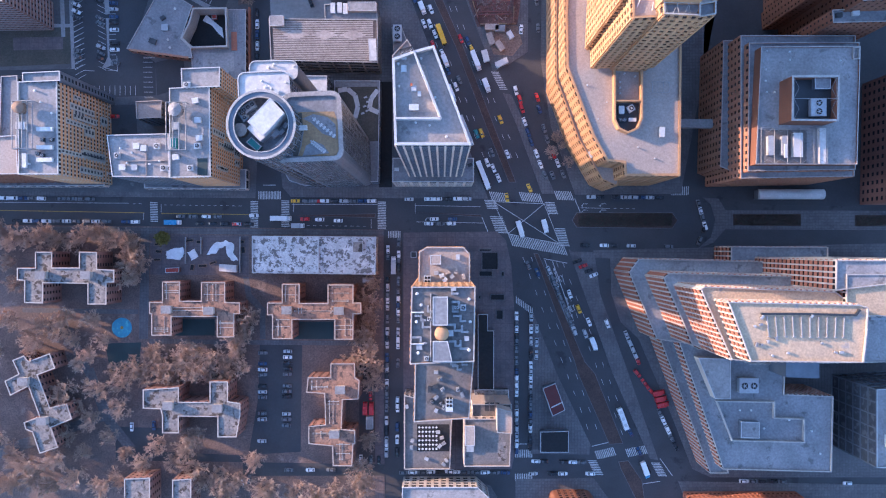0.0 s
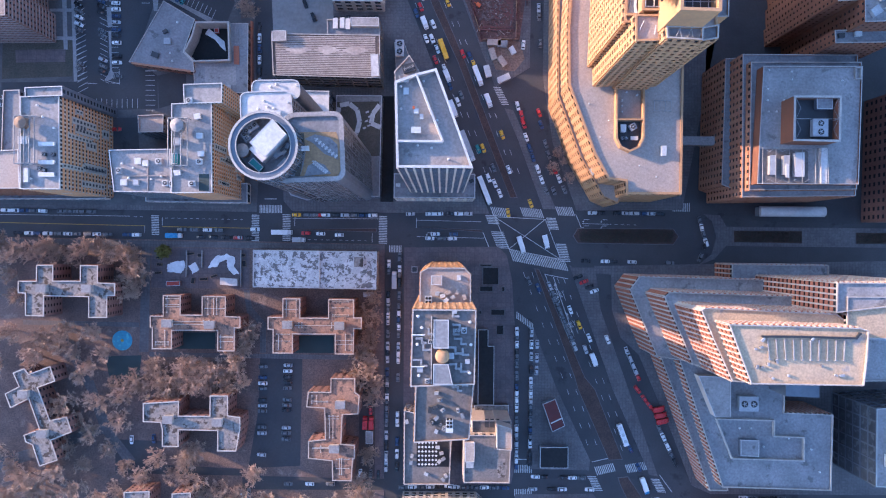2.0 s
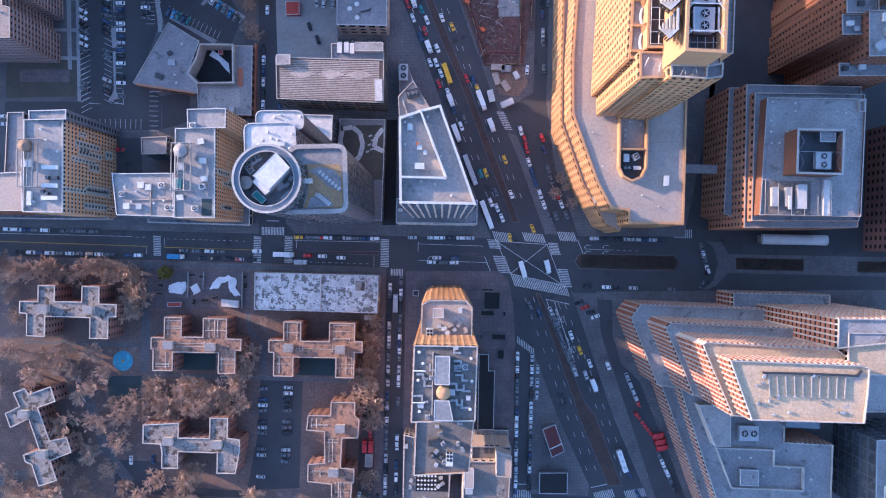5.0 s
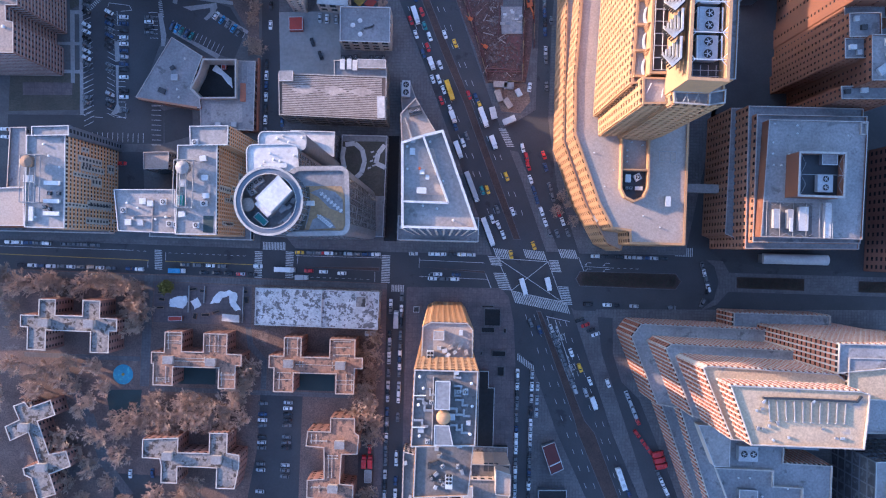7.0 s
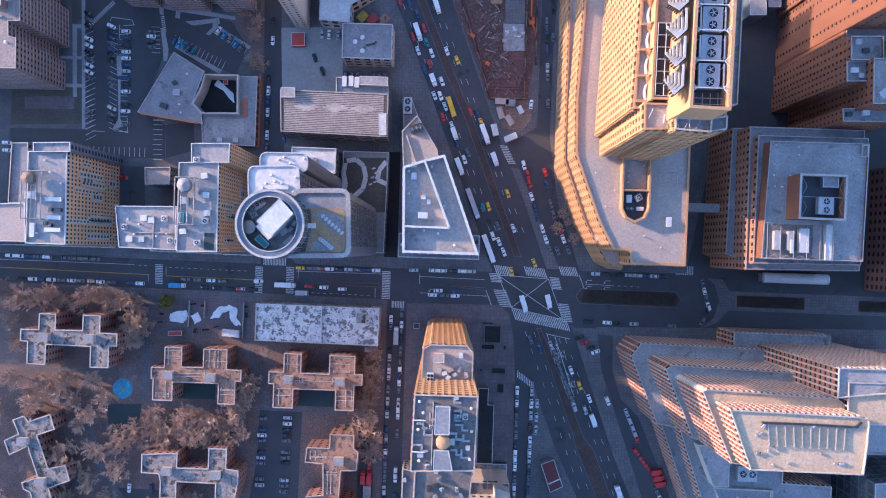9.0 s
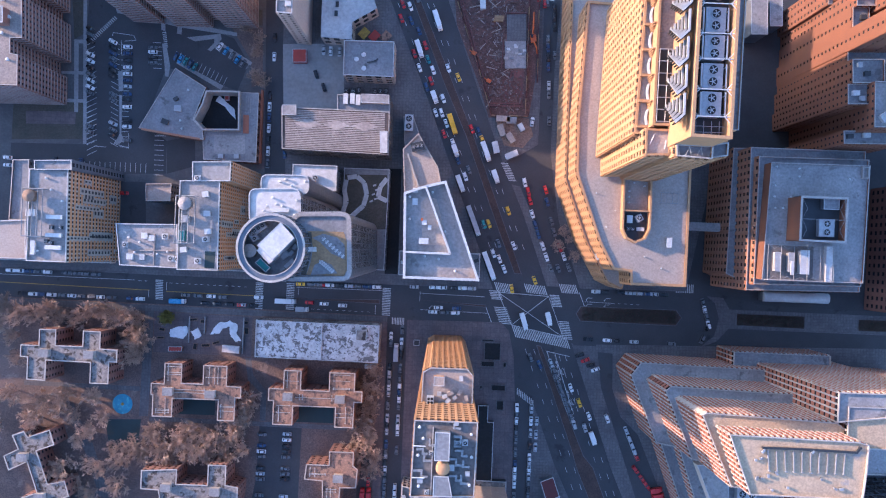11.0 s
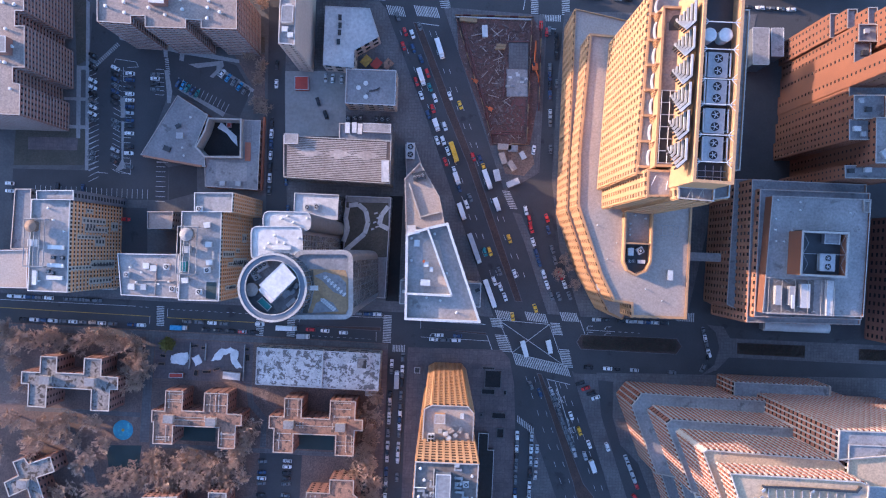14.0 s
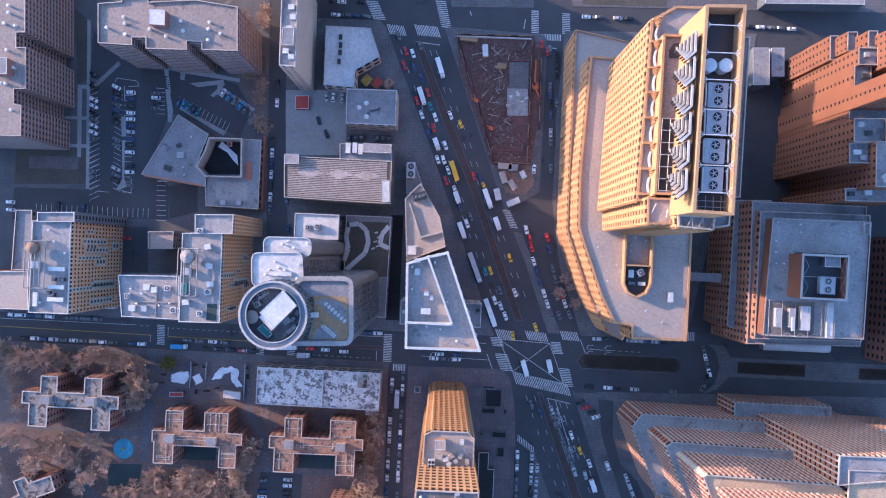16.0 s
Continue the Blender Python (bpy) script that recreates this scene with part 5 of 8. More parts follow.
plant([(-104.9, 145.2), (-102.9, 152.8), (-105.3, 133.3), (-101.3, 130.5), (-115.2, 188.0), (-103.4, 191.5), (-110.9, 158.4), (-104.6, 185.5)], 0.6)
HEDGE = material("dark evergreen hedge leaves", (0.045, 0.042, 0.03), 0.8, 0.4, 1.0, 6.0, bump=0.0, tint=(0.075, 0.058, 0.042))
hedge_random = random.Random(21)


def hedge(x0, x1, y0, y1, n):
    """A low uneven planting of small leaves over a rectangle."""
    bm = bmesh.new()
    for i in range(n):
        c = Vector((hedge_random.uniform(x0, x1), hedge_random.uniform(y0, y1), 0))
        c.z = 0.3 + hedge_random.random() * max(0.25, 1.0 + 0.9 * noise.noise(c * 0.45))
        a, b = (Vector((hedge_random.uniform(-1, 1), hedge_random.uniform(-1, 1), hedge_random.uniform(-0.6, 0.6))) * r for r in (0.4, 0.3))
        bm.faces.new([bm.verts.new(c + a), bm.verts.new(c + b), bm.verts.new(c - a), bm.verts.new(c - b)])
    tagged(part("hedge", bm, HEDGE), "low dark evergreen planting in a median bed", "hedge", "", "stuff")


hedge(72.0, 122.0, 10.8, 17.6, 3000)
hedge(155.0, 190.0, 11.4, 17.0, 1800)
hedge(219.6, 245.0, 11.0, 16.4, 1200)


def shrub_tree(at):
    rnd = random.Random(2)
    t = thing("evergreen_tree", "broad yellow-green leafy tree beside the street", "tree", at=(*at, 0))
    bm = bmesh.new()
    rod(bm, (at[0], at[1], 0), (at[0], at[1], 4), 0.25, 7)
    part("trunk", bm, BARK, t)
    bm = bmesh.new()
    for i in range(2600):
        v = Vector((rnd.gauss(0, 1), rnd.gauss(0, 1), rnd.gauss(0, 1))).normalized() * (rnd.random() ** 0.4)
        c = Vector((at[0], at[1], 5.5)) + Vector((v.x * 5.2, v.y * 4.4, v.z * 3.2)) * (0.75 + 0.4 * noise.noise(v * 2.2))
        a, b = Vector((rnd.uniform(-1, 1), rnd.uniform(-1, 1), rnd.uniform(-1, 1))) * 0.45, Vector((rnd.uniform(-1, 1), rnd.uniform(-1, 1), rnd.uniform(-1, 1))) * 0.35
        bm.faces.new([bm.verts.new(c + a), bm.verts.new(c + b), bm.verts.new(c - a), bm.verts.new(c - b)])
    part("crown", bm, LEAF, t, "uneven yellow-green foliage")


shrub_tree((-146.1, 4.3))

# ---- rooftop and site equipment ----
def hvac(at, z, sx, sy, sz, turn=0, fans=0, mat=UNIT_GREY, label="grey sheet-metal air unit standing on a roof"):
    """A plant unit on skids; fans in a row along its longer side."""
    t = thing("rooftop_unit", label, "air unit", "rooftop units", at=(*at, z))
    c, s = math.cos(radians(turn)), math.sin(radians(turn))
    def put_at(u, v):
        return (at[0] + u * c - v * s, at[1] + u * s + v * c)
    bm = bmesh.new()
    box(bm, *at, z + 0.25, sx, sy, sz - 0.25, turn)
    part("casing", bm, mat, t)
    bm = bmesh.new()
    for v in (-0.4, 0.4):
        box(bm, *put_at(0, v * sy), z, sx * 0.96, 0.25, 0.25, turn)
    part("skid", bm, DARK_METAL, t)
    bm = bmesh.new()
    box(bm, *at, z + sz, sx * 1.04, sy * 1.04, 0.08, turn)
    part("lid", bm, mat, t)
    for i in range(fans):
        k = (i + 0.5) / fans - 0.5
        p = put_at(0, k * sy) if sy > sx else put_at(k * sx, 0)
        r = min(sx, sy, max(sx, sy) / fans) * 0.41
        bm = bmesh.new()
        drum(bm, *p, z + sz + 0.08, z + sz + 0.5, r, 20)
        f = part("fan_shroud", bm, UNIT_GREY, t)
        bm = bmesh.new()
        drum(bm, *p, z + sz + 0.5, z + sz + 0.52, r * 0.88, 20)
        part("fan_opening", bm, BLACK, f)
        bm = bmesh.new()
        star = []
        for q in range(10):
            a, rr = q * math.tau / 10, r * (0.7 if q % 2 else 0.2)
            star += [(p[0] + math.cos(a - 0.14) * rr, p[1] + math.sin(a - 0.14) * rr), (p[0] + math.cos(a + 0.14) * rr, p[1] + math.sin(a + 0.14) * rr)]
        prism(bm, star, z + sz + 0.53, z + sz + 0.56)
        part("fan_rotor", bm, UNIT_GREY, f)
    return t


def vents(points, z, h=1.1, r=0.35):
    for x, y in points:
        t = thing("roof_vent", "small white capped vent on a roof", "vent", "roof vents", at=(x, y, z))
        bm = bmesh.new()
        drum(bm, x, y, z, z + h, r, 10)
        part("pipe", bm, UNIT_WHITE, t)
        bm = bmesh.new()
        drum(bm, x, y, z + h, z + h + 0.25, r * 1.6, 10, r * 0.9)
        part("cap", bm, UNIT_WHITE, t)


def tank(at, z, r, h, mat, label):
    t = thing("water_tank", label, "water tank", at=(*at, z))
    for k in range(4):
        a = radians(45 + 90 * k)
        bm = bmesh.new()
        rod(bm, (at[0] + math.cos(a) * r * 0.75, at[1] + math.sin(a) * r * 0.75, z), (at[0] + math.cos(a) * r * 0.75, at[1] + math.sin(a) * r * 0.75, z + 2), 0.12, 6)
        part("leg", bm, DARK_METAL, t)
    bm = bmesh.new()
    drum(bm, *at, z + 2, z + 2 + h, r, 28)
    part("barrel", bm, mat, t)
    for k in range(4):
        bm = bmesh.new()
        drum(bm, *at, z + 2.3 + k * h / 4, z + 2.4 + k * h / 4, r + 0.05, 28)
        part("hoop", bm, DARK_METAL, t)
    bm = bmesh.new()
    drum(bm, *at, z + 2 + h, z + 2 + h + r * 0.45, r * 1.05, 28, 0.15)
    part("cone_roof", bm, mat, t)


def steel_frame(poly, z0, z1, n, label, brace=True, mat=STEEL, k=1.0):
    """An open steel frame round a four-cornered area, n bays long."""
    t = thing("steel_frame", label, "steel frame", at=(*mid(poly)[:2], z0))
    a, b, c, d = poly
    for i in range(n + 1):
        p, q = lerp(a, b, i / n), lerp(d, c, i / n)
        for s in (p, q):
            bm = bmesh.new()
            rod(bm, (*s, z0), (*s, z1), 0.1 * k, 4)
            part("post", bm, mat, t)
        bm = bmesh.new()
        rod(bm, (*p, z1), (*q, z1), 0.11 * k, 4)
        part("beam", bm, mat, t)
        if brace and i < n:
            p2, q2 = lerp(a, b, (i + 1) / n), lerp(d, c, (i + 1) / n)
            m1, m2 = lerp(p, p2, 0.5), lerp(q, q2, 0.5)
            for s, e in ((p, lerp(m1, m2, 0.12)), (p2, lerp(m1, m2, 0.12)), (q, lerp(m2, m1, 0.12)), (q2, lerp(m2, m1, 0.12))):
                bm = bmesh.new()
                rod(bm, (*s, z1), (*e, z1), 0.08 * k, 4)
                part("brace", bm, mat, t)
    for s, e in ((a, b), (d, c)):
        bm = bmesh.new()
        rod(bm, (*s, z1), (*e, z1), 0.12 * k, 4)
        part("edge_beam", bm, mat, t)
    return t


def duct(points, z, r=0.55, mat=STEEL):
    t = thing("air_duct", "bent galvanised air duct on a roof", "duct", "roof ducts", at=(*points[0], z))
    for p, q in zip(points, points[1:]):
        bm = bmesh.new()
        bar(bm, p, q, r * 2, z + 0.3, z + 0.3 + r * 1.8)
        part("run", bm, mat, t)
    for p in points:
        bm = bmesh.new()
        drum(bm, *p, z, z + 0.32 + r * 2.0, r * 1.15, 10)
        part("elbow", bm, mat, t)


def cabin(name, label, poly, z0, z1, wall, roof, category="shed"):
    t = thing(name, label, category, at=(*mid(poly)[:2], z0))
    bm = bmesh.new()
    prism(bm, poly, z0, z1 - 0.25)
    part("wall", bm, wall, t)
    bm = bmesh.new()
    prism(bm, inset(ccw(poly), 0.1), z1 - 0.25, z1 - 0.1)
    part("roof", bm, roof, t)
    bm = bmesh.new()
    ring(bm, inset(ccw(poly), -0.1), 0.3, z1 - 0.25, z1)
    part("edge", bm, COPING_WHITE, t)
    return t


def mat_sheet(name, label, poly, z, mat, owner=None, h=0.05):
    bm = bmesh.new()
    prism(bm, poly, z, z + h)
    ob = part(name, bm, mat, owner)
    return ob if owner else tagged(ob, label, name.replace("_", " "))


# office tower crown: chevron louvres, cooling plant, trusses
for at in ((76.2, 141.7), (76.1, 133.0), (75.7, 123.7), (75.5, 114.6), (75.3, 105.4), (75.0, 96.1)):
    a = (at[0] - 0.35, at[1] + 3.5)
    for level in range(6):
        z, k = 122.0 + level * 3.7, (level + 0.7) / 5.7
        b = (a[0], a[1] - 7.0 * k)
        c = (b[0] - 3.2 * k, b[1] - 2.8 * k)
        # solid black block under each blade paints the shade of the gap
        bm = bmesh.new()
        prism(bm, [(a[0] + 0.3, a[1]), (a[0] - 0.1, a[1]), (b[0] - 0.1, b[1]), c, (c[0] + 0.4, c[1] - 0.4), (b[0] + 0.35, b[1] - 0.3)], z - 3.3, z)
        gap_block = part("louvre_recess", bm, BLACK, offices, "black block painting the dark gap under a louvre")
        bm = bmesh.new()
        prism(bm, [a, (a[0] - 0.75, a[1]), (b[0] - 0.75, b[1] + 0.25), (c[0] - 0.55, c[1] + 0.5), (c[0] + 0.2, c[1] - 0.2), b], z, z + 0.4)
        part("louvre", bm, COPING_WHITE, gap_block, "white bent louvre blade")
for at in ((84.4, 124.7), (84.3, 115.5), (84.1, 106.1), (83.9, 96.7)):
    hvac(at, 135.0, 6.4, 8.0, 3.4, -1, 2, UNIT_GREY, "large twin-fan cooling tower inside a roof crown")
for at in ((81.0, 134.3), (86.3, 134.5)):
    bm = bmesh.new()
    drum(bm, *at, 135, 139.5, 2.2, 28)
    t = thing("roof_tank", "white round steel tank inside a roof crown", "tank", "crown tanks", at=(*at, 135))
    part("shell", bm, UNIT_WHITE, t)
    bm = bmesh.new()
    drum(bm, *at, 139.5, 139.7, 2.3, 28, 1.9)
    part("lid", bm, UNIT_WHITE, t)
crown_ties = ((77.9, 147.0), (77.7, 137.9), (77.5, 129.0), (77.3, 119.2), (77.1, 110.9), (76.9, 100.9), (76.7, 92.0))
truss = thing("crown_truss", "white steel ties bracing an open roof crown", "steel frame", at=(84, 118, 135))
for x, y in crown_ties:
    w = 12.6
    bm = bmesh.new()
    rod(bm, (x, y, 141.6), (x + w, y, 141.6), 0.17, 5)
    part("tie", bm, UNIT_WHITE, truss)
    for u, v in ((0, 1), (0, -1), (w, 1), (w, -1)):
        bm = bmesh.new()
        rod(bm, (x + u, y + 2.1 * v, 141.6), (x + abs(u - 2.0), y, 141.6), 0.14, 5)
        part("knee_brace", bm, UNIT_WHITE, truss)
    bm = bmesh.new()
    rod(bm, (x + 0.9, y, 135.0), (x + 0.9, y, 141.6), 0.15, 5)
    part("post", bm, UNIT_GREY, truss)
for k in range(4):
    bm = bmesh.new()
    rod(bm, (79.6 + 2.6 * k, 91.4, 137.0), (79.6 + 2.6 * k, 86.4, 137.0), 0.12, 4)
    part("catwalk_beam", bm, UNIT_GREY, truss)
for k in range(2):
    bm = bmesh.new()
    rod(bm, (78.0, 87.6 + 2.0 * k, 137.2), (89.0, 87.6 + 2.0 * k, 137.2), 0.12, 4)
    part("catwalk_beam", bm, UNIT_GREY, truss)
for y in (124.7, 115.5, 106.1, 96.7):
    for x in (80.2, 88.4):
        t = thing("pipe_header", "white water pipe beside a cooling tower", "pipe", "crown pipes", at=(x, y, 135))
        bm = bmesh.new()
        rod(bm, (x, y - 3.9, 138.8), (x, y + 3.9, 138.8), 0.28, 8)
        part("run", bm, UNIT_WHITE, t)
        for v in (-3.0, 3.0):
            bm = bmesh.new()
            rod(bm, (x, y + v, 135.0), (x, y + v, 138.7), 0.2, 6)
            part("riser", bm, UNIT_WHITE, t)
# roof wells and deck behind the louvres; flat dark sheets paint the wells' depth
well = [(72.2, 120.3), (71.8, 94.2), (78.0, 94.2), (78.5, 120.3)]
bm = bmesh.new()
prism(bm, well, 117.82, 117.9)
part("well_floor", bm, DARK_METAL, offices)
steel_frame(well, 117.9, 119.2, 6, "pale steel grid over a dark sheet painting a roof well", False, UNIT_GREY, 1.6)
bm = bmesh.new()
rod(bm, (75.2, 120.3, 119.2), (74.8, 94.2, 119.2), 0.15, 4)
tagged(part("grid_rail", bm, UNIT_GREY), "grey steel rail along a roof well", "rail")
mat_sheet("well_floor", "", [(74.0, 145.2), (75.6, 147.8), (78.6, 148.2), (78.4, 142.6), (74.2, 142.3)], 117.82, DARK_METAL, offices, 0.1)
for y in (137.0, 131.6, 126.4):
    bm = bmesh.new()
    bar(bm, (72.2, y), (79.0, y), 0.12, 117.8, 117.9)
    part("deck_joint", bm, ROOF_GREY, offices)
# west bays: dividers with stepped caps, curved white window heads between them
bay_y = (158.0, 149.8, 140.2, 131.0, 121.7, 112.3, 102.8, 93.4)
for i, y in enumerate(bay_y):
    x0 = 66.4 + 2.6 * (y - 93.4) / 64.6
    bm = bmesh.new()
    bar(bm, (x0, y), (71.2, y), 0.9, 111.3, 113.4)
    divider = part("bay_divider", bm, STONE_TAN, offices)
    for k in range(4):
        bm = bmesh.new()
        bar(bm, (69.9 + 0.25 * k, y - 0.9 - 0.62 * k), (71.3, y - 0.9 - 0.62 * k), 0.34, 112.0, 118.4 - 1.1 * k)
        part("stepped_cap", bm, STONE_TAN, divider)
    if i + 1 == len(bay_y):
        break
    y2 = bay_y[i + 1]
    bm = bmesh.new()
    span = y - y2 - 3.6
    line = [(70.0 - 0.55 * math.sin(math.pi * k / 10) + 0.012 * (y - 93), y - 3.2 - span * k / 10) for k in range(11)]
    prism(bm, line + [(p[0] + 0.5, p[1]) for p in line[::-1]], 111.4, 113.8)
    part("window_head", bm, COPING_WHITE, offices, "white curved window head")
    bm = bmesh.new()
    rod(bm, (x0 + 0.9, y - 1.2, 111.8), (x0 + 1.7, y - 4.2, 111.8), 0.12, 4)
    rod(bm, (x0 + 1.7, y - 4.2, 111.8), (x0 + 0.9, y - 7.0, 111.8), 0.12, 4)
    part("window_rail", bm, STEEL, offices)
for a, b in (((70.0, 86.0), (71.6, 89.6)), ((75.4, 84.6), (75.9, 87.8))):
    bm = bmesh.new()
    rod(bm, (*a, 118.2), (*b, 118.2), 0.16, 4)
    part("roof_davit", bm, UNIT_WHITE, offices)
for k in range(6):
    bm = bmesh.new()
    rod(bm, (78.6 + 2.0 * k, 81.4, 125.3), (78.6 + 2.0 * k + (1.6 if k % 2 else -0.6), 84.8, 125.3), 0.1, 4)
    part("terrace_brace", bm, STEEL, offices)
# podium roof yard
yard = [(78.3, 81.9), (91.5, 82.0), (91.5, 58.3), (89.4, 53.7), (84.8, 51.6), (80.4, 53.7), (78.4, 57.8)]
bm = bmesh.new()
ring(bm, yard, 0.8, 48.0, 52.0)
part("yard_wall", bm, STONE_TAN, offices)
bm = bmesh.new()
bar(bm, (78.4, 66.5), (91.5, 66.5), 0.7, 48, 51.8)
part("yard_wall", bm, STONE_TAN, offices)
mat_sheet("yard_floor", "", [(79.3, 66.0), (90.6, 66.0), (90.6, 58.6), (88.8, 54.6), (84.8, 52.8), (81.0, 54.6), (79.3, 58.2)], 48.01, DARK_METAL, offices, 0.06)
hvac((82.2, 62.6), 48.2, 2.4, 3.4, 2.2, 0, 0, UNIT_WHITE)
hvac((86.6, 63.3), 48.2, 3.0, 3.0, 2.0, 30, 1, UNIT_GREY)
hvac((87.4, 58.2), 48.2, 3.2, 1.6, 1.6, 0, 0, UNIT_WHITE)
hvac((82.8, 58.2), 48.2, 3.6, 1.8, 1.4, 0, 2, DARK_METAL)
vents([(81.7, 75.5), (81.7, 72.9), (81.7, 70.3), (83.8, 79.4), (88.7, 78.1)], 48.1, 1.6, 0.3)
steel_frame([(96.2, 75.3), (103.9, 75.3), (103.9, 70.6), (96.2, 70.6)], 48.1, 50.5, 3, "steel pipe frame standing on a roof", False)
hvac((100.9, 52.5), 48.1, 2.2, 4.4, 2.0, 0, 0, UNIT_WHITE)
vents([(66.7, 74.2), (71.9, 81.9), (75.8, 66.4), (71.9, 58.7), (90.0, 45.7), (97.8, 40.6)], 48.1, 0.7, 0.25)
hvac((59.2, 108.2), 29.1, 1.6, 3.0, 1.2, 0, 0, UNIT_WHITE)
hvac((72.6, 44.9), 29.1, 1.8, 3.2, 1.2, 25, 0, UNIT_WHITE)
bm = bmesh.new()
prism(bm, [(119.5, 64.0), (136.0, 64.0), (136.0, 59.7), (119.5, 59.7)], 16, 20)
part("sky_bridge", bm, ROOF_PALE, offices, "pale enclosed footbridge to the next block")

# stepped block: open roof box with cooling unit, plant yard, vaulted canopy
bm = bmesh.new()
prism(bm, [(156.1, 75.6), (175.9, 75.6), (176.0, 56.1), (156.1, 56.1)], 52.02, 59.0)
part("plant_floor", bm, DARK_METAL, stepped)
bm = bmesh.new()
ring(bm, [(153.6, 74.9), (174.1, 74.9), (173.6, 55.1), (153.3, 55.4)], 0.7, 52, 64)
part("plant_screen", bm, BRICK_ORANGE, stepped)
bm = bmesh.new()
ring(bm, [(153.2, 75.1), (174.2, 75.1), (173.8, 54.8), (153.0, 55.1)], 0.9, 64, 64.25)
part("plant_screen_coping", bm, COPING, stepped)
steel_frame([(154.3, 74.1), (154.3, 55.8), (173.2, 55.9), (173.1, 74.1)], 59.0, 63.6, 2, "steel bracing across an open roof box", True)
hvac((166.1, 61.4), 59.0, 6.5, 7.5, 3.0, 0, 2, UNIT_GREY, "large twin-fan cooling unit inside a roof box")
cabin("stair_head", "grey roof stair head inside a plant box", [(164.5, 74.6), (171.3, 74.6), (171.3, 69.7), (164.6, 69.7)], 59.0, 62, PANEL_GREY, ROOF_GREY)
steel_frame([(143.7, 53.5), (173.4, 53.5), (173.5, 37.3), (143.7, 37.3)], 52.0, 55.5, 5, "open steel plant yard trusses on a roof", True)
mat_sheet("plant_yard_floor", "", [(144.2, 53.2), (166.0, 53.2), (166.0, 37.9), (144.2, 37.9)], 52.01, ROOF_WORN, stepped, 0.05)
for at in ((148.7, 45.7), (154.9, 45.7)):
    hvac(at, 52.0, 2.6, 8.5, 2.6, 0, 0, UNIT_GREY)
hvac((160.7, 45.9), 52.0, 4.0, 10.5, 3.0, 0, 0, UNIT_WHITE, "long white air unit in a roof yard")
hvac((154.9, 43.1), 54.6, 1.2, 6.0, 0.9, 0, 0, UNIT_WHITE)
cabin("roof_wall", "long white roof wall catching the sun", [(170.7, 53.7), (173.5, 53.7), (173.3, 37.4), (170.7, 37.4)], 52.0, 54.5, COPING_WHITE, ROOF_WHITE)
vents([(147.6, 88.9), (157.9, 88.4), (158.1, 84.8), (147.1, 80.4), (147.1, 75.3), (154.5, 75.3), (147.6, 70.2), (151.2, 70.2), (181.0, 84.5)], 52.0, 0.7, 0.3)
bm = bmesh.new()
ring(bm, [(186.5, 90.4), (189.3, 90.4), (189.3, 85.0), (186.5, 85.0)], 0.4, 52, 53.4)
part("corner_kerb", bm, COPING, stepped)
vault_a, vault_b = (165.5, 27.4), (199.7, 27.1)
t = thing("canopy", "long pale barrel-vaulted canopy in front of offices", "canopy", at=(*vault_a, 0))
bm = bmesh.new()
rows = []
for x in (vault_a[0], vault_b[0]):
    rows.append([bm.verts.new((x, vault_a[1] + 2.7 * math.cos(i * math.pi / 12), 5 + 2.4 * math.sin(i * math.pi / 12))) for i in range(13)])
for i in range(12):
    bm.faces.new((rows[0][i], rows[0][i + 1], rows[1][i + 1], rows[1][i]))
bm.faces.new(rows[0])
bm.faces.new(rows[1][::-1])
part("vault", bm, UNIT_WHITE, t)
bm = bmesh.new()
box(bm, (vault_a[0] + vault_b[0]) / 2, vault_a[1], 0.15, vault_b[0] - vault_a[0], 4.6, 4.85)
part("base", bm, PANEL_GREY, t)

# round crown of the glass tower
DC = drum_c
cabin("lift_housing", "white square lift housing inside a round crown", [(-68.8, 44.3), (-60.9, 52.6), (-56.0, 47.4), (-63.5, 39.3)], 113.2, 121.5, COPING_WHITE, ROOF_WHITE)
cabin("teal_container", "teal painted plant container", [(-71.0, 37.9), (-69.2, 39.6), (-65.5, 36.3), (-67.1, 34.6)], 113.2, 115.6, TEAL, TEAL)
bm = bmesh.new()
drum(bm, *(-73.0, 42.2), 113.2, 116.5, 2.4, 28)
t = thing("round_tank", "brown round timber tank on a deck", "tank", at=(*(-73.0, 42.2), 113.2))
part("shell", bm, WOOD, t)
bm = bmesh.new()
drum(bm, *(-73.0, 42.2), 116.5, 117.0, 2.5, 28, 0.2)
part("lid", bm, ROOF_TAN, t)
hvac((-70.3, 50.5), 113.2, 5.5, 2.8, 2.2, 35, 3, UNIT_GREY)
hvac((-60.6, 41.0), 113.2, 3.0, 2.0, 1.6, 40, 0, UNIT_GREY)
hvac((-58.8, 38.0), 113.2, 4.0, 1.4, 1.4, 45, 0, UNIT_GREY)
hvac((-62.4, 50.3), 113.2, 5.0, 2.0, 1.0, 40, 0, UNIT_WHITE)
cabin("lift_annex", "white stepped annex beside a lift housing", [(-69.8, 42.4), (-67.6, 44.6), (-63.0, 39.8), (-65.2, 37.8)], 113.2, 118.5, COPING_WHITE, ROOF_WHITE)
hvac((-72.0, 47.4), 113.2, 2.4, 3.4, 2.2, 35, 2, UNIT_GREY)
for k, at in enumerate(((-61.2, 36.0), (-58.4, 41.8), (-56.0, 39.8), (-64.6, 33.8), (-57.0, 44.2))):
    hvac(at, 113.2, 1.6 + 0.3 * (k % 3), 1.3, 1.3, 40 + 7 * k, 0, (MESH_GREY, UNIT_GREY, DARK_METAL)[k % 3])
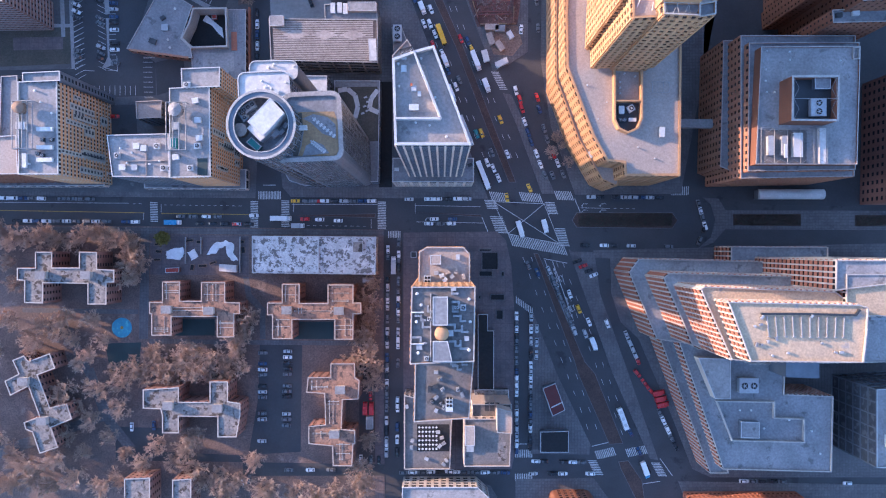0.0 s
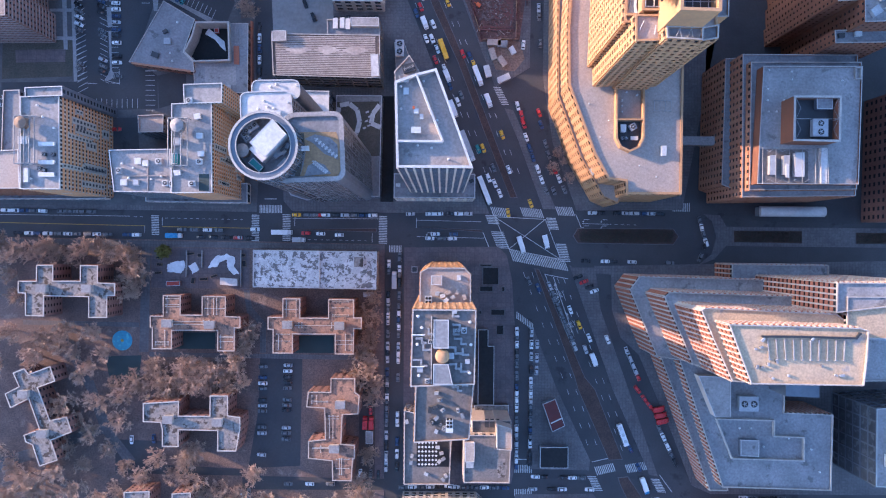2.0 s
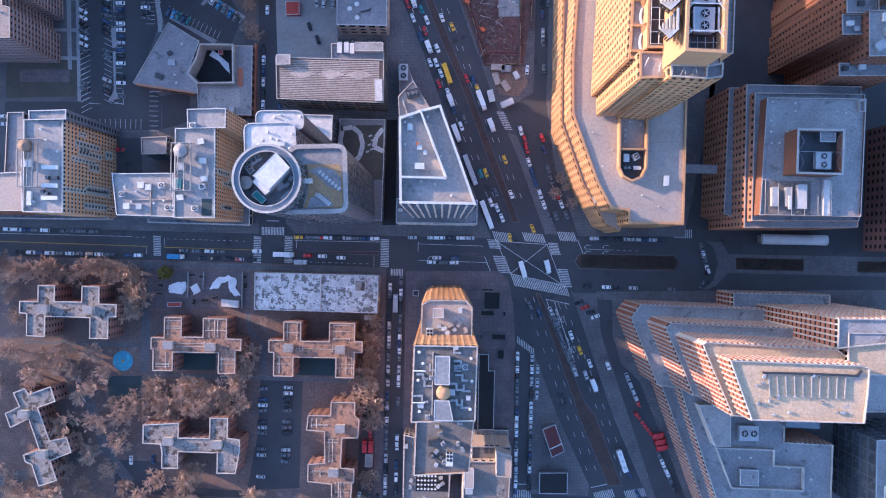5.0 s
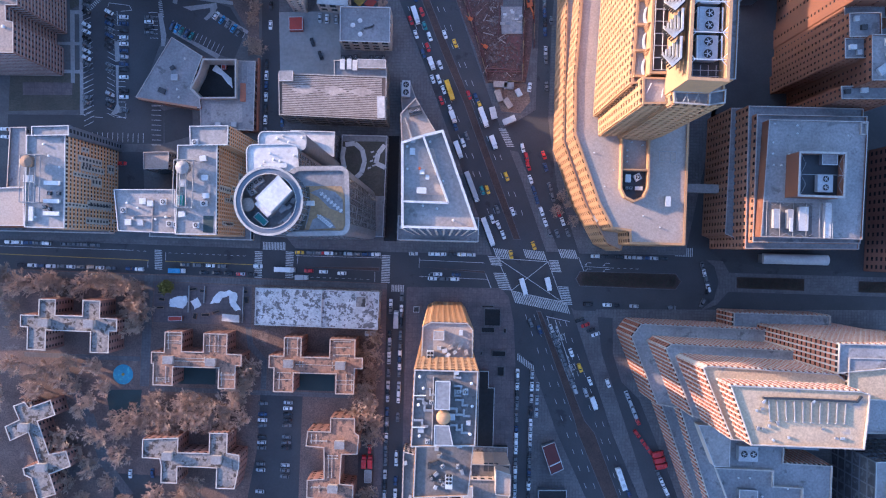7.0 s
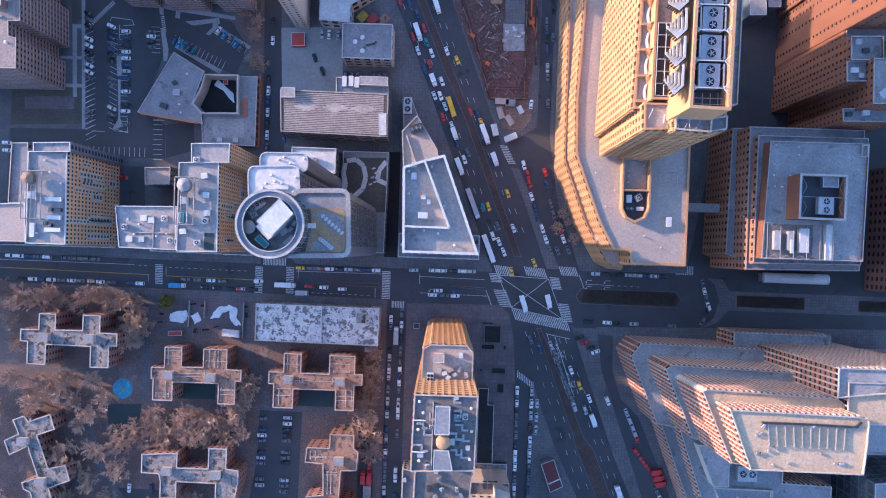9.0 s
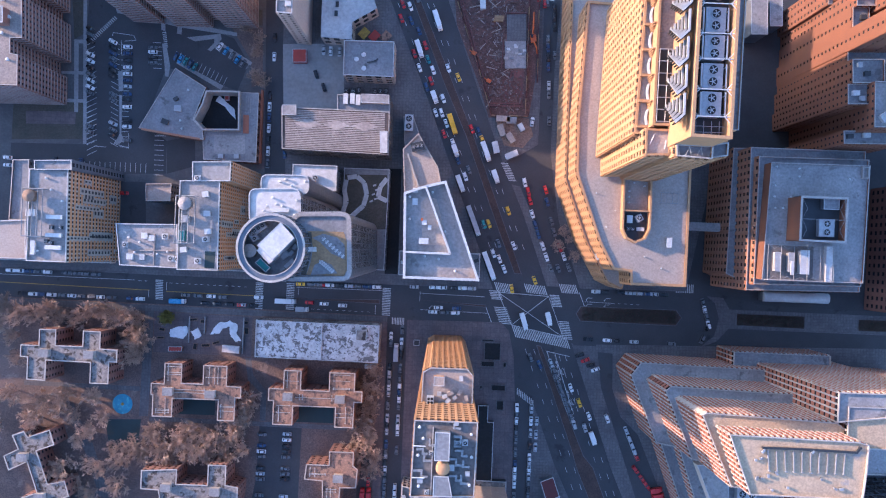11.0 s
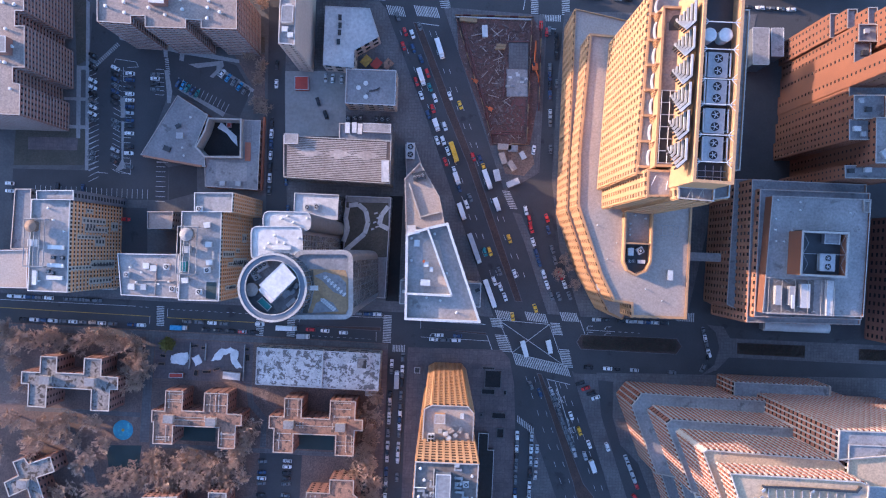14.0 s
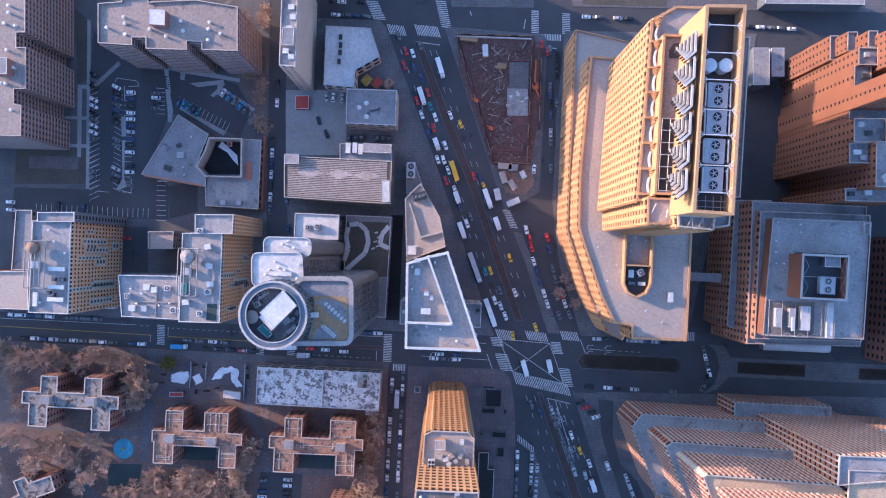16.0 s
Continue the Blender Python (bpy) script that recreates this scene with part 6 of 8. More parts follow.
duct([(-60.8, 33.2), (-57.4, 36.4), (-54.4, 41.0)], 113.2, 0.3, MESH_GREY)
deck = [(-53.9, 50.3), (-40.3, 50.5), (-39.0, 46.7), (-38.6, 36.1), (-39.6, 33.9), (-53.8, 33.8), (-52.5, 37.6), (-51.5, 44.1)]
mat_sheet("terrace_deck", "", deck, 108.0, TIMBER, glass_tower)
mat_sheet("terrace_paving", "", [(-52.1, 47.8), (-48.1, 49.5), (-42.7, 48.3), (-39.8, 45.6), (-39.6, 40.3), (-44.6, 42.2), (-49.0, 46.3)], 108.06, ROOF_GREY, glass_tower)
mat_sheet("terrace_paving", "", [(-52.1, 33.8), (-50.8, 37.7), (-47.7, 39.5), (-44.4, 38.0), (-42.1, 34.9)], 108.06, ROOF_GREY, glass_tower)
mat_sheet("planting_bed", "", [(-55.5, 49.2), (-52.4, 50.0), (-51.9, 44.0), (-53.8, 33.8), (-55.7, 33.7)], 108.06, LAWN, glass_tower)
for i in range(7):
    for a, b, turn in (((-47.6, 47.4), (-40.3, 41.3), -40), ((-48.3, 38.9), (-43.9, 35.5), -45)):
        p = lerp(a, b, i / 6)
        t = thing("lounge_seat", "grey lounge seat on a roof terrace", "seat", "terrace seats", at=(*p, 108.12))
        bm = bmesh.new()
        box(bm, *p, 108.15, 1.5, 0.7, 0.35, turn + 90)
        part("cushion", bm, UNIT_WHITE, t)
        bm = bmesh.new()
        box(bm, p[0] - 0.45, p[1] + 0.4, 108.5, 0.6, 0.7, 0.4, turn + 90)
        part("headrest", bm, UNIT_GREY, t)
bm = bmesh.new()
bar(bm, (-54.3, 43.4), (-49.5, 43.6), 1.7, 112, 113.5)
part("roof_bridge", bm, ROOF_WHITE, glass_tower, "short white bridge slab")
vents([(-67.9, 62.3), (-66.5, 60.0), (-71.1, 57.4), (-69.9, 59.2), (-59.4, 56.2), (-64.1, 59.4), (-58.8, 61.8), (-70.2, 51.6)], 105.4, 0.9, 0.35)
hvac((-65.1, 57.9), 105.4, 7.0, 1.6, 0.8, 0, 0, UNIT_WHITE)
vents([(-67.1, 69.2), (-62.6, 67.7), (-64.9, 70.2), (-57.2, 69.7)], 98.4, 0.9, 0.35)
hvac((-67.9, 78.7), 21, 2.8, 3.0, 1.8, 0, 1)
hvac((-72.7, 78.2), 21, 2.6, 2.6, 1.6, 0, 1)
# podium garden
mat_sheet("garden_lawn", "", [(-57.5, 82.5), (-33.5, 83.0), (-32.2, 54.8), (-55.1, 53.8)], 8.05, LAWN, glass_tower)
PATHS = ([(-53.9, 80.9), (-49.0, 81.7), (-45.0, 78.4), (-43.6, 72.5), (-45.1, 66.6), (-49.6, 62.3), (-54.7, 57.4)], [(-54.5, 79.7), (-55.4, 74.4), (-54.0, 68.6), (-56.0, 62.0)], [(-33.4, 81.2), (-36.7, 76.7), (-37.7, 71.6), (-32.9, 69.5)])
for k, pts in enumerate(PATHS):
    for i in range(len(pts) - 1):
        bm = bmesh.new()
        bar(bm, pts[i], pts[i + 1], 2.4, 8.06 + 0.02 * k, 8.16 + 0.004 * i + 0.02 * k)
        part("garden_path", bm, ROOF_WHITE, glass_tower)
for at in [(-39.7, 77.4), (-38.4, 75.1), (-40.1, 72.7), (-37.7, 72.2), (-38.8, 70.4), (-41.1, 69.1)]:
    bm = bmesh.new()
    box(bm, *at, 8.1, 1.8, 0.8, 0.5, 20)
    part("garden_bench", bm, COPING_WHITE, glass_tower)

# wedge tower roof
cabin("stair_head", "white roof stair head", [(-10.4, 55.1), (-8.9, 55.1), (-8.9, 53.6), (-10.4, 53.6)], 126.7, 129.2, COPING_WHITE, ROOF_WHITE)
hvac((-13.2, 65.4), 126.7, 1.8, 1.6, 1.0, 0, 0, UNIT_WHITE)
hvac((-13.2, 61.5), 126.7, 1.8, 2.2, 0.9, 0, 0, UNIT_WHITE)
hvac((-7.8, 52.7), 126.7, 1.2, 1.6, 1.4, 0, 0, UNIT_WHITE)
hvac((-9.7, 48.0), 126.7, 3.2, 2.0, 1.6, 0, 0, UNIT_WHITE)
hvac((-10.5, 55.4), 129.2, 0.7, 0.9, 0.7, 0, 0, ORANGE_PAINT, "small orange unit on a stair head")
vents([(-15.1, 63.1), (-14.9, 55.4), (-9.1, 42.8), (-4.3, 41.9), (1.5, 38.0), (-7.2, 65.0), (-2.4, 51.5)], 126.7, 0.9, 0.3)
# tan sheet paints a sunlit patch on the roof
mat_sheet("roof_walkway", "", [(-11.3, 61.2), (-8.9, 63.5), (-5.8, 62.7), (-1.2, 46.7), (-10.1, 46.7)], 126.72, ROOF_TAN, wedge)
hvac((-23.1, 110.6), 6.1, 4.2, 8.0, 3.0, 0, 2, UNIT_WHITE, "twin-fan cooling unit in a roof yard")
hvac((-17.4, 95.9), 24.0, 6.0, 4.0, 2.0, 15, 3, DARK_METAL)
hvac((-20.2, 69.1), 24.0, 4.4, 4.4, 0.8, 0, 0, UNIT_WHITE)
bm = bmesh.new()
bar(bm, (-22.3, 92.3), (-15.7, 74.9), 0.7, 24, 25.4)
bar(bm, (-15.7, 75.8), (-6.6, 78.4), 0.7, 24, 25.4)
part("dividing_parapet", bm, COPING, wedge)
for i in range(9):
    p = lerp((-22.5, 38.3), (13.9, 37.7), i / 8)
    hvac((p[0], p[1] + (i % 3) * 1.4), 23.0, 2.2, 1.6, 0.9, (i * 37) % 90, 0, (UNIT_WHITE, UNIT_GREY, DARK_METAL)[i % 3], "outdoor furniture block on a low terrace")

# flats: roof plant
steel_frame([(-194.3, 65.8), (-185.1, 65.8), (-185.2, 44.3), (-194.3, 44.3)], 50.5, 54.0, 4, "steel dunnage frame with a tank on a roof", False, MESH_GREY, 2.4)
tank((-190.5, 62.6), 50.5, 2.6, 3.5, WOOD, "brown timber water tank with a cone roof")
hvac((-191.1, 55.0), 50.5, 4.2, 3.2, 2.4, 0, 0, UNIT_WHITE)
for at in [(-180.7, 53.4), (-180.7, 45.1), (-180.7, 39.5)]:
    hvac(at, 50.5, 7.0, 1.8, 1.8, 0, 0, UNIT_WHITE, "long white air unit on a roof")
hvac((-190.0, 39.2), 50.5, 1.9, 6.2, 1.6, 0, 0, UNIT_WHITE)
for at in [(-182.0, 48.7), (-177.9, 48.7), (-184.0, 42.3), (-182.0, 41.5)]:
    hvac(at, 50.5, 1.8, 1.6, 1.4, 0, 1, DARK_METAL, "dark condenser unit on a roof")
vents([(-185.5, 71.1), (-183.0, 65.9), (-177.8, 60.8), (-188.2, 37.7)], 50.5)
steel_frame([(-124.9, 65.3), (-116.0, 65.3), (-116.0, 43.8), (-124.9, 43.8)], 50.0, 53.5, 3, "steel dunnage frame with plant on a roof", False, MESH_GREY, 2.4)
tank((-120.3, 61.8), 50.0, 2.9, 3.5, ROOF_PALE, "grey water tank with a cone roof")
cabin("teal_container", "teal painted plant container on a roof", [(-123.3, 49.4), (-121.0, 49.4), (-121.0, 44.8), (-123.3, 44.8)], 50.0, 52.6, TEAL, TEAL)
hvac((-121.1, 54.9), 50.0, 3.6, 3.2, 2.0, 0, 0, UNIT_GREY)
for k, at in enumerate([(-111.3, 57.7), (-111.4, 45.9), (-112.4, 66.5), (-114.7, 35.9), (-121.4, 40.8), (-116.2, 73.7), (-110.6, 49.5)]):
    hvac(at, 50.0, 2.8, 2.4, 1.8, (k * 5) % 12, k % 2, UNIT_WHITE, "pale boxy air unit on a roof")
for k, at in enumerate([(-141.4, 46.5), (-131.8, 46.5), (-142.2, 36.6), (-128.7, 36.4), (-138.0, 45.5), (-150.2, 42.1), (-147.9, 36.6), (-125.5, 36.1)]):
    hvac(at, 45.5, 2.8 - 0.2 * (k % 3), 2.6, 1.6, 0, k % 2, (UNIT_WHITE, UNIT_WHITE, UNIT_GREY)[k % 3], "pale boxy air unit on a roof")
mat_sheet("roof_carpet", "", [(-112.0, 40.4), (-107.3, 40.4), (-107.4, 32.7), (-112.0, 32.7)], 50.02, COURT, flats_mid)
bm = bmesh.new()
bar(bm, (-137.1, 47.4), (-137.2, 33.1), 0.4, 45.5, 46.2)
bar(bm, (-147.6, 39.6), (-128.5, 39.9), 0.4, 45.5, 46.2)
part("roof_curb", bm, ROOF_TAN, flats_mid)
vents([(-148.9, 45.5), (-145.8, 38.7), (-135.4, 38.2), (-130.7, 39.5), (-143.7, 43.4), (-115.1, 52.5), (-114.6, 38.2), (-109.9, 48.6)], 45.6)

# garage roof: ribs and lozenges
ra, rb, rc, rd = [(-85.6, 112.8), (-32.9, 112.5), (-32.6, 92.7), (-84.7, 93.5)]
for i in range(22):
    p, q = lerp(ra, rd, (i + 0.5) / 22), lerp(rb, rc, (i + 0.5) / 22)
    bm = bmesh.new()
    bar(bm, lerp(p, q, 0.02), lerp(p, q, 0.97), 0.52, 21.5, 21.75)
    part("roof_rib", bm, RIB_PALE, garage)
for k in range(3):
    c = lerp(lerp(ra, rb, 0.24 + k * 0.27), lerp(rd, rc, 0.24 + k * 0.27), 0.36)
    bm = bmesh.new()
    prism(bm, [(c[0] - 6.5, c[1]), (c[0], c[1] - 2.6), (c[0] + 6.5, c[1]), (c[0], c[1] + 2.6)], 21.5, 21.8)
    part("roof_lozenge", bm, RIB_PALE, garage, "pale lozenge on the roof")
cabin("stair_head", "pale roof stair head on a garage", [(-85.5, 114.2), (-78.7, 114.5), (-78.5, 109.7), (-85.3, 109.4)], 20.4, 24, BEIGE_WALL, ROOF_PALE)
cabin("stair_head", "pale long roof hut on a garage", [(-46.6, 121.2), (-32.8, 121.2), (-32.6, 117.0), (-46.4, 117.0)], 20.4, 24, BEIGE_WALL, ROOF_PALE)
cabin("stair_head", "narrow white roof hut on a garage", [(-36.6, 103.1), (-32.9, 103.3), (-32.5, 92.6), (-36.1, 92.4)], 21.5, 23, COPING_WHITE, ROOF_WHITE)
for at in [(-54.4, 118.9), (-51.0, 119.1), (-48.2, 118.6)]:
    hvac(at, 20.5, 2.2, 5.0, 1.6, 0, 0, UNIT_WHITE)
for at in [(-57.2, 127.3), (-53.6, 127.4), (-50.6, 127.9), (-42.1, 127.6), (-39.1, 127.8), (-36.1, 127.9)]:
    hvac(at, 0.17, 2.2, 3.2, 2.0, 0, 1, DARK_METAL, "dark condenser in a yard")
vents([(-47.1, 143.2), (-46.8, 136.3), (-50.7, 140.8)], 14.2, 0.8, 0.8)
duct([(-44.9, 139.3), (-41.2, 140.3), (-40.1, 141.2)], 14.2, 0.3, DARK_METAL)
for at in [(-62.2, 177.4), (-62.0, 173.3), (-62.1, 169.5), (-62.5, 164.8)]:
    hvac(at, 11.2, 1.6, 2.6, 1.0, 0, 0, DARK_METAL)
for at in [(-79.7, 179.1), (-78.7, 174.5), (-80.1, 169.2), (-80.4, 165.2), (-78.7, 156.1), (-81.4, 158.6)]:
    hvac(at, 47.4, 2.6, 2.2, 1.6, 0, 0, UNIT_WHITE)
cabin("stair_head", "pale stair head on a tower", [(-82.5, 168.6), (-77.3, 168.8), (-77.5, 161.0), (-82.7, 160.8)], 47.4, 51.5, BEIGE_WALL, ROOF_GREY)
cabin("red_shed", "small red corrugated shed in a yard", [(-86.1, 148.0), (-79.0, 148.3), (-78.7, 141.4), (-85.8, 141.1)], 0.17, 3.4, RED_METAL, RED_METAL)
for tone, at in ((YELLOW_PAINT, (-48.9, 158.0)), (RED_METAL, (-43.4, 156.7)), (ROOF_RUST, (-37.4, 156.7))):
    t = thing("awning", "coloured canvas awning beside a low building", "awning", "coloured awnings", at=(*at, 0))
    bm = bmesh.new()
    box(bm, *at, 2.6, 4.4, 5.4, 0.25, -40)
    part("canvas", bm, tone, t)
    for u in (-1.6, 1.6):
        bm = bmesh.new()
        rod(bm, (at[0] + u, at[1], 0.1), (at[0] + u, at[1], 2.6), 0.06, 5)
        part("post", bm, STEEL, t)

# brick slabs and school: roof pieces
vents([(-159.7, 172.8), (-159.0, 169.9), (-167.4, 167.6), (-158.5, 164.8), (-147.2, 167.7), (-139.3, 164.6), (-132.7, 172.3), (-131.4, 167.6), (-119.1, 172.1), (-119.5, 168.9), (-113.8, 167.0), (-119.5, 163.8)], 42, 1.4, 0.55)
cabin("stair_head", "brick lift housing with a white roof", [(-145.9, 175.6), (-138.6, 175.6), (-138.5, 168.6), (-145.6, 168.8)], 42, 47.5, BRICK_RED, ROOF_WHITE)
vents([(-214.2, 176.0), (-214.0, 172.6), (-215.9, 167.4), (-210.5, 166.6), (-214.0, 154.9), (-210.7, 146.8), (-213.8, 139.2), (-215.9, 139.4), (-210.6, 126.8)], 42, 1.4, 0.55)
cabin("stair_head", "brick lift housing on a slab block", [(-217.4, 150.4), (-211.1, 150.2), (-210.8, 142.8), (-217.1, 142.6)], 42, 47.5, BRICK_RED, ROOF_GREY)
hvac((-143.3, 113.3), 7.6, 3.4, 3.0, 1.6, 0, 0, UNIT_GREY)
hvac((-149.8, 106.3), 7.6, 3.6, 2.6, 1.2, -20, 0, DARK_METAL)
vents([(-141.9, 107.2), (-140.9, 103.1), (-138.3, 123.2)], 7.6, 0.9, 0.4)
mat_sheet("court_floor", "dark school courtyard floor", [(-137.8, 109.7), (-133.6, 118.2), (-132.0, 124.9), (-114.9, 125.4), (-114.3, 105.6), (-132.9, 105.0)], 0.2, BLACK)
mat_sheet("plastic_sheeting", "crumpled white sheeting in a courtyard", [(-124.7, 122.7), (-120.7, 119.2), (-116.4, 115.7), (-115.6, 110.3), (-118.7, 113.2), (-121.5, 116.8), (-126.7, 119.6)], 0.26, SNOW, h=0.3)
cabin("red_play_hut", "small red play hut in a courtyard", [(-121.3, 122.3), (-119.0, 122.3), (-118.9, 120.0), (-121.3, 119.9)], 0.25, 2.2, RED_METAL, RED_METAL)
bm = bmesh.new()
bar(bm, (-162.1, 102.1), (-131.5, 98.0), 1.0, 7.6, 8.3)
part("red_fascia", bm, STONE_RUST, school)
mat_sheet("red_roof_strip", "", [(-109.6, 111.6), (-106.8, 111.6), (-106.6, 102.0), (-109.4, 102.0)], 6.62, PANEL_RED, school, 0.4)
mat_sheet("roof_patch", "", [(-124.6, 100.6), (-108.4, 101.0), (-108.2, 91.2), (-124.4, 90.8)], 6.62, ROOF_PALE, school, 0.03)
bm = bmesh.new()
bar(bm, (-101.6, 126.0), (-101.4, 87.4), 0.8, 0.15, 3.0)
part("brick_side_wall", bm, PANEL_RED, school)
for k in range(3):
    bm = bmesh.new()
    bar(bm, (-108.6 + k * 1.2, 121.4), (-108.5 + k * 1.2, 112.6), 0.3, 6.6, 6.85)
    part("roof_rib", bm, ROOF_PALE, school)
for at in ((-120.4, 89.6), (-112.2, 89.8)):
    hvac(at, 6.6, 2.6, 2.2, 1.4, 0, 0, UNIT_GREY)
hvac((-144.6, 118.4), 7.6, 2.4, 1.8, 1.2, 28, 0, DARK_METAL)

# long tower block roof
z = 127.5
cabin("penthouse", "long low roof penthouse with white parapet", [(-3.1, -17.2), (1.9, -17.2), (1.9, -26.8), (-3.1, -26.8)], z, 131, PANEL_GREY, ROOF_GREY)
cabin("penthouse", "low roof penthouse beside a tan dome", [(-3.1, -32.5), (1.9, -32.5), (3.4, -39.3), (-3.1, -39.3)], z, 130, PANEL_GREY, ROOF_GREY)
bm = bmesh.new()
dome = (-0.1, -29.9)
for k in range(5):
    a0, a1 = k * math.pi / 10, (k + 1) * math.pi / 10
    drum(bm, *dome, z + 2 + 1.2 * math.sin(a0), z + 2 + 1.2 * math.sin(a1), 2.45 * math.cos(a0), 28, max(0.05, 2.45 * math.cos(a1)))
drum(bm, *dome, z, z + 2, 2.45, 28)
t = thing("domed_tank", "tan domed tank on a tower roof", "tank", at=(*dome, z))
part("shell", bm, STONE_TAN, t)
hvac((-5.6, -13.4), 100, 2.6, 4.6, 2.6, 0, 0, UNIT_WHITE, "white six-fan chiller on a roof")
for at in ((2.7, -59.3),):
    hvac(at, 106, 2.6, 4.6, 2.4, 0, 0, UNIT_WHITE, "white six-fan chiller on a roof")
for base_at, zz in (((-5.6, -13.3), 102.7), ((2.7, -58.0), 108.5)):
    for i in range(6):
        bm = bmesh.new()
        drum(bm, base_at[0] - 0.6 + 1.2 * (i % 2), base_at[1] - 1.4 + 1.4 * (i // 2), zz, zz + 0.25, 0.5, 14)
        t = thing("fan_hood", "dark round fan hood on a chiller", "fan", "chiller fans", at=(*base_at, zz))
        part("hood", bm, BLACK, t)
duct_random = random.Random(4)
for k, (x, y) in enumerate([(3.4, -16.2), (5.8, -19.1), (3.8, -22.4), (6.4, -23.9), (4.4, -26.9), (6.9, -29.4), (4.6, -32.7), (6.4, -35.2), (-7.2, -23.9), (-6.7, -27.8), (-7.4, -31.3), (-4.9, -22.4), (3.4, -42.4), (5.8, -44.9), (7.7, -42.4)]):
    a = duct_random.choice((0, 1))
    w = duct_random.uniform(1.6, 2.8)
    pts = [(x - w, y), (x, y), (x, y - w * 0.8), (x + w * 0.7, y - w * 0.8)] if a else [(x, y + w), (x, y), (x + w, y)]
    duct(pts, z if k < 12 else 106.0, 0.35)
for k, (x, y) in enumerate([(4.0, -14.6), (5.0, -21.0), (2.9, -29.8), (-4.3, -24.9), (-7.8, -34.6), (7.3, -21.0), (8.5, -31.7), (-5.3, -38.5)]):
    hvac((x, y), z, duct_random.uniform(1.0, 2.0), duct_random.uniform(1.0, 2.2), 1.2, 0, k % 2, UNIT_GREY)
vents([(-8.6, -16.2), (-7.2, -20.1), (-8.8, -25.9), (-8.2, -36.6), (9.3, -18.1), (9.7, -25.9), (9.3, -35.6), (-0.8, -37.5)], z)
bm = bmesh.new()
bar(bm, (-3.9, -16.2), (-3.9, -39.5), 0.35, z, z + 0.9)
part("roof_upstand", bm, COPING, long_block)
for y in (-22.6, -33.5):
    bm = bmesh.new()
    rod(bm, (-10.7, y, z + 1.6), (-6.3, y, z + 1.6), 0.22, 6)
    part("davit_arm", bm, UNIT_WHITE, long_block)
cabin("roof_hut", "tan roof hut on a lower tower roof", [(-4.4, -3.3), (-0.5, -3.3), (-0.5, -6.7), (-4.4, -6.7)], 100, 103.5, STONE_TAN, ROOF_TAN)
for k, (x, y) in enumerate([(-2.2, -10.2), (-0.1, -11.1), (2.1, -9.8), (3.8, -11.5), (1.2, -12.8), (5.6, -9.4), (-1.6, -4.6), (6.0, -4.0), (8.2, -11.5)]):
    hvac((x, y), 100.0, 1.6 + 0.3 * (k % 3), 1.4, 1.3, 13 * k, 0, (UNIT_GREY, UNIT_WHITE, ROOF_TAN)[k % 3], "roof plant unit amid pipework")
for k, (x, y) in enumerate([(-2.2, -47.2), (-0.9, -49.8), (-2.6, -52.5), (0.2, -53.6), (-2.2, -56.7), (-0.5, -58.9), (-2.2, -61.6), (0.6, -60.3), (-4.7, -53.6), (5.9, -53.6), (7.6, -55.7), (-3.7, -58.2)]):
    hvac((x, y), 106.0, 1.5 + 0.4 * (k % 3), 1.2, 1.3, 11 * k, k % 2, (UNIT_GREY, MESH_GREY, DARK_METAL)[k % 3], "roof plant unit amid pipework")
# low terrace with tables
mat_sheet("terrace_floor", "", [(-12.8, -90.8), (3.7, -90.8), (3.7, -104.6), (-12.8, -104.6)], 14.03, BLACK, long_block)
TABLE = None
for i in range(6):
    for j in range(6):
        p = (-11.6, -92.2)
        m = pose(p[0] + i * 1.75, p[1] - j * 2.2, 14.08)
        if TABLE is None:
            TABLE = thing("terrace_table", "small white table on a dark terrace floor", "table", "terrace tables")
            bm = bmesh.new()
            box(bm, 0, 0, 0.7, 0.95, 0.95, 0.06, 45)
            part("tabletop", bm, UNIT_WHITE, TABLE)
            bm = bmesh.new()
            rod(bm, (0, 0, 0), (0, 0, 0.7), 0.06, 6)
            part("pedestal", bm, DARK_METAL, TABLE)
            TABLE.matrix_basis = m
        else:
            copy_thing(TABLE, m)
for k, (x, y) in enumerate([(-2.1, -94.5), (-0.1, -97.4), (0.8, -100.3), (-1.2, -101.7), (-15.1, -98.8), (-15.6, -102.3), (-17.9, -81.5), (2.2, -108.9), (0.8, -110.9), (-7.9, -108.1)]):
    hvac((x, y), 14.1, 2.0, 1.5, 1.2, 17 * k, 0, (UNIT_GREY, ROOF_PALE, MESH_GREY)[k % 3], "boxy equipment on a low terrace")
hvac((13.7, -97.9), 29, 3.5, 4.0, 1.4, 0, 0, UNIT_GREY)
cabin("roof_hut", "tan roof hut on a corner building", [(11.4, -87.2), (15.8, -87.2), (15.8, -96.5), (11.4, -96.5)], 29, 32, BEIGE_WALL, ROOF_TAN)
mat_sheet("roof_patch", "", [(26.9, -96.0), (31.1, -95.7), (31.9, -98.8), (31.3, -105.1), (27.5, -105.1)], 29.02, ROOF_BLUE, small)
for i in range(3):
    bm = bmesh.new()
    box(bm, (22.2, -79.3)[0] + i * 2.6, (22.2, -79.3)[1], 25.0, 2.0, 4.2, 0.15)
    part("roof_louvre", bm, DARK_METAL, small)

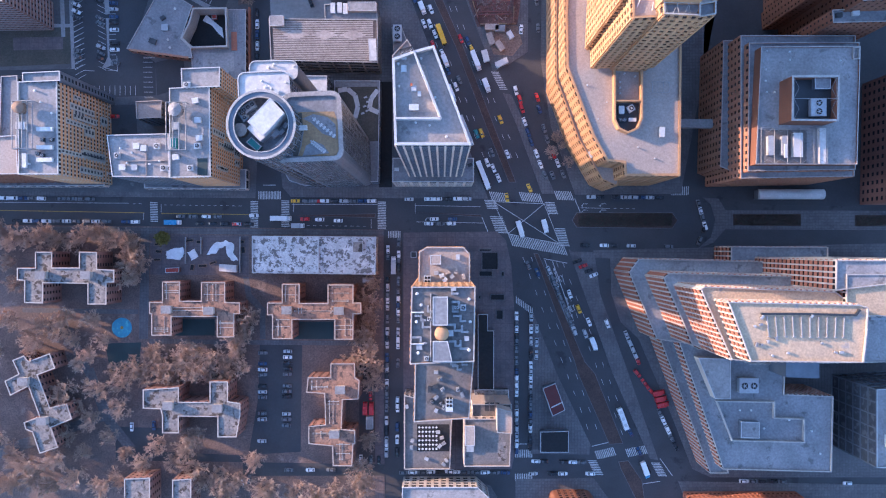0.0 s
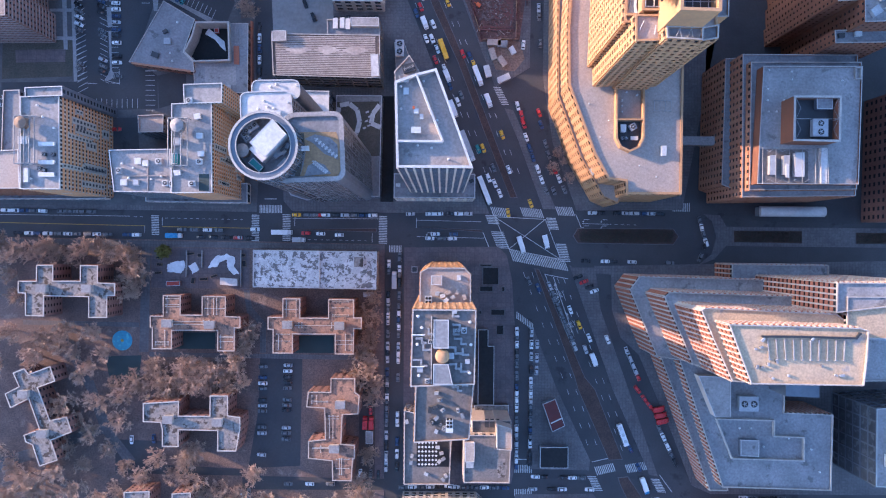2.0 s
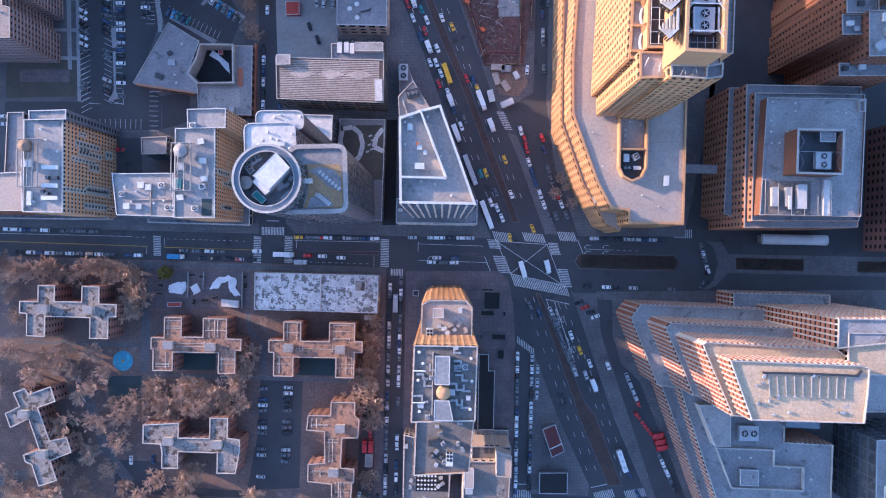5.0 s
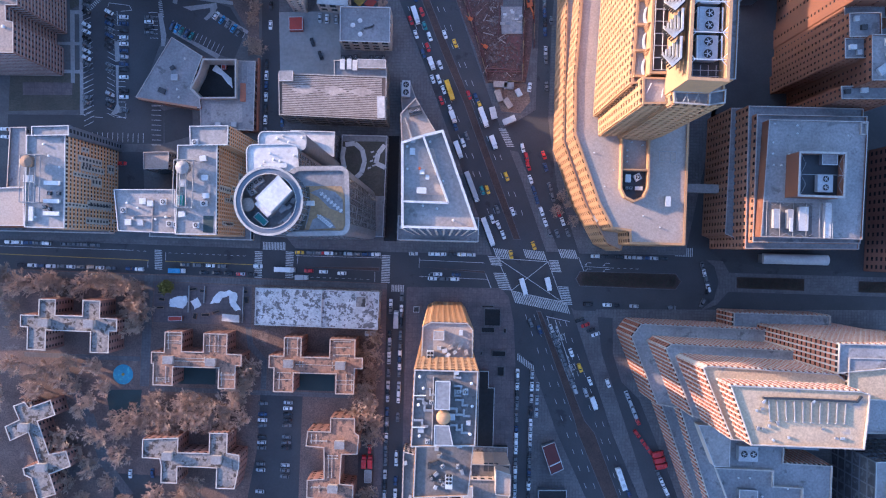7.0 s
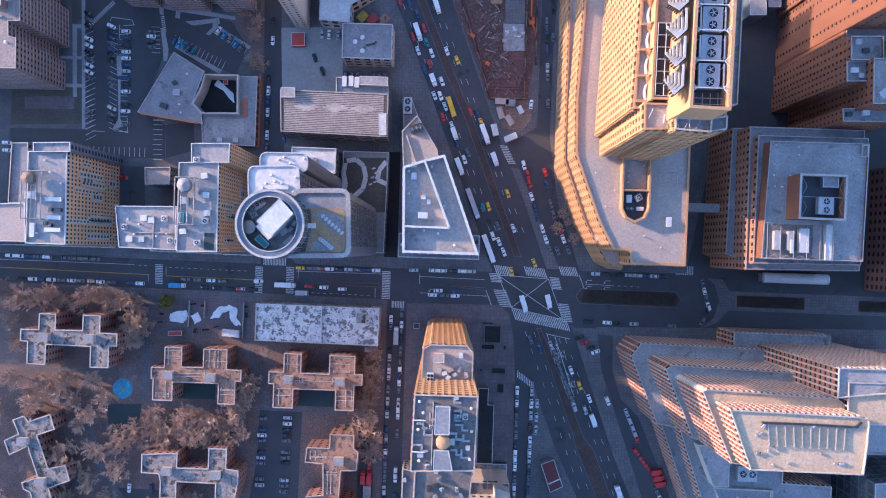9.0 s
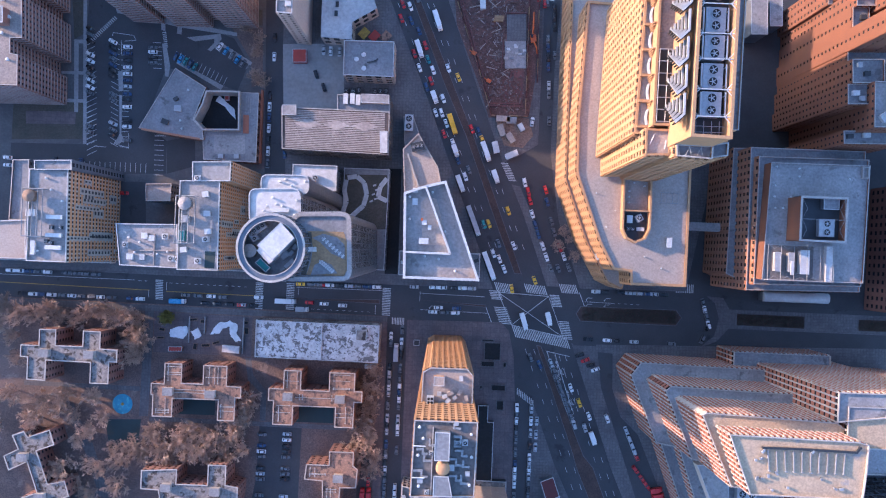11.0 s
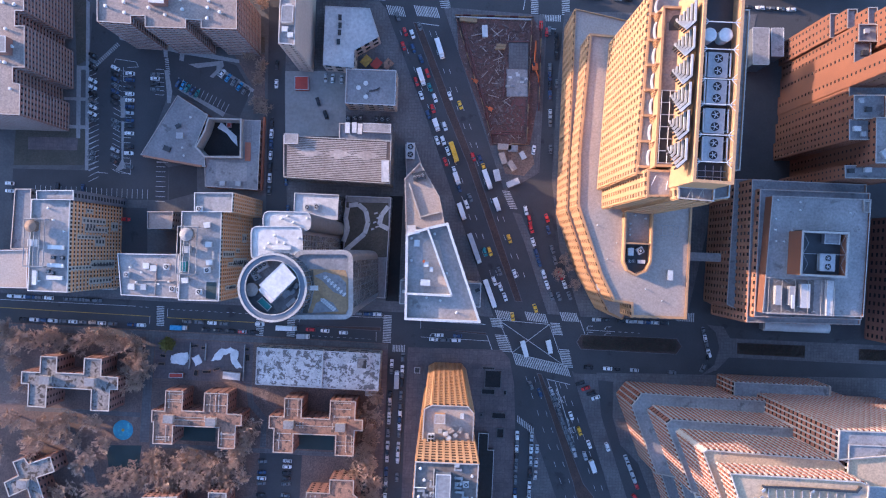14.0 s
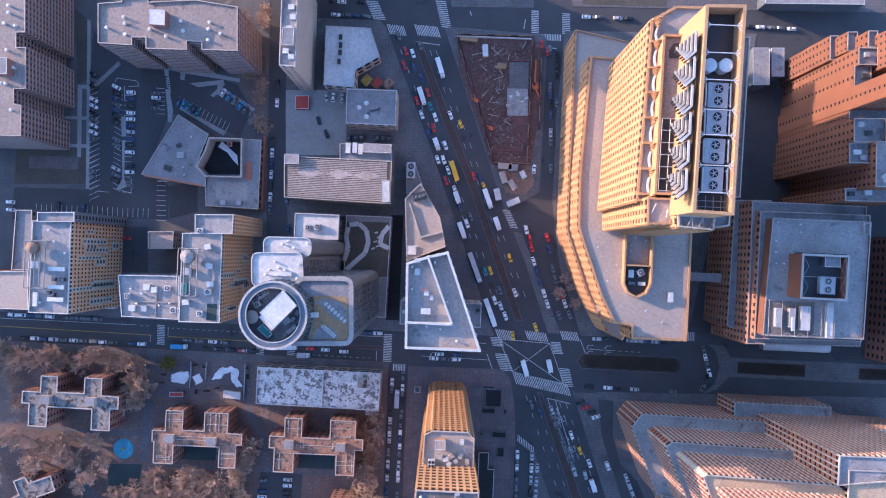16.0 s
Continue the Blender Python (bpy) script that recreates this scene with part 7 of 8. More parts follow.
# plaza planters and dark pavilion
for k, poly in enumerate(([(20.9, -2.8), (29.9, -2.8), (29.9, -12.4), (20.9, -12.4)], [(19.4, -1.0), (26.3, -1.0), (26.3, -2.8), (19.4, -2.8)], [(19.4, -12.7), (26.9, -12.7), (26.9, -16.0), (19.4, -16.0)], [(25.4, -25.0), (33.2, -25.0), (33.2, -28.6), (25.4, -28.6)], [(28.4, -33.4), (32.6, -33.4), (32.6, -38.8), (28.4, -38.8)], [(31.1, -13.0), (33.2, -13.0), (33.2, -16.0), (31.1, -16.0)], [(19.1, -25.6), (20.9, -25.6), (20.9, -28.0), (19.1, -28.0)])):
    t = thing("planter", "square sunken planter with a pale stone rim", "planter", "plaza planters", at=mid(poly))
    bm = bmesh.new()
    ring(bm, poly, 0.5, 0.1, 0.75)
    part("rim", bm, CONCRETE, t)
    bm = bmesh.new()
    prism(bm, inset(ccw(poly), 0.45), 0.1, 0.3)
    part("soil", bm, BLACK, t)
cabin("pavilion", "long dark flat-roofed pavilion on the plaza", [(18.9, -35.7), (24.0, -35.7), (24.0, -44.3), (27.2, -44.3), (27.2, -75.2), (18.9, -75.2)], 0.15, 4.0, DARK_METAL, BLACK, "pavilion")
cabin("pavilion", "dark flat-roofed pavilion beside a tower", [(17.1, -75.2), (34.9, -75.2), (35.0, -81.7), (17.1, -81.7)], 0.15, 4.5, DARK_METAL, ROOF_BLUE, "pavilion")
kiosk = cabin("kiosk", "flat kiosk with a dark red roof and white edge", [(52.9, -74.4), (59.4, -71.7), (64.5, -85.7), (58.0, -88.9)], 0.15, 5.0, PANEL_GREY, MAROON, "kiosk")
bm = bmesh.new()
bar(bm, (57.1, -84.5), (63.3, -81.5), 0.6, 4.9, 5.05)
part("roof_stripe", bm, COPING_WHITE, kiosk)
cabin("station_hut", "low dark-roofed station building with pale edge", [(51.7, -97.2), (66.3, -96.9), (66.3, -107.9), (51.7, -107.9)], 0.15, 5.0, PANEL_GREY, BLACK, "station")
cabin("newsstand", "small grey newsstand on the plaza", [(-16.4, -2.8), (-13.5, -2.8), (-13.5, -5.7), (-16.4, -5.7)], 0.15, 3.0, PANEL_GREY, DARK_METAL, "kiosk")

# striped block: roof pipework
for i in range(10):
    p, q = lerp((124.2, -26.6), (153.9, -27.0), i / 9), lerp((125.0, -34.4), (153.5, -34.8), i / 9)
    bm = bmesh.new()
    bar(bm, p, q, 0.28, 102.0, 102.9)
    t = thing("roof_screen", "low grey roof screen in a row", "screen", "roof screens", at=(*p, 102))
    part("panel", bm, MESH_GREY, t)
    bm = bmesh.new()
    box(bm, *q, 102.0, 0.9, 0.4, 1.2)
    part("post", bm, STEEL, t)
duct([(122.4, -25.7), (137.5, -25.7), (158.0, -26.2), (159.5, -24.4)], 102.0, 0.4, DARK_METAL)
for k, (x, y) in enumerate([(119.6, -30.5), (121.8, -29.8), (122.4, -27.0), (122.2, -37.4), (124.6, -36.3), (127.8, -35.2), (126.3, -41.7), (150.5, -40.4), (152.7, -40.4), (145.1, -36.9), (141.4, -26.6), (120.3, -37.4), (132.2, -40.6)]):
    hvac((x, y), 102.0, 0.8 + 0.4 * (k % 3), 0.8, 1.0, 23 * k, 0, (UNIT_GREY, MESH_GREY)[k % 2], "small roof unit among pipe screens")
hvac((195.2, -29.2), 25.1, 7.0, 7.0, 33.0, 0, 1, UNIT_GREY, "tall cooling unit behind stepped roofs")
plateau = [(133.9, -75.3), (162.9, -75.9), (162.9, -83.6), (177.5, -84.2), (177.5, -96.1), (141.9, -95.2)]
bm = bmesh.new()
ring(bm, plateau, 0.6, 27.6, 29.6)
part("roof_kerb", bm, COPING, lower)
cabin("roof_hut", "low grey roof hut", [(145.6, -85.3), (154.4, -85.6), (154.4, -93.3), (145.6, -93.0)], 27.6, 31.0, PANEL_GREY, ROOF_GREY)
cabin("roof_pavilion", "pale four-sided roof pavilion", [(123.6, -53.7), (139.1, -54.3), (139.1, -73.4), (131.8, -73.4)], 27.6, 34.0, MULLION, ROOF_PALE)
hvac((149.1, -67.6), 27.6, 9.0, 7.0, 4.0, 0, 2, UNIT_GREY, "octagonal twin-fan cooling plant on a roof")
vents([(146.1, -80.3), (151.6, -80.3), (157.9, -89.2), (170.3, -85.0), (155.2, -91.9), (181.4, -90.5), (185.6, -101.6)], 27.6, 0.8, 0.35)
bm = bmesh.new()
prism(bm, [(160.8, -54.0), (176.4, -54.2), (176.4, -61.6), (160.8, -61.1)], 0, 44)
part("rear_wing", bm, PANEL_GREY, lower)
for at in [(214.1, -81.9), (218.1, -87.3), (212.8, -92.7)]:
    hvac(at, 37.0, 3.0, 6.0, 2.0, 0, 0, UNIT_WHITE)
# eastern roofs
for k, (x, y) in enumerate([(186.0, 121.2), (192.4, 121.7), (186.5, 115.4), (192.2, 115.5), (183.0, 109.0), (189.5, 110.5)]):
    hvac((x, y), 72.0, 4.0, 3.5, 2.0, 9 * k, k % 2, (UNIT_WHITE, UNIT_GREY, UNIT_GREY)[k % 3], "roof plant unit on an orange brick tower")
for k, (x, y, z) in enumerate([(173.2, 131.6, 69.0), (176.6, 128.0, 69.0), (172.8, 119.8, 67.5), (175.6, 117.6, 67.5), (176.0, 102.6, 59.0), (183.4, 103.4, 59.0), (175.6, 162.4, 67.0), (176.4, 153.6, 65.0)]):
    hvac((x, y), z, 2.0 + 0.5 * (k % 3), 2.0, 1.6, 3, 0, (UNIT_GREY, DARK_METAL, UNIT_WHITE)[k % 3], "small plant unit on a brick roof terrace")
cabin("low_annex", "low pale annex behind the offices", [(149.4, 180.1), (157.8, 180.4), (158.5, 161.6), (150.2, 161.3)], 0.15, 15, PANEL_GREY, ROOF_PALE, "annex")
cabin("low_annex", "low pale annex with roof plant", [(160.3, 181.4), (166.7, 181.7), (167.3, 167.1), (160.9, 166.8)], 0.15, 12, PANEL_GREY, ROOF_PALE, "annex")
cabin("parking_deck", "long low roofed deck along the north street", [(156.9, 209.8), (208.2, 211.4), (208.4, 206.7), (157.1, 205.1)], 0.15, 10, PANEL_GREY, ROOF_PALE, "deck")

# store roof and gardens
cabin("roof_hatch", "blue-grey roof hatch on a stained roof", [(-45.8, 2.5), (-40.6, 2.5), (-40.6, -3.0), (-45.8, -3.0)], 10.6, 12.4, PANEL_GREY, ROOF_BLUE)
bm = bmesh.new()
bar(bm, (-63.7, 4.9), (-63.7, -13.7), 0.5, 10.6, 11.6)
part("dividing_parapet", bm, COPING_WHITE, store)
cabin("shed", "flat white shed in a garden court", [(-117.2, -9.3), (-108.3, -9.9), (-108.3, -13.5), (-117.3, -12.9)], 0.17, 3.0, BEIGE_WALL, ROOF_WHITE)
cabin("shed", "dull red shed in a garden court", [(-145.8, -11.4), (-138.6, -11.1), (-138.7, -13.5), (-145.8, -13.8)], 0.17, 2.6, BRICK_RED, RED_METAL)
for k, (x, y, sx, sy, turn) in enumerate(((-150.6, 1.2, 3.4, 1.4, 4), (-150.2, -2.6, 3.0, 1.6, -6), (-150.8, -7.0, 3.6, 1.2, 2), (-133.8, 3.2, 4.0, 1.4, 8), (-128.6, 2.4, 3.0, 1.8, -4), (-126.8, -10.2, 4.4, 1.6, 3), (-132.4, -11.0, 3.2, 2.0, 80), (-121.4, -8.6, 3.6, 1.4, 20), (-106.0, 2.6, 2.6, 1.6, 0), (-105.4, -1.8, 2.2, 3.4, 4))):
    t = thing("raised_bed", "dark raised garden bed with a timber rim", "garden bed", "garden beds", at=(x, y, 0.17))
    bm = bmesh.new()
    box(bm, x, y, 0.17, sx, sy, 0.55, turn)
    part("timber_rim", bm, WOOD, t)
    bm = bmesh.new()
    box(bm, x, y, 0.72, sx - 0.4, sy - 0.4, 0.06, turn)
    part("soil", bm, BLACK, t)
for a, b in (((-135.6, 5.0), (-135.8, -9.0)), ((-127.4, 5.0), (-127.6, -4.0)), ((-106.8, 5.2), (-107.0, -14.0))):
    bm = bmesh.new()
    bar(bm, a, b, 0.5, 0.17, 1.5)
    tagged(part("garden_wall", bm, PALE_PATH), "low pale wall dividing a garden court", "wall", "garden walls")
tarp_random = random.Random(6)


def tarp(points):
    out = []
    for a, b in zip(points, points[1:] + points[:1]):
        for k in range(4):
            p = lerp(a, b, k / 4)
            out.append((p[0] + tarp_random.uniform(-0.35, 0.35), p[1] + tarp_random.uniform(-0.35, 0.35)))
    mat_sheet("plastic_sheeting", "crumpled white sheeting spread on a garden court", out, 0.17, SNOW, h=0.35)


tarp([(-146.1, -2.5), (-141.6, -1.0), (-137.1, -0.4), (-136.8, -4.6), (-139.2, -7.3), (-146.1, -6.4)])
tarp([(-124.8, -4.0), (-120.6, 2.0), (-114.6, 3.2), (-110.1, 1.4), (-111.0, -3.4), (-108.0, -7.0), (-111.0, -7.6), (-114.0, -4.6), (-114.6, 0.2), (-118.2, -1.0), (-120.0, -4.0)])
tarp([(-135.0, -3.4), (-131.1, -1.0), (-129.0, -5.5), (-132.6, -7.6)])
cabin("shed", "white shed roof beside bare trees", [(-41.7, -16.5), (-36.1, -16.5), (-36.1, -18.8), (-41.7, -18.8)], 0.17, 3.0, BEIGE_WALL, ROOF_WHITE)
cabin("shed", "grey-roofed shed beside a car park", [(-40.0, -89.7), (-36.4, -89.7), (-36.4, -96.2), (-40.0, -96.2)], 0.17, 3.2, BEIGE_WALL, ROOF_PALE)

# housing roofs: rails and pipes
rail_random = random.Random(9)
for cx, cy, w, h in ((*(-137.8, -22.5), 4, 5), (*(-116.3, -23.4), 6, 5), (*(-127.2, -31.7), 12, 1.5), (*(-143.0, -39.8), 4, 5), (*(-110.2, -41.2), 4, 4), (*(-77.2, -24.0), 4, 5), (*(-51.9, -24.0), 5, 5), (*(-65.4, -32.6), 12, 1.5), (*(-81.2, -41.2), 4, 5), (*(-50.1, -41.2), 5, 5), (*(-55.3, -84.4), 3, 7), (*(-62.5, -70.6), 5, 2.5), (*(-61.7, -95.9), 5, 2), (*(-50.5, -104.6), 4, 5)):
    for k in range(4):
        across = rail_random.random() < 0.5
        s = rail_random.uniform(-0.8, 0.8)
        a, b = ((cx - w * 0.8, cy + s * h), (cx + w * 0.8, cy + s * h)) if across else ((cx + s * w, cy - h * 0.8), (cx + s * w, cy + h * 0.8))
        t = thing("roof_pipe", "tan pipe run lying on a rusty roof", "pipe", "roof pipes", at=(*a, 14.3))
        bm = bmesh.new()
        rod(bm, (*a, 14.55), (*b, 14.55), 0.14, 5)
        part("run", bm, COPING, t)
        for p in (a, b):
            bm = bmesh.new()
            box(bm, *p, 14.3, 0.5, 0.5, 0.5)
            part("bracket", bm, COPING, t)

# ---- building site ----
sheet("dug_ground", [(22.2, 116.8), (40.0, 117.0), (42.7, 107.7), (37.4, 101.1), (27.3, 101.9)], SOIL_DRY, 0.19, "trampled tan soil beside a building site", "ground")
site = [(-2.2, 184.1), (39.0, 184.7), (42.9, 179.4), (43.0, 140.2), (39.8, 117.4), (18.7, 116.5), (12.6, 134.3), (-0.2, 165.5)]
soil = bmesh.new()
prism(soil, site, 0.0, 0.35)
tagged(part("site_ground", soil, PIT), "churned red-brown earth of a building site", "ground", "", "structure")
fence_names = ([(-2.9, 184.7), (39.0, 185.3)], [(-2.9, 184.7), (13.9, 137.4)], [(13.9, 137.4), (19.9, 117.4)], [(19.9, 117.4), (39.2, 117.7)], [(43.1, 182.4), (43.5, 135.7)], [(37.9, 183.7), (37.9, 118.8)])
for a, b in fence_names:
    t = thing("hoarding", "weathered timber hoarding round a building site", "fence", "site hoardings", at=(*a, 0))
    n = max(2, int((Vector(b) - Vector(a)).length // 4))
    for i in range(n):
        bm = bmesh.new()
        bar(bm, lerp(a, b, i / n), lerp(a, b, (i + 0.97) / n), 0.25, 0.3, 2.6)
        part("panel", bm, (ROOF_RUST, MAROON, TIMBER)[i % 3], t)
bm = bmesh.new()
bar(bm, (-3.1, 183.8), (37.6, 184.0), 0.5, 0.4, 2.0)
tagged(part("white_barrier", bm, UNIT_WHITE), "long white site barrier", "barrier")
mat_sheet("concrete_slab", "grey cast concrete slab on a building site", [(26.2, 171.4), (36.5, 171.9), (37.1, 157.8), (26.8, 157.3)], 0.35, CONCRETE, h=0.8)
mat_sheet("concrete_slab", "pale cast concrete slab on a building site", [(25.6, 157.3), (36.8, 157.7), (37.4, 143.3), (26.3, 142.8)], 0.35, ROOF_PALE, h=0.5)
heap_random = random.Random(12)


def site_spot():
    v = heap_random.random()
    return lerp(lerp((0.0, 181.0), (36.5, 181.7), heap_random.random()), lerp((17.5, 121.5), (36.8, 121.2), heap_random.random()), v)


for name, mat, count, label in (("rubble", PIT, 700, "scattered rubble and clods on red earth"), ("scrap", DEBRIS, 420, "broken concrete and scrap on red earth"), ("boards", ROOF_TAN, 70, "scattered pale boards and pipes on red earth")):
    pile = bmesh.new()
    for i in range(count):
        x, y = site_spot()
        if 25.0 < x < 38.0 and 142.0 < y < 172.5:
            continue
        s = heap_random.uniform(0.3, 1.3)
        long = heap_random.choice((1, 1, 1.4, 1.8, 3)) if name != "boards" else heap_random.uniform(3, 6)
        box(pile, x, y, 0.3, s * long, s * (0.6 if name != "boards" else 0.3), s * 0.7, heap_random.uniform(0, 180))
    tagged(part(name, pile, mat), label, "rubble", "", "stuff")
mat_sheet("trench_floor", "dark red trench floor on a building site", [(26.0, 141.6), (36.6, 142.0), (36.0, 124.4), (27.4, 124.0), (24.6, 133.0)], 0.36, PIT_WALL, h=0.06)
for a, b in (((1.4, 181.2), (18.6, 126.0)), ((0.4, 180.6), (17.6, 125.4)), ((18.6, 122.6), (36.8, 123.0)), ((19.6, 124.0), (36.4, 124.2)), ((25.0, 157.0), (24.4, 142.2)), ((25.2, 172.0), (36.8, 172.4))):
    bm = bmesh.new()
    bar(bm, a, b, 0.55, 0.3, 1.5)
    tagged(part("waler_beam", bm, PIT_WALL), "rust-red steel waler beam along a pit edge", "beam", "pit beams")
for i in range(15):
    x, y = 26.4 + heap_random.random() * 10.0, 143.6 + heap_random.random() * 12.6
    bm = bmesh.new()
    box(bm, x, y, 0.84, heap_random.uniform(0.8, 2.6), heap_random.uniform(0.6, 1.4), heap_random.uniform(0.2, 0.7), heap_random.choice((0, 0, 45)))
    tagged(part("formwork_panel", bm, (UNIT_WHITE, COPING, MESH_GREY)[i % 3]), "pale formwork panel lying on a concrete slab", "building material", "formwork panels")
for k, (x, y, sx, sy, turn, m) in enumerate(((*(13.2, 176.6), 2.8, 6.0, 5, UNIT_WHITE), (*(4.2, 182.3), 9, 2.0, -3, TIMBER), (*(22.2, 169.4), 5, 1.4, 0, TIMBER), (*(21.7, 167.9), 5, 1.2, 2, TIMBER), (*(26.2, 115.8), 7, 3, 0, ROOF_TAN), (*(30.7, 115.1), 5, 3.4, 0, ROOF_GREY), (*(30.5, 106.0), 3, 5.5, 35, ROOF_TAN), (*(25.6, 109.7), 3, 6, 20, ROOF_TAN), (*(36.0, 111.7), 2.5, 4, 30, UNIT_WHITE), (*(31.5, 97.0), 6.5, 3, 25, UNIT_WHITE), (*(22.9, 100.6), 3, 6, 15, UNIT_WHITE))):
    t = thing("site_container", "pale site container or stack of boards", "container", "site containers", at=(x, y, 0.35))
    bm = bmesh.new()
    box(bm, x, y, 0.35, sx, sy, 2.2, turn)
    part("box", bm, m, t)
    bm = bmesh.new()
    box(bm, x, y, 2.55, sx * 1.03, sy * 1.03, 0.12, turn)
    part("lid", bm, m, t)
ex = (40.5, 158.8)
t = thing("excavator", "orange tracked excavator on a building site", "excavator", at=(*ex, 0.35))
for u in (-1.2, 1.2):
    bm = bmesh.new()
    box(bm, ex[0] + u, ex[1], 0.35, 0.8, 4.4, 0.9)
    part("track", bm, DARK_METAL, t)
bm = bmesh.new()
box(bm, *ex, 1.3, 3.0, 3.6, 1.5, 10)
part("house", bm, ORANGE_PAINT, t)
bm = bmesh.new()
box(bm, ex[0] - 0.8, ex[1] + 0.9, 2.8, 1.2, 1.6, 1.1, 10)
part("cab", bm, GLASS, t)
bm = bmesh.new()
rod(bm, (ex[0] + 0.3, ex[1] - 1.5, 2.4), (ex[0] + 1.6, ex[1] - 5.5, 5.0), 0.4, 4)
part("boom", bm, ORANGE_PAINT, t)
bm = bmesh.new()
rod(bm, (ex[0] + 1.6, ex[1] - 5.5, 5.0), (ex[0] + 2.4, ex[1] - 8.0, 2.0), 0.3, 4)
part("stick", bm, ORANGE_PAINT, t)
bm = bmesh.new()
rod(bm, (ex[0] - 0.3, ex[1] + 2.0, 3.0), (ex[0] - 0.4, ex[1] + 13.0, 5.0), 0.45, 4)
tagged(part("crane_jib", bm, ORANGE_PAINT), "orange lattice crane jib lying on site", "crane")
for at in ((17.9, 135.5), (9.5, 149.9)):
    t = thing("digger", "small orange digger on red earth", "digger", at=(*at, 0.35))
    bm = bmesh.new()
    box(bm, *at, 0.4, 2.0, 3.2, 0.9, 40)
    part("tracks", bm, DARK_METAL, t)
    bm = bmesh.new()
    box(bm, *at, 1.3, 1.8, 2.4, 1.4, 60)
    part("house", bm, ORANGE_PAINT, t)
    bm = bmesh.new()
    rod(bm, (*at, 2.0), (at[0] - 2.5, at[1] + 1.2, 3.2), 0.25, 4)
    part("boom", bm, ORANGE_PAINT, t)

# ---- vehicles ----
CAR_PAINTS = {}
for tone, rgb in (("white", (0.75, 0.75, 0.74)), ("silver", (0.42, 0.43, 0.44)), ("black", (0.02, 0.02, 0.022)), ("dark blue", (0.03, 0.06, 0.13)), ("grey", (0.13, 0.135, 0.14)), ("red", (0.5, 0.03, 0.03)), ("yellow", (0.75, 0.42, 0.03)), ("blue", (0.05, 0.25, 0.45)), ("teal", (0.03, 0.2, 0.2))):
    CAR_PAINTS[tone] = material("car paint " + tone, rgb, 0.3, 0.05, 1.0, 1.0, bump=0.0, tint=rgb)
TYRE = material("black tyre rubber", (0.02, 0.02, 0.02), 0.9, 0.2, 1.0, 3.0)


def hull(bm, sections):
    """A body through cross-sections (x, half width, z0, z1), closed at both ends."""
    rows = []
    for x, w, z0, z1 in sections:
        c = min(0.12, w * 0.3)
        rows.append([bm.verts.new(p) for p in ((x, -w, z0), (x, w, z0), (x, w, z1 - c), (x, w - c, z1), (x, -w + c, z1), (x, -w, z1 - c))])
    for r, s in zip(rows, rows[1:]):
        for i in range(6):
            j = (i + 1) % 6
            bm.faces.new((r[i], r[j], s[j], s[i]))
    bm.faces.new(rows[0][::-1])
    bm.faces.new(rows[-1])


WHEEL = {}


def wheel(t, x, y, r=0.34):
    if r not in WHEEL:
        bm = bmesh.new()
        rod(bm, (0, -0.11, 0), (0, 0.11, 0), r, 12)
        me = bpy.data.meshes.new("wheel")
        bm.to_mesh(me)
        bm.free()
        me.materials.append(TYRE)
        WHEEL[r] = me
    w = new("wheel", WHEEL[r])
    w.parent = t
    w.location = (x, y, r)


def make_car(tone, long=4.8, wide=1.85, suv=False):
    t = thing("car", tone + " car standing on the asphalt", "car", "cars on the streets")
    paint, h, w = CAR_PAINTS[tone], long / 2, wide / 2
    top = 1.75 if suv else 1.45
    bm = bmesh.new()
    hull(bm, [(-h, w * 0.86, 0.4, 0.85), (-h + 0.25, w * 0.97, 0.3, 0.98), (-0.6, w, 0.28, 1.0), (h - 1.2, w, 0.28, 0.98), (h - 0.25, w * 0.95, 0.3, 0.85), (h, w * 0.8, 0.4, 0.7)])
    part("body", bm, paint, t)
    bm = bmesh.new()
    hull(bm, [(-h + (0.15 if suv else 0.55), w * 0.82, 0.9, 1.05), (-h + (0.4 if suv else 1.15), w * 0.76, 0.9, top - 0.06), (0.35, w * 0.78, 0.9, top - 0.04), (h - 1.35, w * 0.86, 0.9, 1.02)])
    cabin = part("glasshouse", bm, GLASS, t, "dark tinted windows")
    bm = bmesh.new()
    hull(bm, [(-h + (0.35 if suv else 1.1), w * 0.72, top - 0.1, top - 0.02), (-0.3, w * 0.74, top - 0.1, top), (0.45, w * 0.72, top - 0.1, top - 0.03)])
    part("roof_panel", bm, paint, t)
    for x in (-h + 0.85, h - 0.9):
        for y in (-w + 0.1, w - 0.1):
            wheel(t, x, y)
    return t


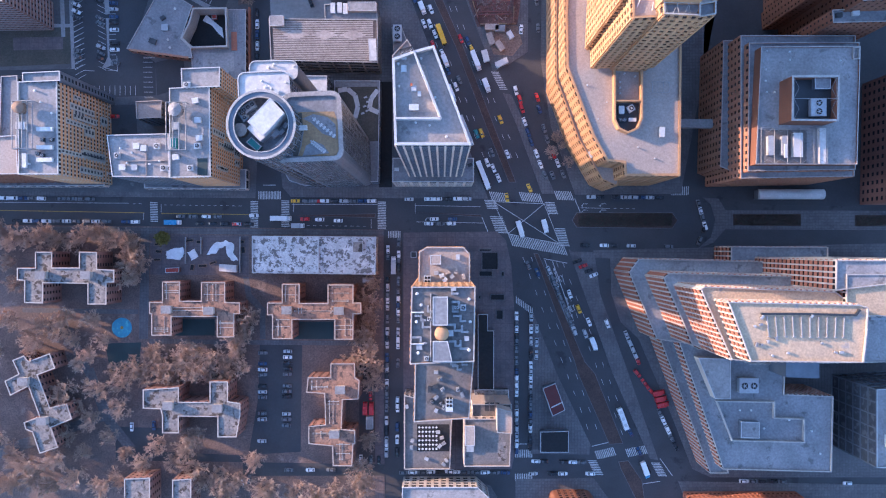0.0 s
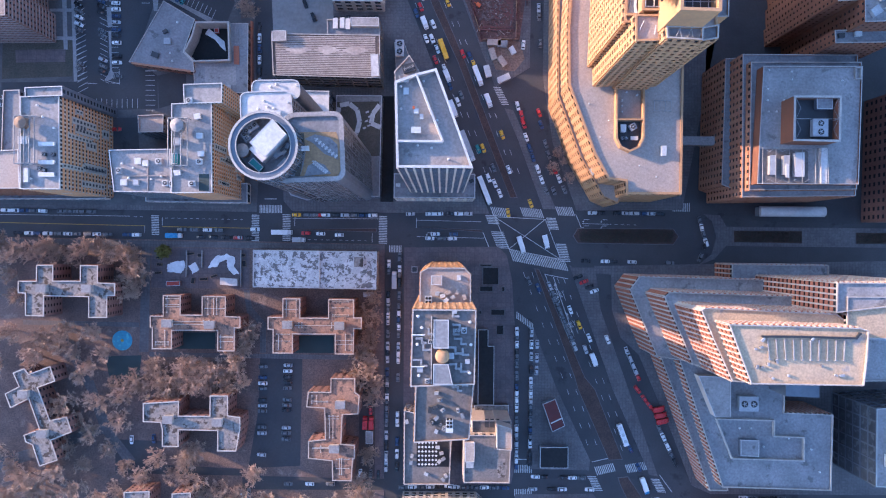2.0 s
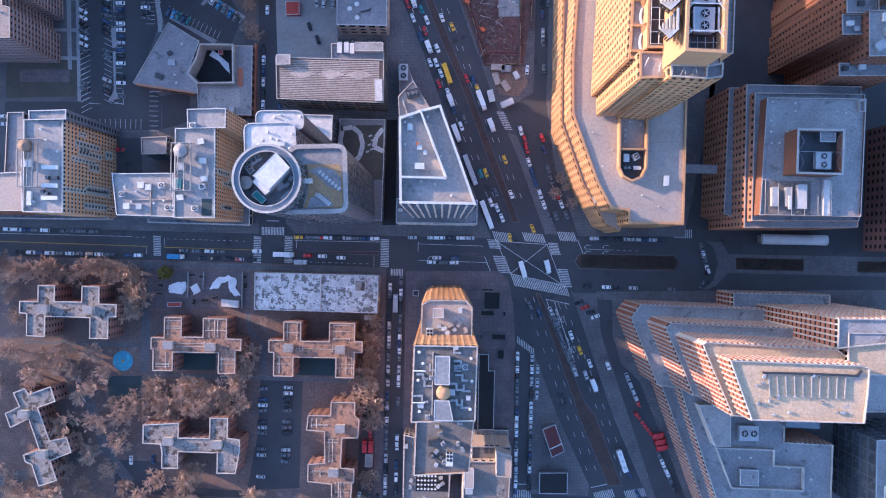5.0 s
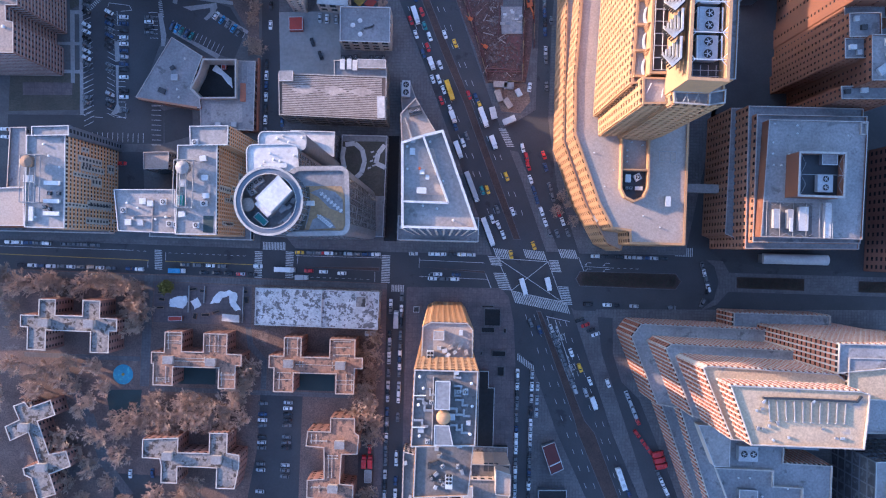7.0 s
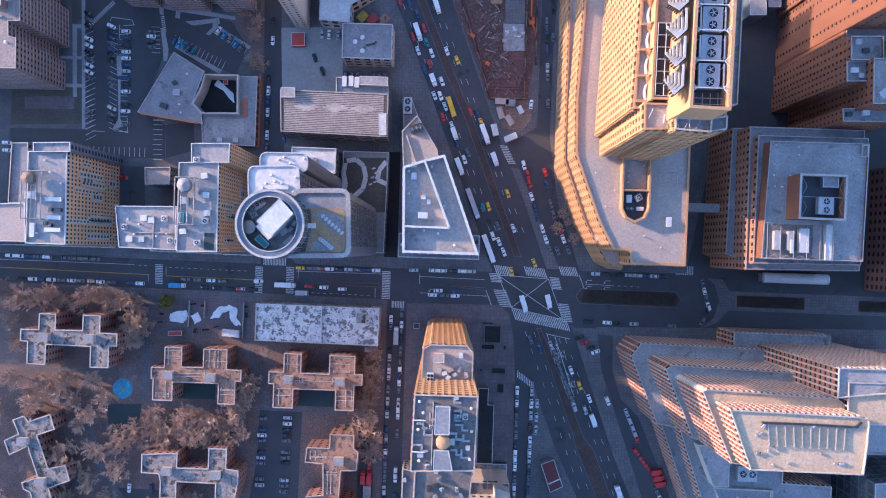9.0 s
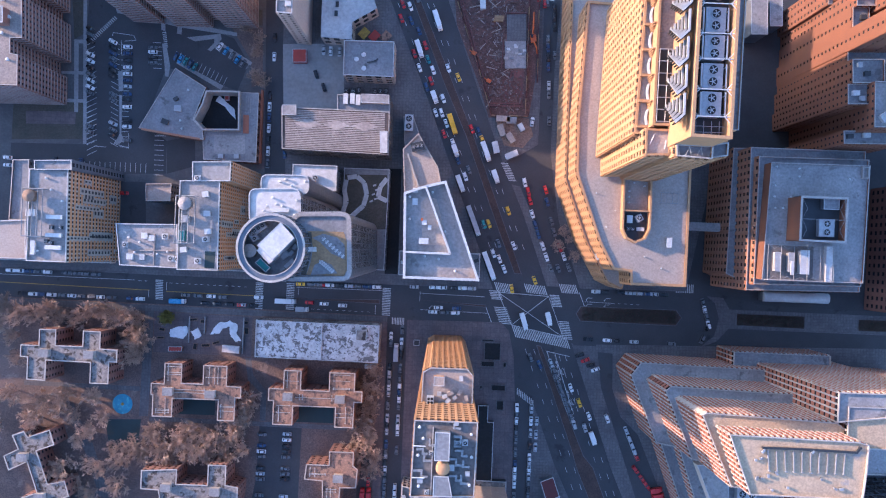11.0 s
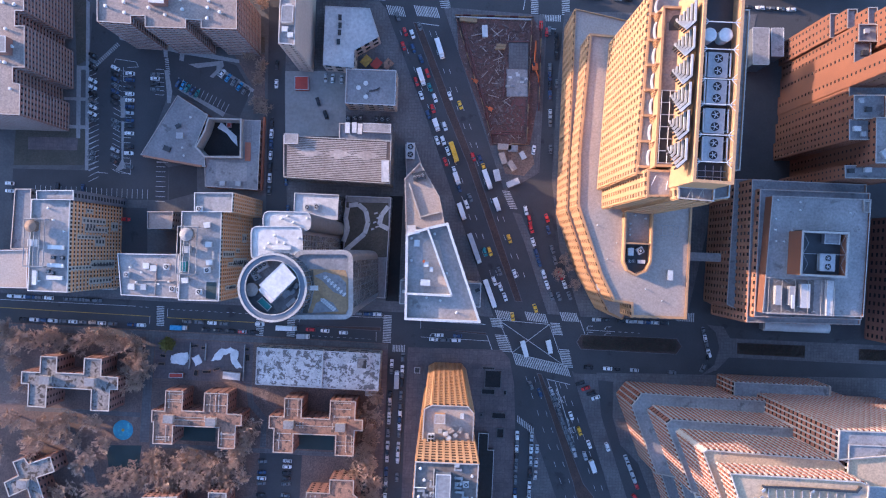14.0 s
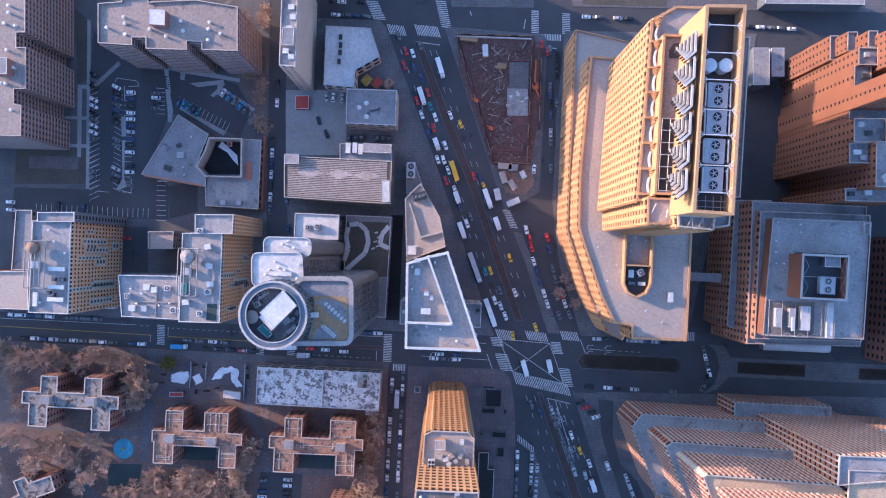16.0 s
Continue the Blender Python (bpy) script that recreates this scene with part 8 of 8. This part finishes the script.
def make_truck(kind, tone, long, wide, tall, cab_tone="white"):
    t = thing(kind, {"bus": "long white city bus in the lane", "school_bus": "yellow school bus in the lane"}.get(kind, "box truck with a " + tone + " body on the road"), kind.replace("_", " "), "large vehicles")
    paint, h, w = CAR_PAINTS[tone], long / 2, wide / 2
    if kind in ("bus", "school_bus"):
        bm = bmesh.new()
        hull(bm, [(-h, w * 0.95, 0.4, tall - 0.15), (-h + 0.3, w, 0.35, tall), (h - 0.4, w, 0.35, tall), (h, w * 0.94, 0.4, tall - 0.3)])
        part("body", bm, paint, t)
        for k in range(3):
            bm = bmesh.new()
            box(bm, -h + long * (0.18 + 0.3 * k), 0, tall, 1.6, 1.5, 0.2)
            part("roof_unit", bm, UNIT_WHITE if kind == "bus" else paint, t)
        for y in (-1, 1):
            bm = bmesh.new()
            box(bm, 0, y * w, tall * 0.5, long * 0.86, 0.05, 0.9)
            part("window_band", bm, GLASS, t)
        bm = bmesh.new()
        box(bm, h - 0.05, 0, 1.2, 0.2, wide * 0.85, 1.3)
        part("windscreen", bm, GLASS, t)
    else:
        bm = bmesh.new()
        box(bm, -0.9, 0, 1.0, long - 2.2, wide, tall - 1.0)
        part("cargo_box", bm, paint, t)
        bm = bmesh.new()
        box(bm, -0.2, 0, 0.55, long - 0.6, wide * 0.8, 0.45)
        part("chassis", bm, DARK_METAL, t)
        bm = bmesh.new()
        hull(bm, [(h - 1.95, w * 0.92, 0.5, 2.4), (h - 0.7, w * 0.92, 0.5, 2.35), (h, w * 0.88, 0.5, 1.5)])
        part("cab", bm, CAR_PAINTS[cab_tone], t)
        bm = bmesh.new()
        hull(bm, [(h - 0.62, w * 0.84, 1.5, 2.2), (h - 0.25, w * 0.84, 1.45, 1.85)])
        part("windscreen", bm, GLASS, t)
    for x in (-h + 1.6, h - 1.3):
        for y in (-w + 0.15, w - 0.15):
            wheel(t, x, y, 0.5)
    return t


PROTO, PLACED = {}, set()
car_random = random.Random(8)


def put(key, at, turn, maker, z=0.0):
    m = pose(at[0], at[1], z, 0, 0, turn)
    if key in PLACED:
        return copy_thing(PROTO[key], m)
    PROTO[key] = maker()
    PLACED.add(key)
    PROTO[key].matrix_basis = m
    return PROTO[key]


SPARE = bmesh.new()
TONES = list(CAR_PAINTS)
cars_made = [0]


def spare_car(m, tone, long, wide, suv):
    """A simpler car for the crowd past the first three hundred, joined into one mesh."""
    h, w, top = long / 2, wide / 2, 1.75 if suv else 1.45
    for k, sections in ((TONES.index(tone), [(-h, w * 0.86, 0.3, 0.85), (-h + 0.25, w, 0.3, 0.98), (h - 1.2, w, 0.28, 0.98), (h, w * 0.8, 0.3, 0.7)]), (len(TONES), [(-h + 0.5, w * 0.82, 0.9, 1.05), (-h + 1.0, w * 0.76, 0.9, top - 0.06), (0.35, w * 0.78, 0.9, top - 0.04), (h - 1.35, w * 0.86, 0.9, 1.02)]), (TONES.index(tone), [(-h + 1.0, w * 0.72, top - 0.1, top - 0.02), (0.4, w * 0.72, top - 0.1, top)])):
        nv, nf = len(SPARE.verts), len(SPARE.faces)
        hull(SPARE, sections)
        SPARE.verts.ensure_lookup_table()
        SPARE.faces.ensure_lookup_table()
        for v in SPARE.verts[nv:]:
            v.co = m @ v.co
        for f in SPARE.faces[nf:]:
            f.material_index = k


def car(at, turn, tone=None, z=0.0):
    tone = tone or car_random.choice(("white", "white", "white", "silver", "black", "black", "dark blue", "grey", "grey", "grey", "silver"))
    suv = car_random.random() < 0.5
    cars_made[0] += 1
    if cars_made[0] > 244:
        spare_car(pose(at[0], at[1], z, 0, 0, turn), tone, 4.9 if suv else 4.7, 1.95 if suv else 1.85, suv)
        return
    put((tone, suv), at, turn, lambda: make_car(tone, 4.9 if suv else 4.7, 1.95 if suv else 1.85, suv), z)


def row(a, b, n, fill=0.85, turn=None, z=0.0, tones=None):
    """Cars spread from a to b, facing along the line or as turned."""
    a, b = Vector(a), Vector(b)
    way = math.degrees(math.atan2((b - a).y, (b - a).x)) if turn is None else turn
    for i in range(n):
        if car_random.random() < fill:
            p = a + (b - a) * ((i + car_random.uniform(-0.08, 0.08)) / max(1, n - 1))
            car(p, way + car_random.choice((0, 180)) + car_random.uniform(-2, 2), tones and car_random.choice(tones), z)


def bus(at, turn, long=12.0):
    put(("bus", long), at, turn, lambda: make_truck("bus", "white", long, 2.6, 3.1))


def truck(at, turn, tone="white", long=8.5, cab="white"):
    put(("truck", tone, long, cab), at, turn, lambda: make_truck("truck", tone, long, 2.5, 3.3, cab))


# main street, kerbside and lanes
row((-232.0, 25.7), (-171.5, 25.1), 13, 0.55)
row((-229.9, 13.7), (-162.5, 13.1), 14, 0.6)
row((-138.6, 16.1), (-111.0, 15.8), 5, 0.9)
row((-128.1, 12.2), (-102.6, 11.9), 5, 0.9)
row((-72.0, 24.2), (-37.3, 24.2), 8, 1.0)
row((-17.2, 25.1), (13.1, 25.4), 7, 0.9)
row((-12.7, 12.2), (5.3, 12.2), 4, 0.8)
row((-3.7, 14.6), (14.3, 14.6), 3, 0.7)
car((-77.7, 24.2), 0, "yellow")
car((-65.1, 24.2), 0, "red")
car((-108.6, 11.9), 0, "red")
car((-99.6, 16.4), 0, "white")
car((-72.6, 14.6), 180, "red")
car((-64.8, 14.3), 180, "white")
car((-55.0, 13.7), 180, "white")
truck((-85.2, 14.9), 0, "white", 11.0)
truck((-76.2, 11.0), 0, "silver", 6.8)
truck((-142.2, 12.8), 0, "blue", 8.5)
# avenue, north of the crossing
for tone, spots in (("white", ((-25.2, 173.8), (-19.1, 141.4), (-11.8, 140.4), (-5.9, 125.6), (-9.6, 117.9), (-6.4, 118.0), (-3.7, 112.4), (0.3, 102.2), (-3.8, 141.8), (7.4, 84.6), (23.9, 44.5), (34.6, 48.9), (29.9, 36.3), (27.2, 41.6))),
                    ("red", ((-29.1, 174.9), (-29.7, 167.3), (-16.3, 153.4), (-22.0, 148.8), (-12.7, 134.7), (-4.7, 106.7), (9.9, 110.0))),
                    ("yellow", ((1.8, 137.2), (15.8, 104.5), (30.9, 67.3), (46.3, 31.0), (20.9, 60.1))),
                    ("dark blue", ((13.7, 108.8), (3.1, 93.2), (-24.4, 166.3), (-20.0, 160.8), (-14.9, 131.4))),
                    ("grey", ((9.2, 88.2), (26.4, 49.8), (-33.4, 183.0), (-21.6, 178.2))),
                    ("teal", ((18.3, 59.7), (-14.6, 146.0)))):
    for at in spots:
        car(at, -68, tone)
put(("school_bus",), (-0.5, 112.0), -70, lambda: make_truck("school_bus", "yellow", 11.0, 2.5, 3.0))
truck((-19.5, 151.2), -70, "white", 9.5)
truck((-10.5, 126.0), -68, "white", 6.8)
truck((-10.4, 166.6), -70, "white", 11.0)
truck((23.4, 85.2), -68, "white", 7.5)
truck((1.6, 98.1), -68, "white", 6.8)
truck((4.9, 80.8), -68, "white", 9.5)
truck((12.6, 61.4), -68, "silver", 17.0)
truck((21.8, 37.8), -68, "white", 16.0)
truck((17.8, 98.3), -68, "white", 11.0)
truck((54.4, 10.9), -75, "white", 7.5)
car((34.4, 26.0), -80, "yellow")
# crossing and avenue, south
truck((41.3, 9.2), -72, "white", 9.5)
row((45.8, -10.0), (50.6, -13.6), 2, 1.0, -68)
row((56.9, -13.0), (72.0, -49.0), 9, 0.8)
row((62.3, -11.5), (75.9, -46.0), 6, 0.6)
truck((80.1, -51.4), -68, "white", 7.5)
bus((95.7, -91.1), -70)
truck((107.5, -118.1), -70, "white", 9.5, "blue")
row((90.9, -79.1), (109.0, -118.1), 5, 0.6)
car((72.5, -33.1), -68, "yellow")
car((77.9, -40.0), -68, "white")
car((87.6, -40.9), -68, "white")
# side street east of the avenue
for tone, spots in (("white", ((39.1, 82.7), (43.7, 66.1), (50.0, 49.3), (52.1, 43.6), (61.3, 44.2))), ("red", ((41.2, 77.9), (42.3, 73.1), (50.4, 79.1), (59.0, 48.9))), ("dark blue", ((45.6, 60.4), (47.3, 55.4), (51.5, 72.8))), ("grey", ((54.1, 62.6), (58.6, 37.8), (55.6, 57.0), (64.2, 38.4), (54.6, 38.0)))):
    for at in spots:
        car(at, -69 if at[0] > 42.0 else -75, tone)
row((47.6, 178.6), (50.9, 115.4), 14, 0.85)
row((51.4, 175.8), (52.7, 145.6), 7, 0.7)
car((43.0, 181.4), 90, "red")
car((46.2, 178.0), 90, "red")
# eastern street
row((78.8, 26.3), (114.8, 26.0), 9, 0.85)
row((75.8, 0.8), (125.3, -0.1), 11, 0.6)
row((136.1, 22.4), (139.4, 11.0), 4, 1.0)
row((139.1, 9.5), (136.7, 3.5), 2, 1.0)
row((71.9, -7.9), (80.3, -15.1), 4, 1.0, 20, 0.15, ("red", "white", "black", "silver", "red"))
# service road with red vehicles
row((97.8, -46.6), (103.8, -60.4), 5, 1.0, None, 0.0, ("red", "red", "silver"))
row((103.8, -67.6), (110.4, -76.1), 3, 1.0, None, 0.0, ("red",))
row((113.4, -83.6), (124.0, -106.1), 6, 0.7, None, 0.0)
for i in range(3):
    truck((114.6 + 1.1 * i, -77.4 - 3.1 * i), 10, "red", 6.8, "red")
# street beside the tower block
row((-28.6, 2.0), (-29.5, -109.1), 34, 0.75)
row((-22.9, 2.0), (-23.8, -109.1), 34, 0.7)
truck((-25.6, -10.0), 90, "silver", 9.5)
# street by the plaza
row((39.5, -37.0), (39.6, -107.6), 22, 0.85)
row((47.3, -37.0), (46.8, -106.1), 22, 0.75)
row((50.3, -43.0), (50.0, -58.0), 3, 1.0)
# bottom street
row((-20.2, -119.9), (3.8, -119.3), 6, 0.9)
row((7.1, -119.6), (33.8, -119.9), 6, 0.9)
row((49.5, -113.9), (74.4, -114.5), 6, 0.85)
row((48.9, -120.5), (78.9, -120.5), 7, 0.85)
row((160.1, -124.5), (185.6, -124.8), 6, 0.7)
row((215.7, -125.7), (233.8, -125.7), 4, 0.7)
# estate parking
row((-94.9, -53.5), (-95.5, -103.0), 18, 0.6, 0, 0.17)
row((-81.7, -55.6), (-82.6, -97.6), 15, 0.6, 0, 0.17)
row((-86.2, -118.4), (-59.2, -118.4), 6, 0.7, None, 0.17)
row((-42.7, -112.7), (-33.1, -113.3), 3, 1.0, 90, 0.17)
row((-38.2, -68.5), (-37.9, -79.0), 3, 0.7, 90, 0.17, ("red", "blue", "grey"))
truck((-40.6, -85.6), 90, "red", 6.8, "red")
truck((-37.3, -85.6), 90, "red", 6.8, "red")
row((-163.6, -95.5), (-152.8, -94.9), 2, 1.0, 90, 0.17)
row((-105.7, -124.1), (-102.1, -123.5), 2, 1.0, 90, 0.17)
# north-west parking lot
row((-194.5, 162.1), (-192.5, 97.3), 20, 0.55, -25, 0.17)
row((-182.2, 149.0), (-180.1, 96.3), 18, 0.55, 155, 0.17)
row((-174.2, 146.4), (-172.7, 93.6), 16, 0.8, 0, 0.17)
row((-160.9, 146.9), (-160.6, 138.8), 4, 0.9, 0, 0.17)
row((-148.4, 142.4), (-138.5, 137.3), 5, 1.0, 62, 0.17, ("blue", "teal", "blue", "dark blue"))
row((-125.1, 148.5), (-112.7, 140.0), 5, 0.9, 55, 0.17, ("grey", "blue", "white"))
row((-223.5, 84.8), (-182.8, 83.8), 10, 0.2, 88, 0.17)
row((-235.6, 85.5), (-235.4, 81.3), 2, 1.0, 0, 0.17, ("white", "red"))
row((-97.8, 124.0), (-97.7, 87.8), 7, 0.8)
row((-88.8, 92.7), (-86.6, 70.2), 4, 0.6)
row((-96.4, 154.3), (-96.3, 139.2), 4, 0.6)
row((-70.5, 148.7), (-61.8, 148.2), 3, 1.0, 90, 0.17, ("white", "silver", "teal"))
row((-73.6, 135.6), (-69.3, 128.9), 2, 1.0, 110, 0.17, ("black",))
row((-74.3, 199.6), (-53.8, 199.9), 5, 0.8)
row((-67.3, 192.7), (-51.0, 192.5), 4, 0.8)
row((7.0, 190.8), (32.6, 191.0), 4, 0.6)
row((61.0, 197.3), (94.2, 197.3), 7, 0.6)
row((153.1, 195.9), (175.7, 195.6), 5, 0.8)
car((-173.1, 68.9), 0, "red", 0.17)
car((30.6, 96.4), 20, "white", 0.15)
car((41.9, 115.0), 85, "white", 0.15)

crowd = tagged(part("parked_cars", SPARE, CAR_PAINTS[TONES[0]]), "many parked cars of several colours in lots and streets", "cars", "", "stuff")
for tone in TONES[1:]:
    crowd.data.materials.append(CAR_PAINTS[tone])
crowd.data.materials.append(GLASS)
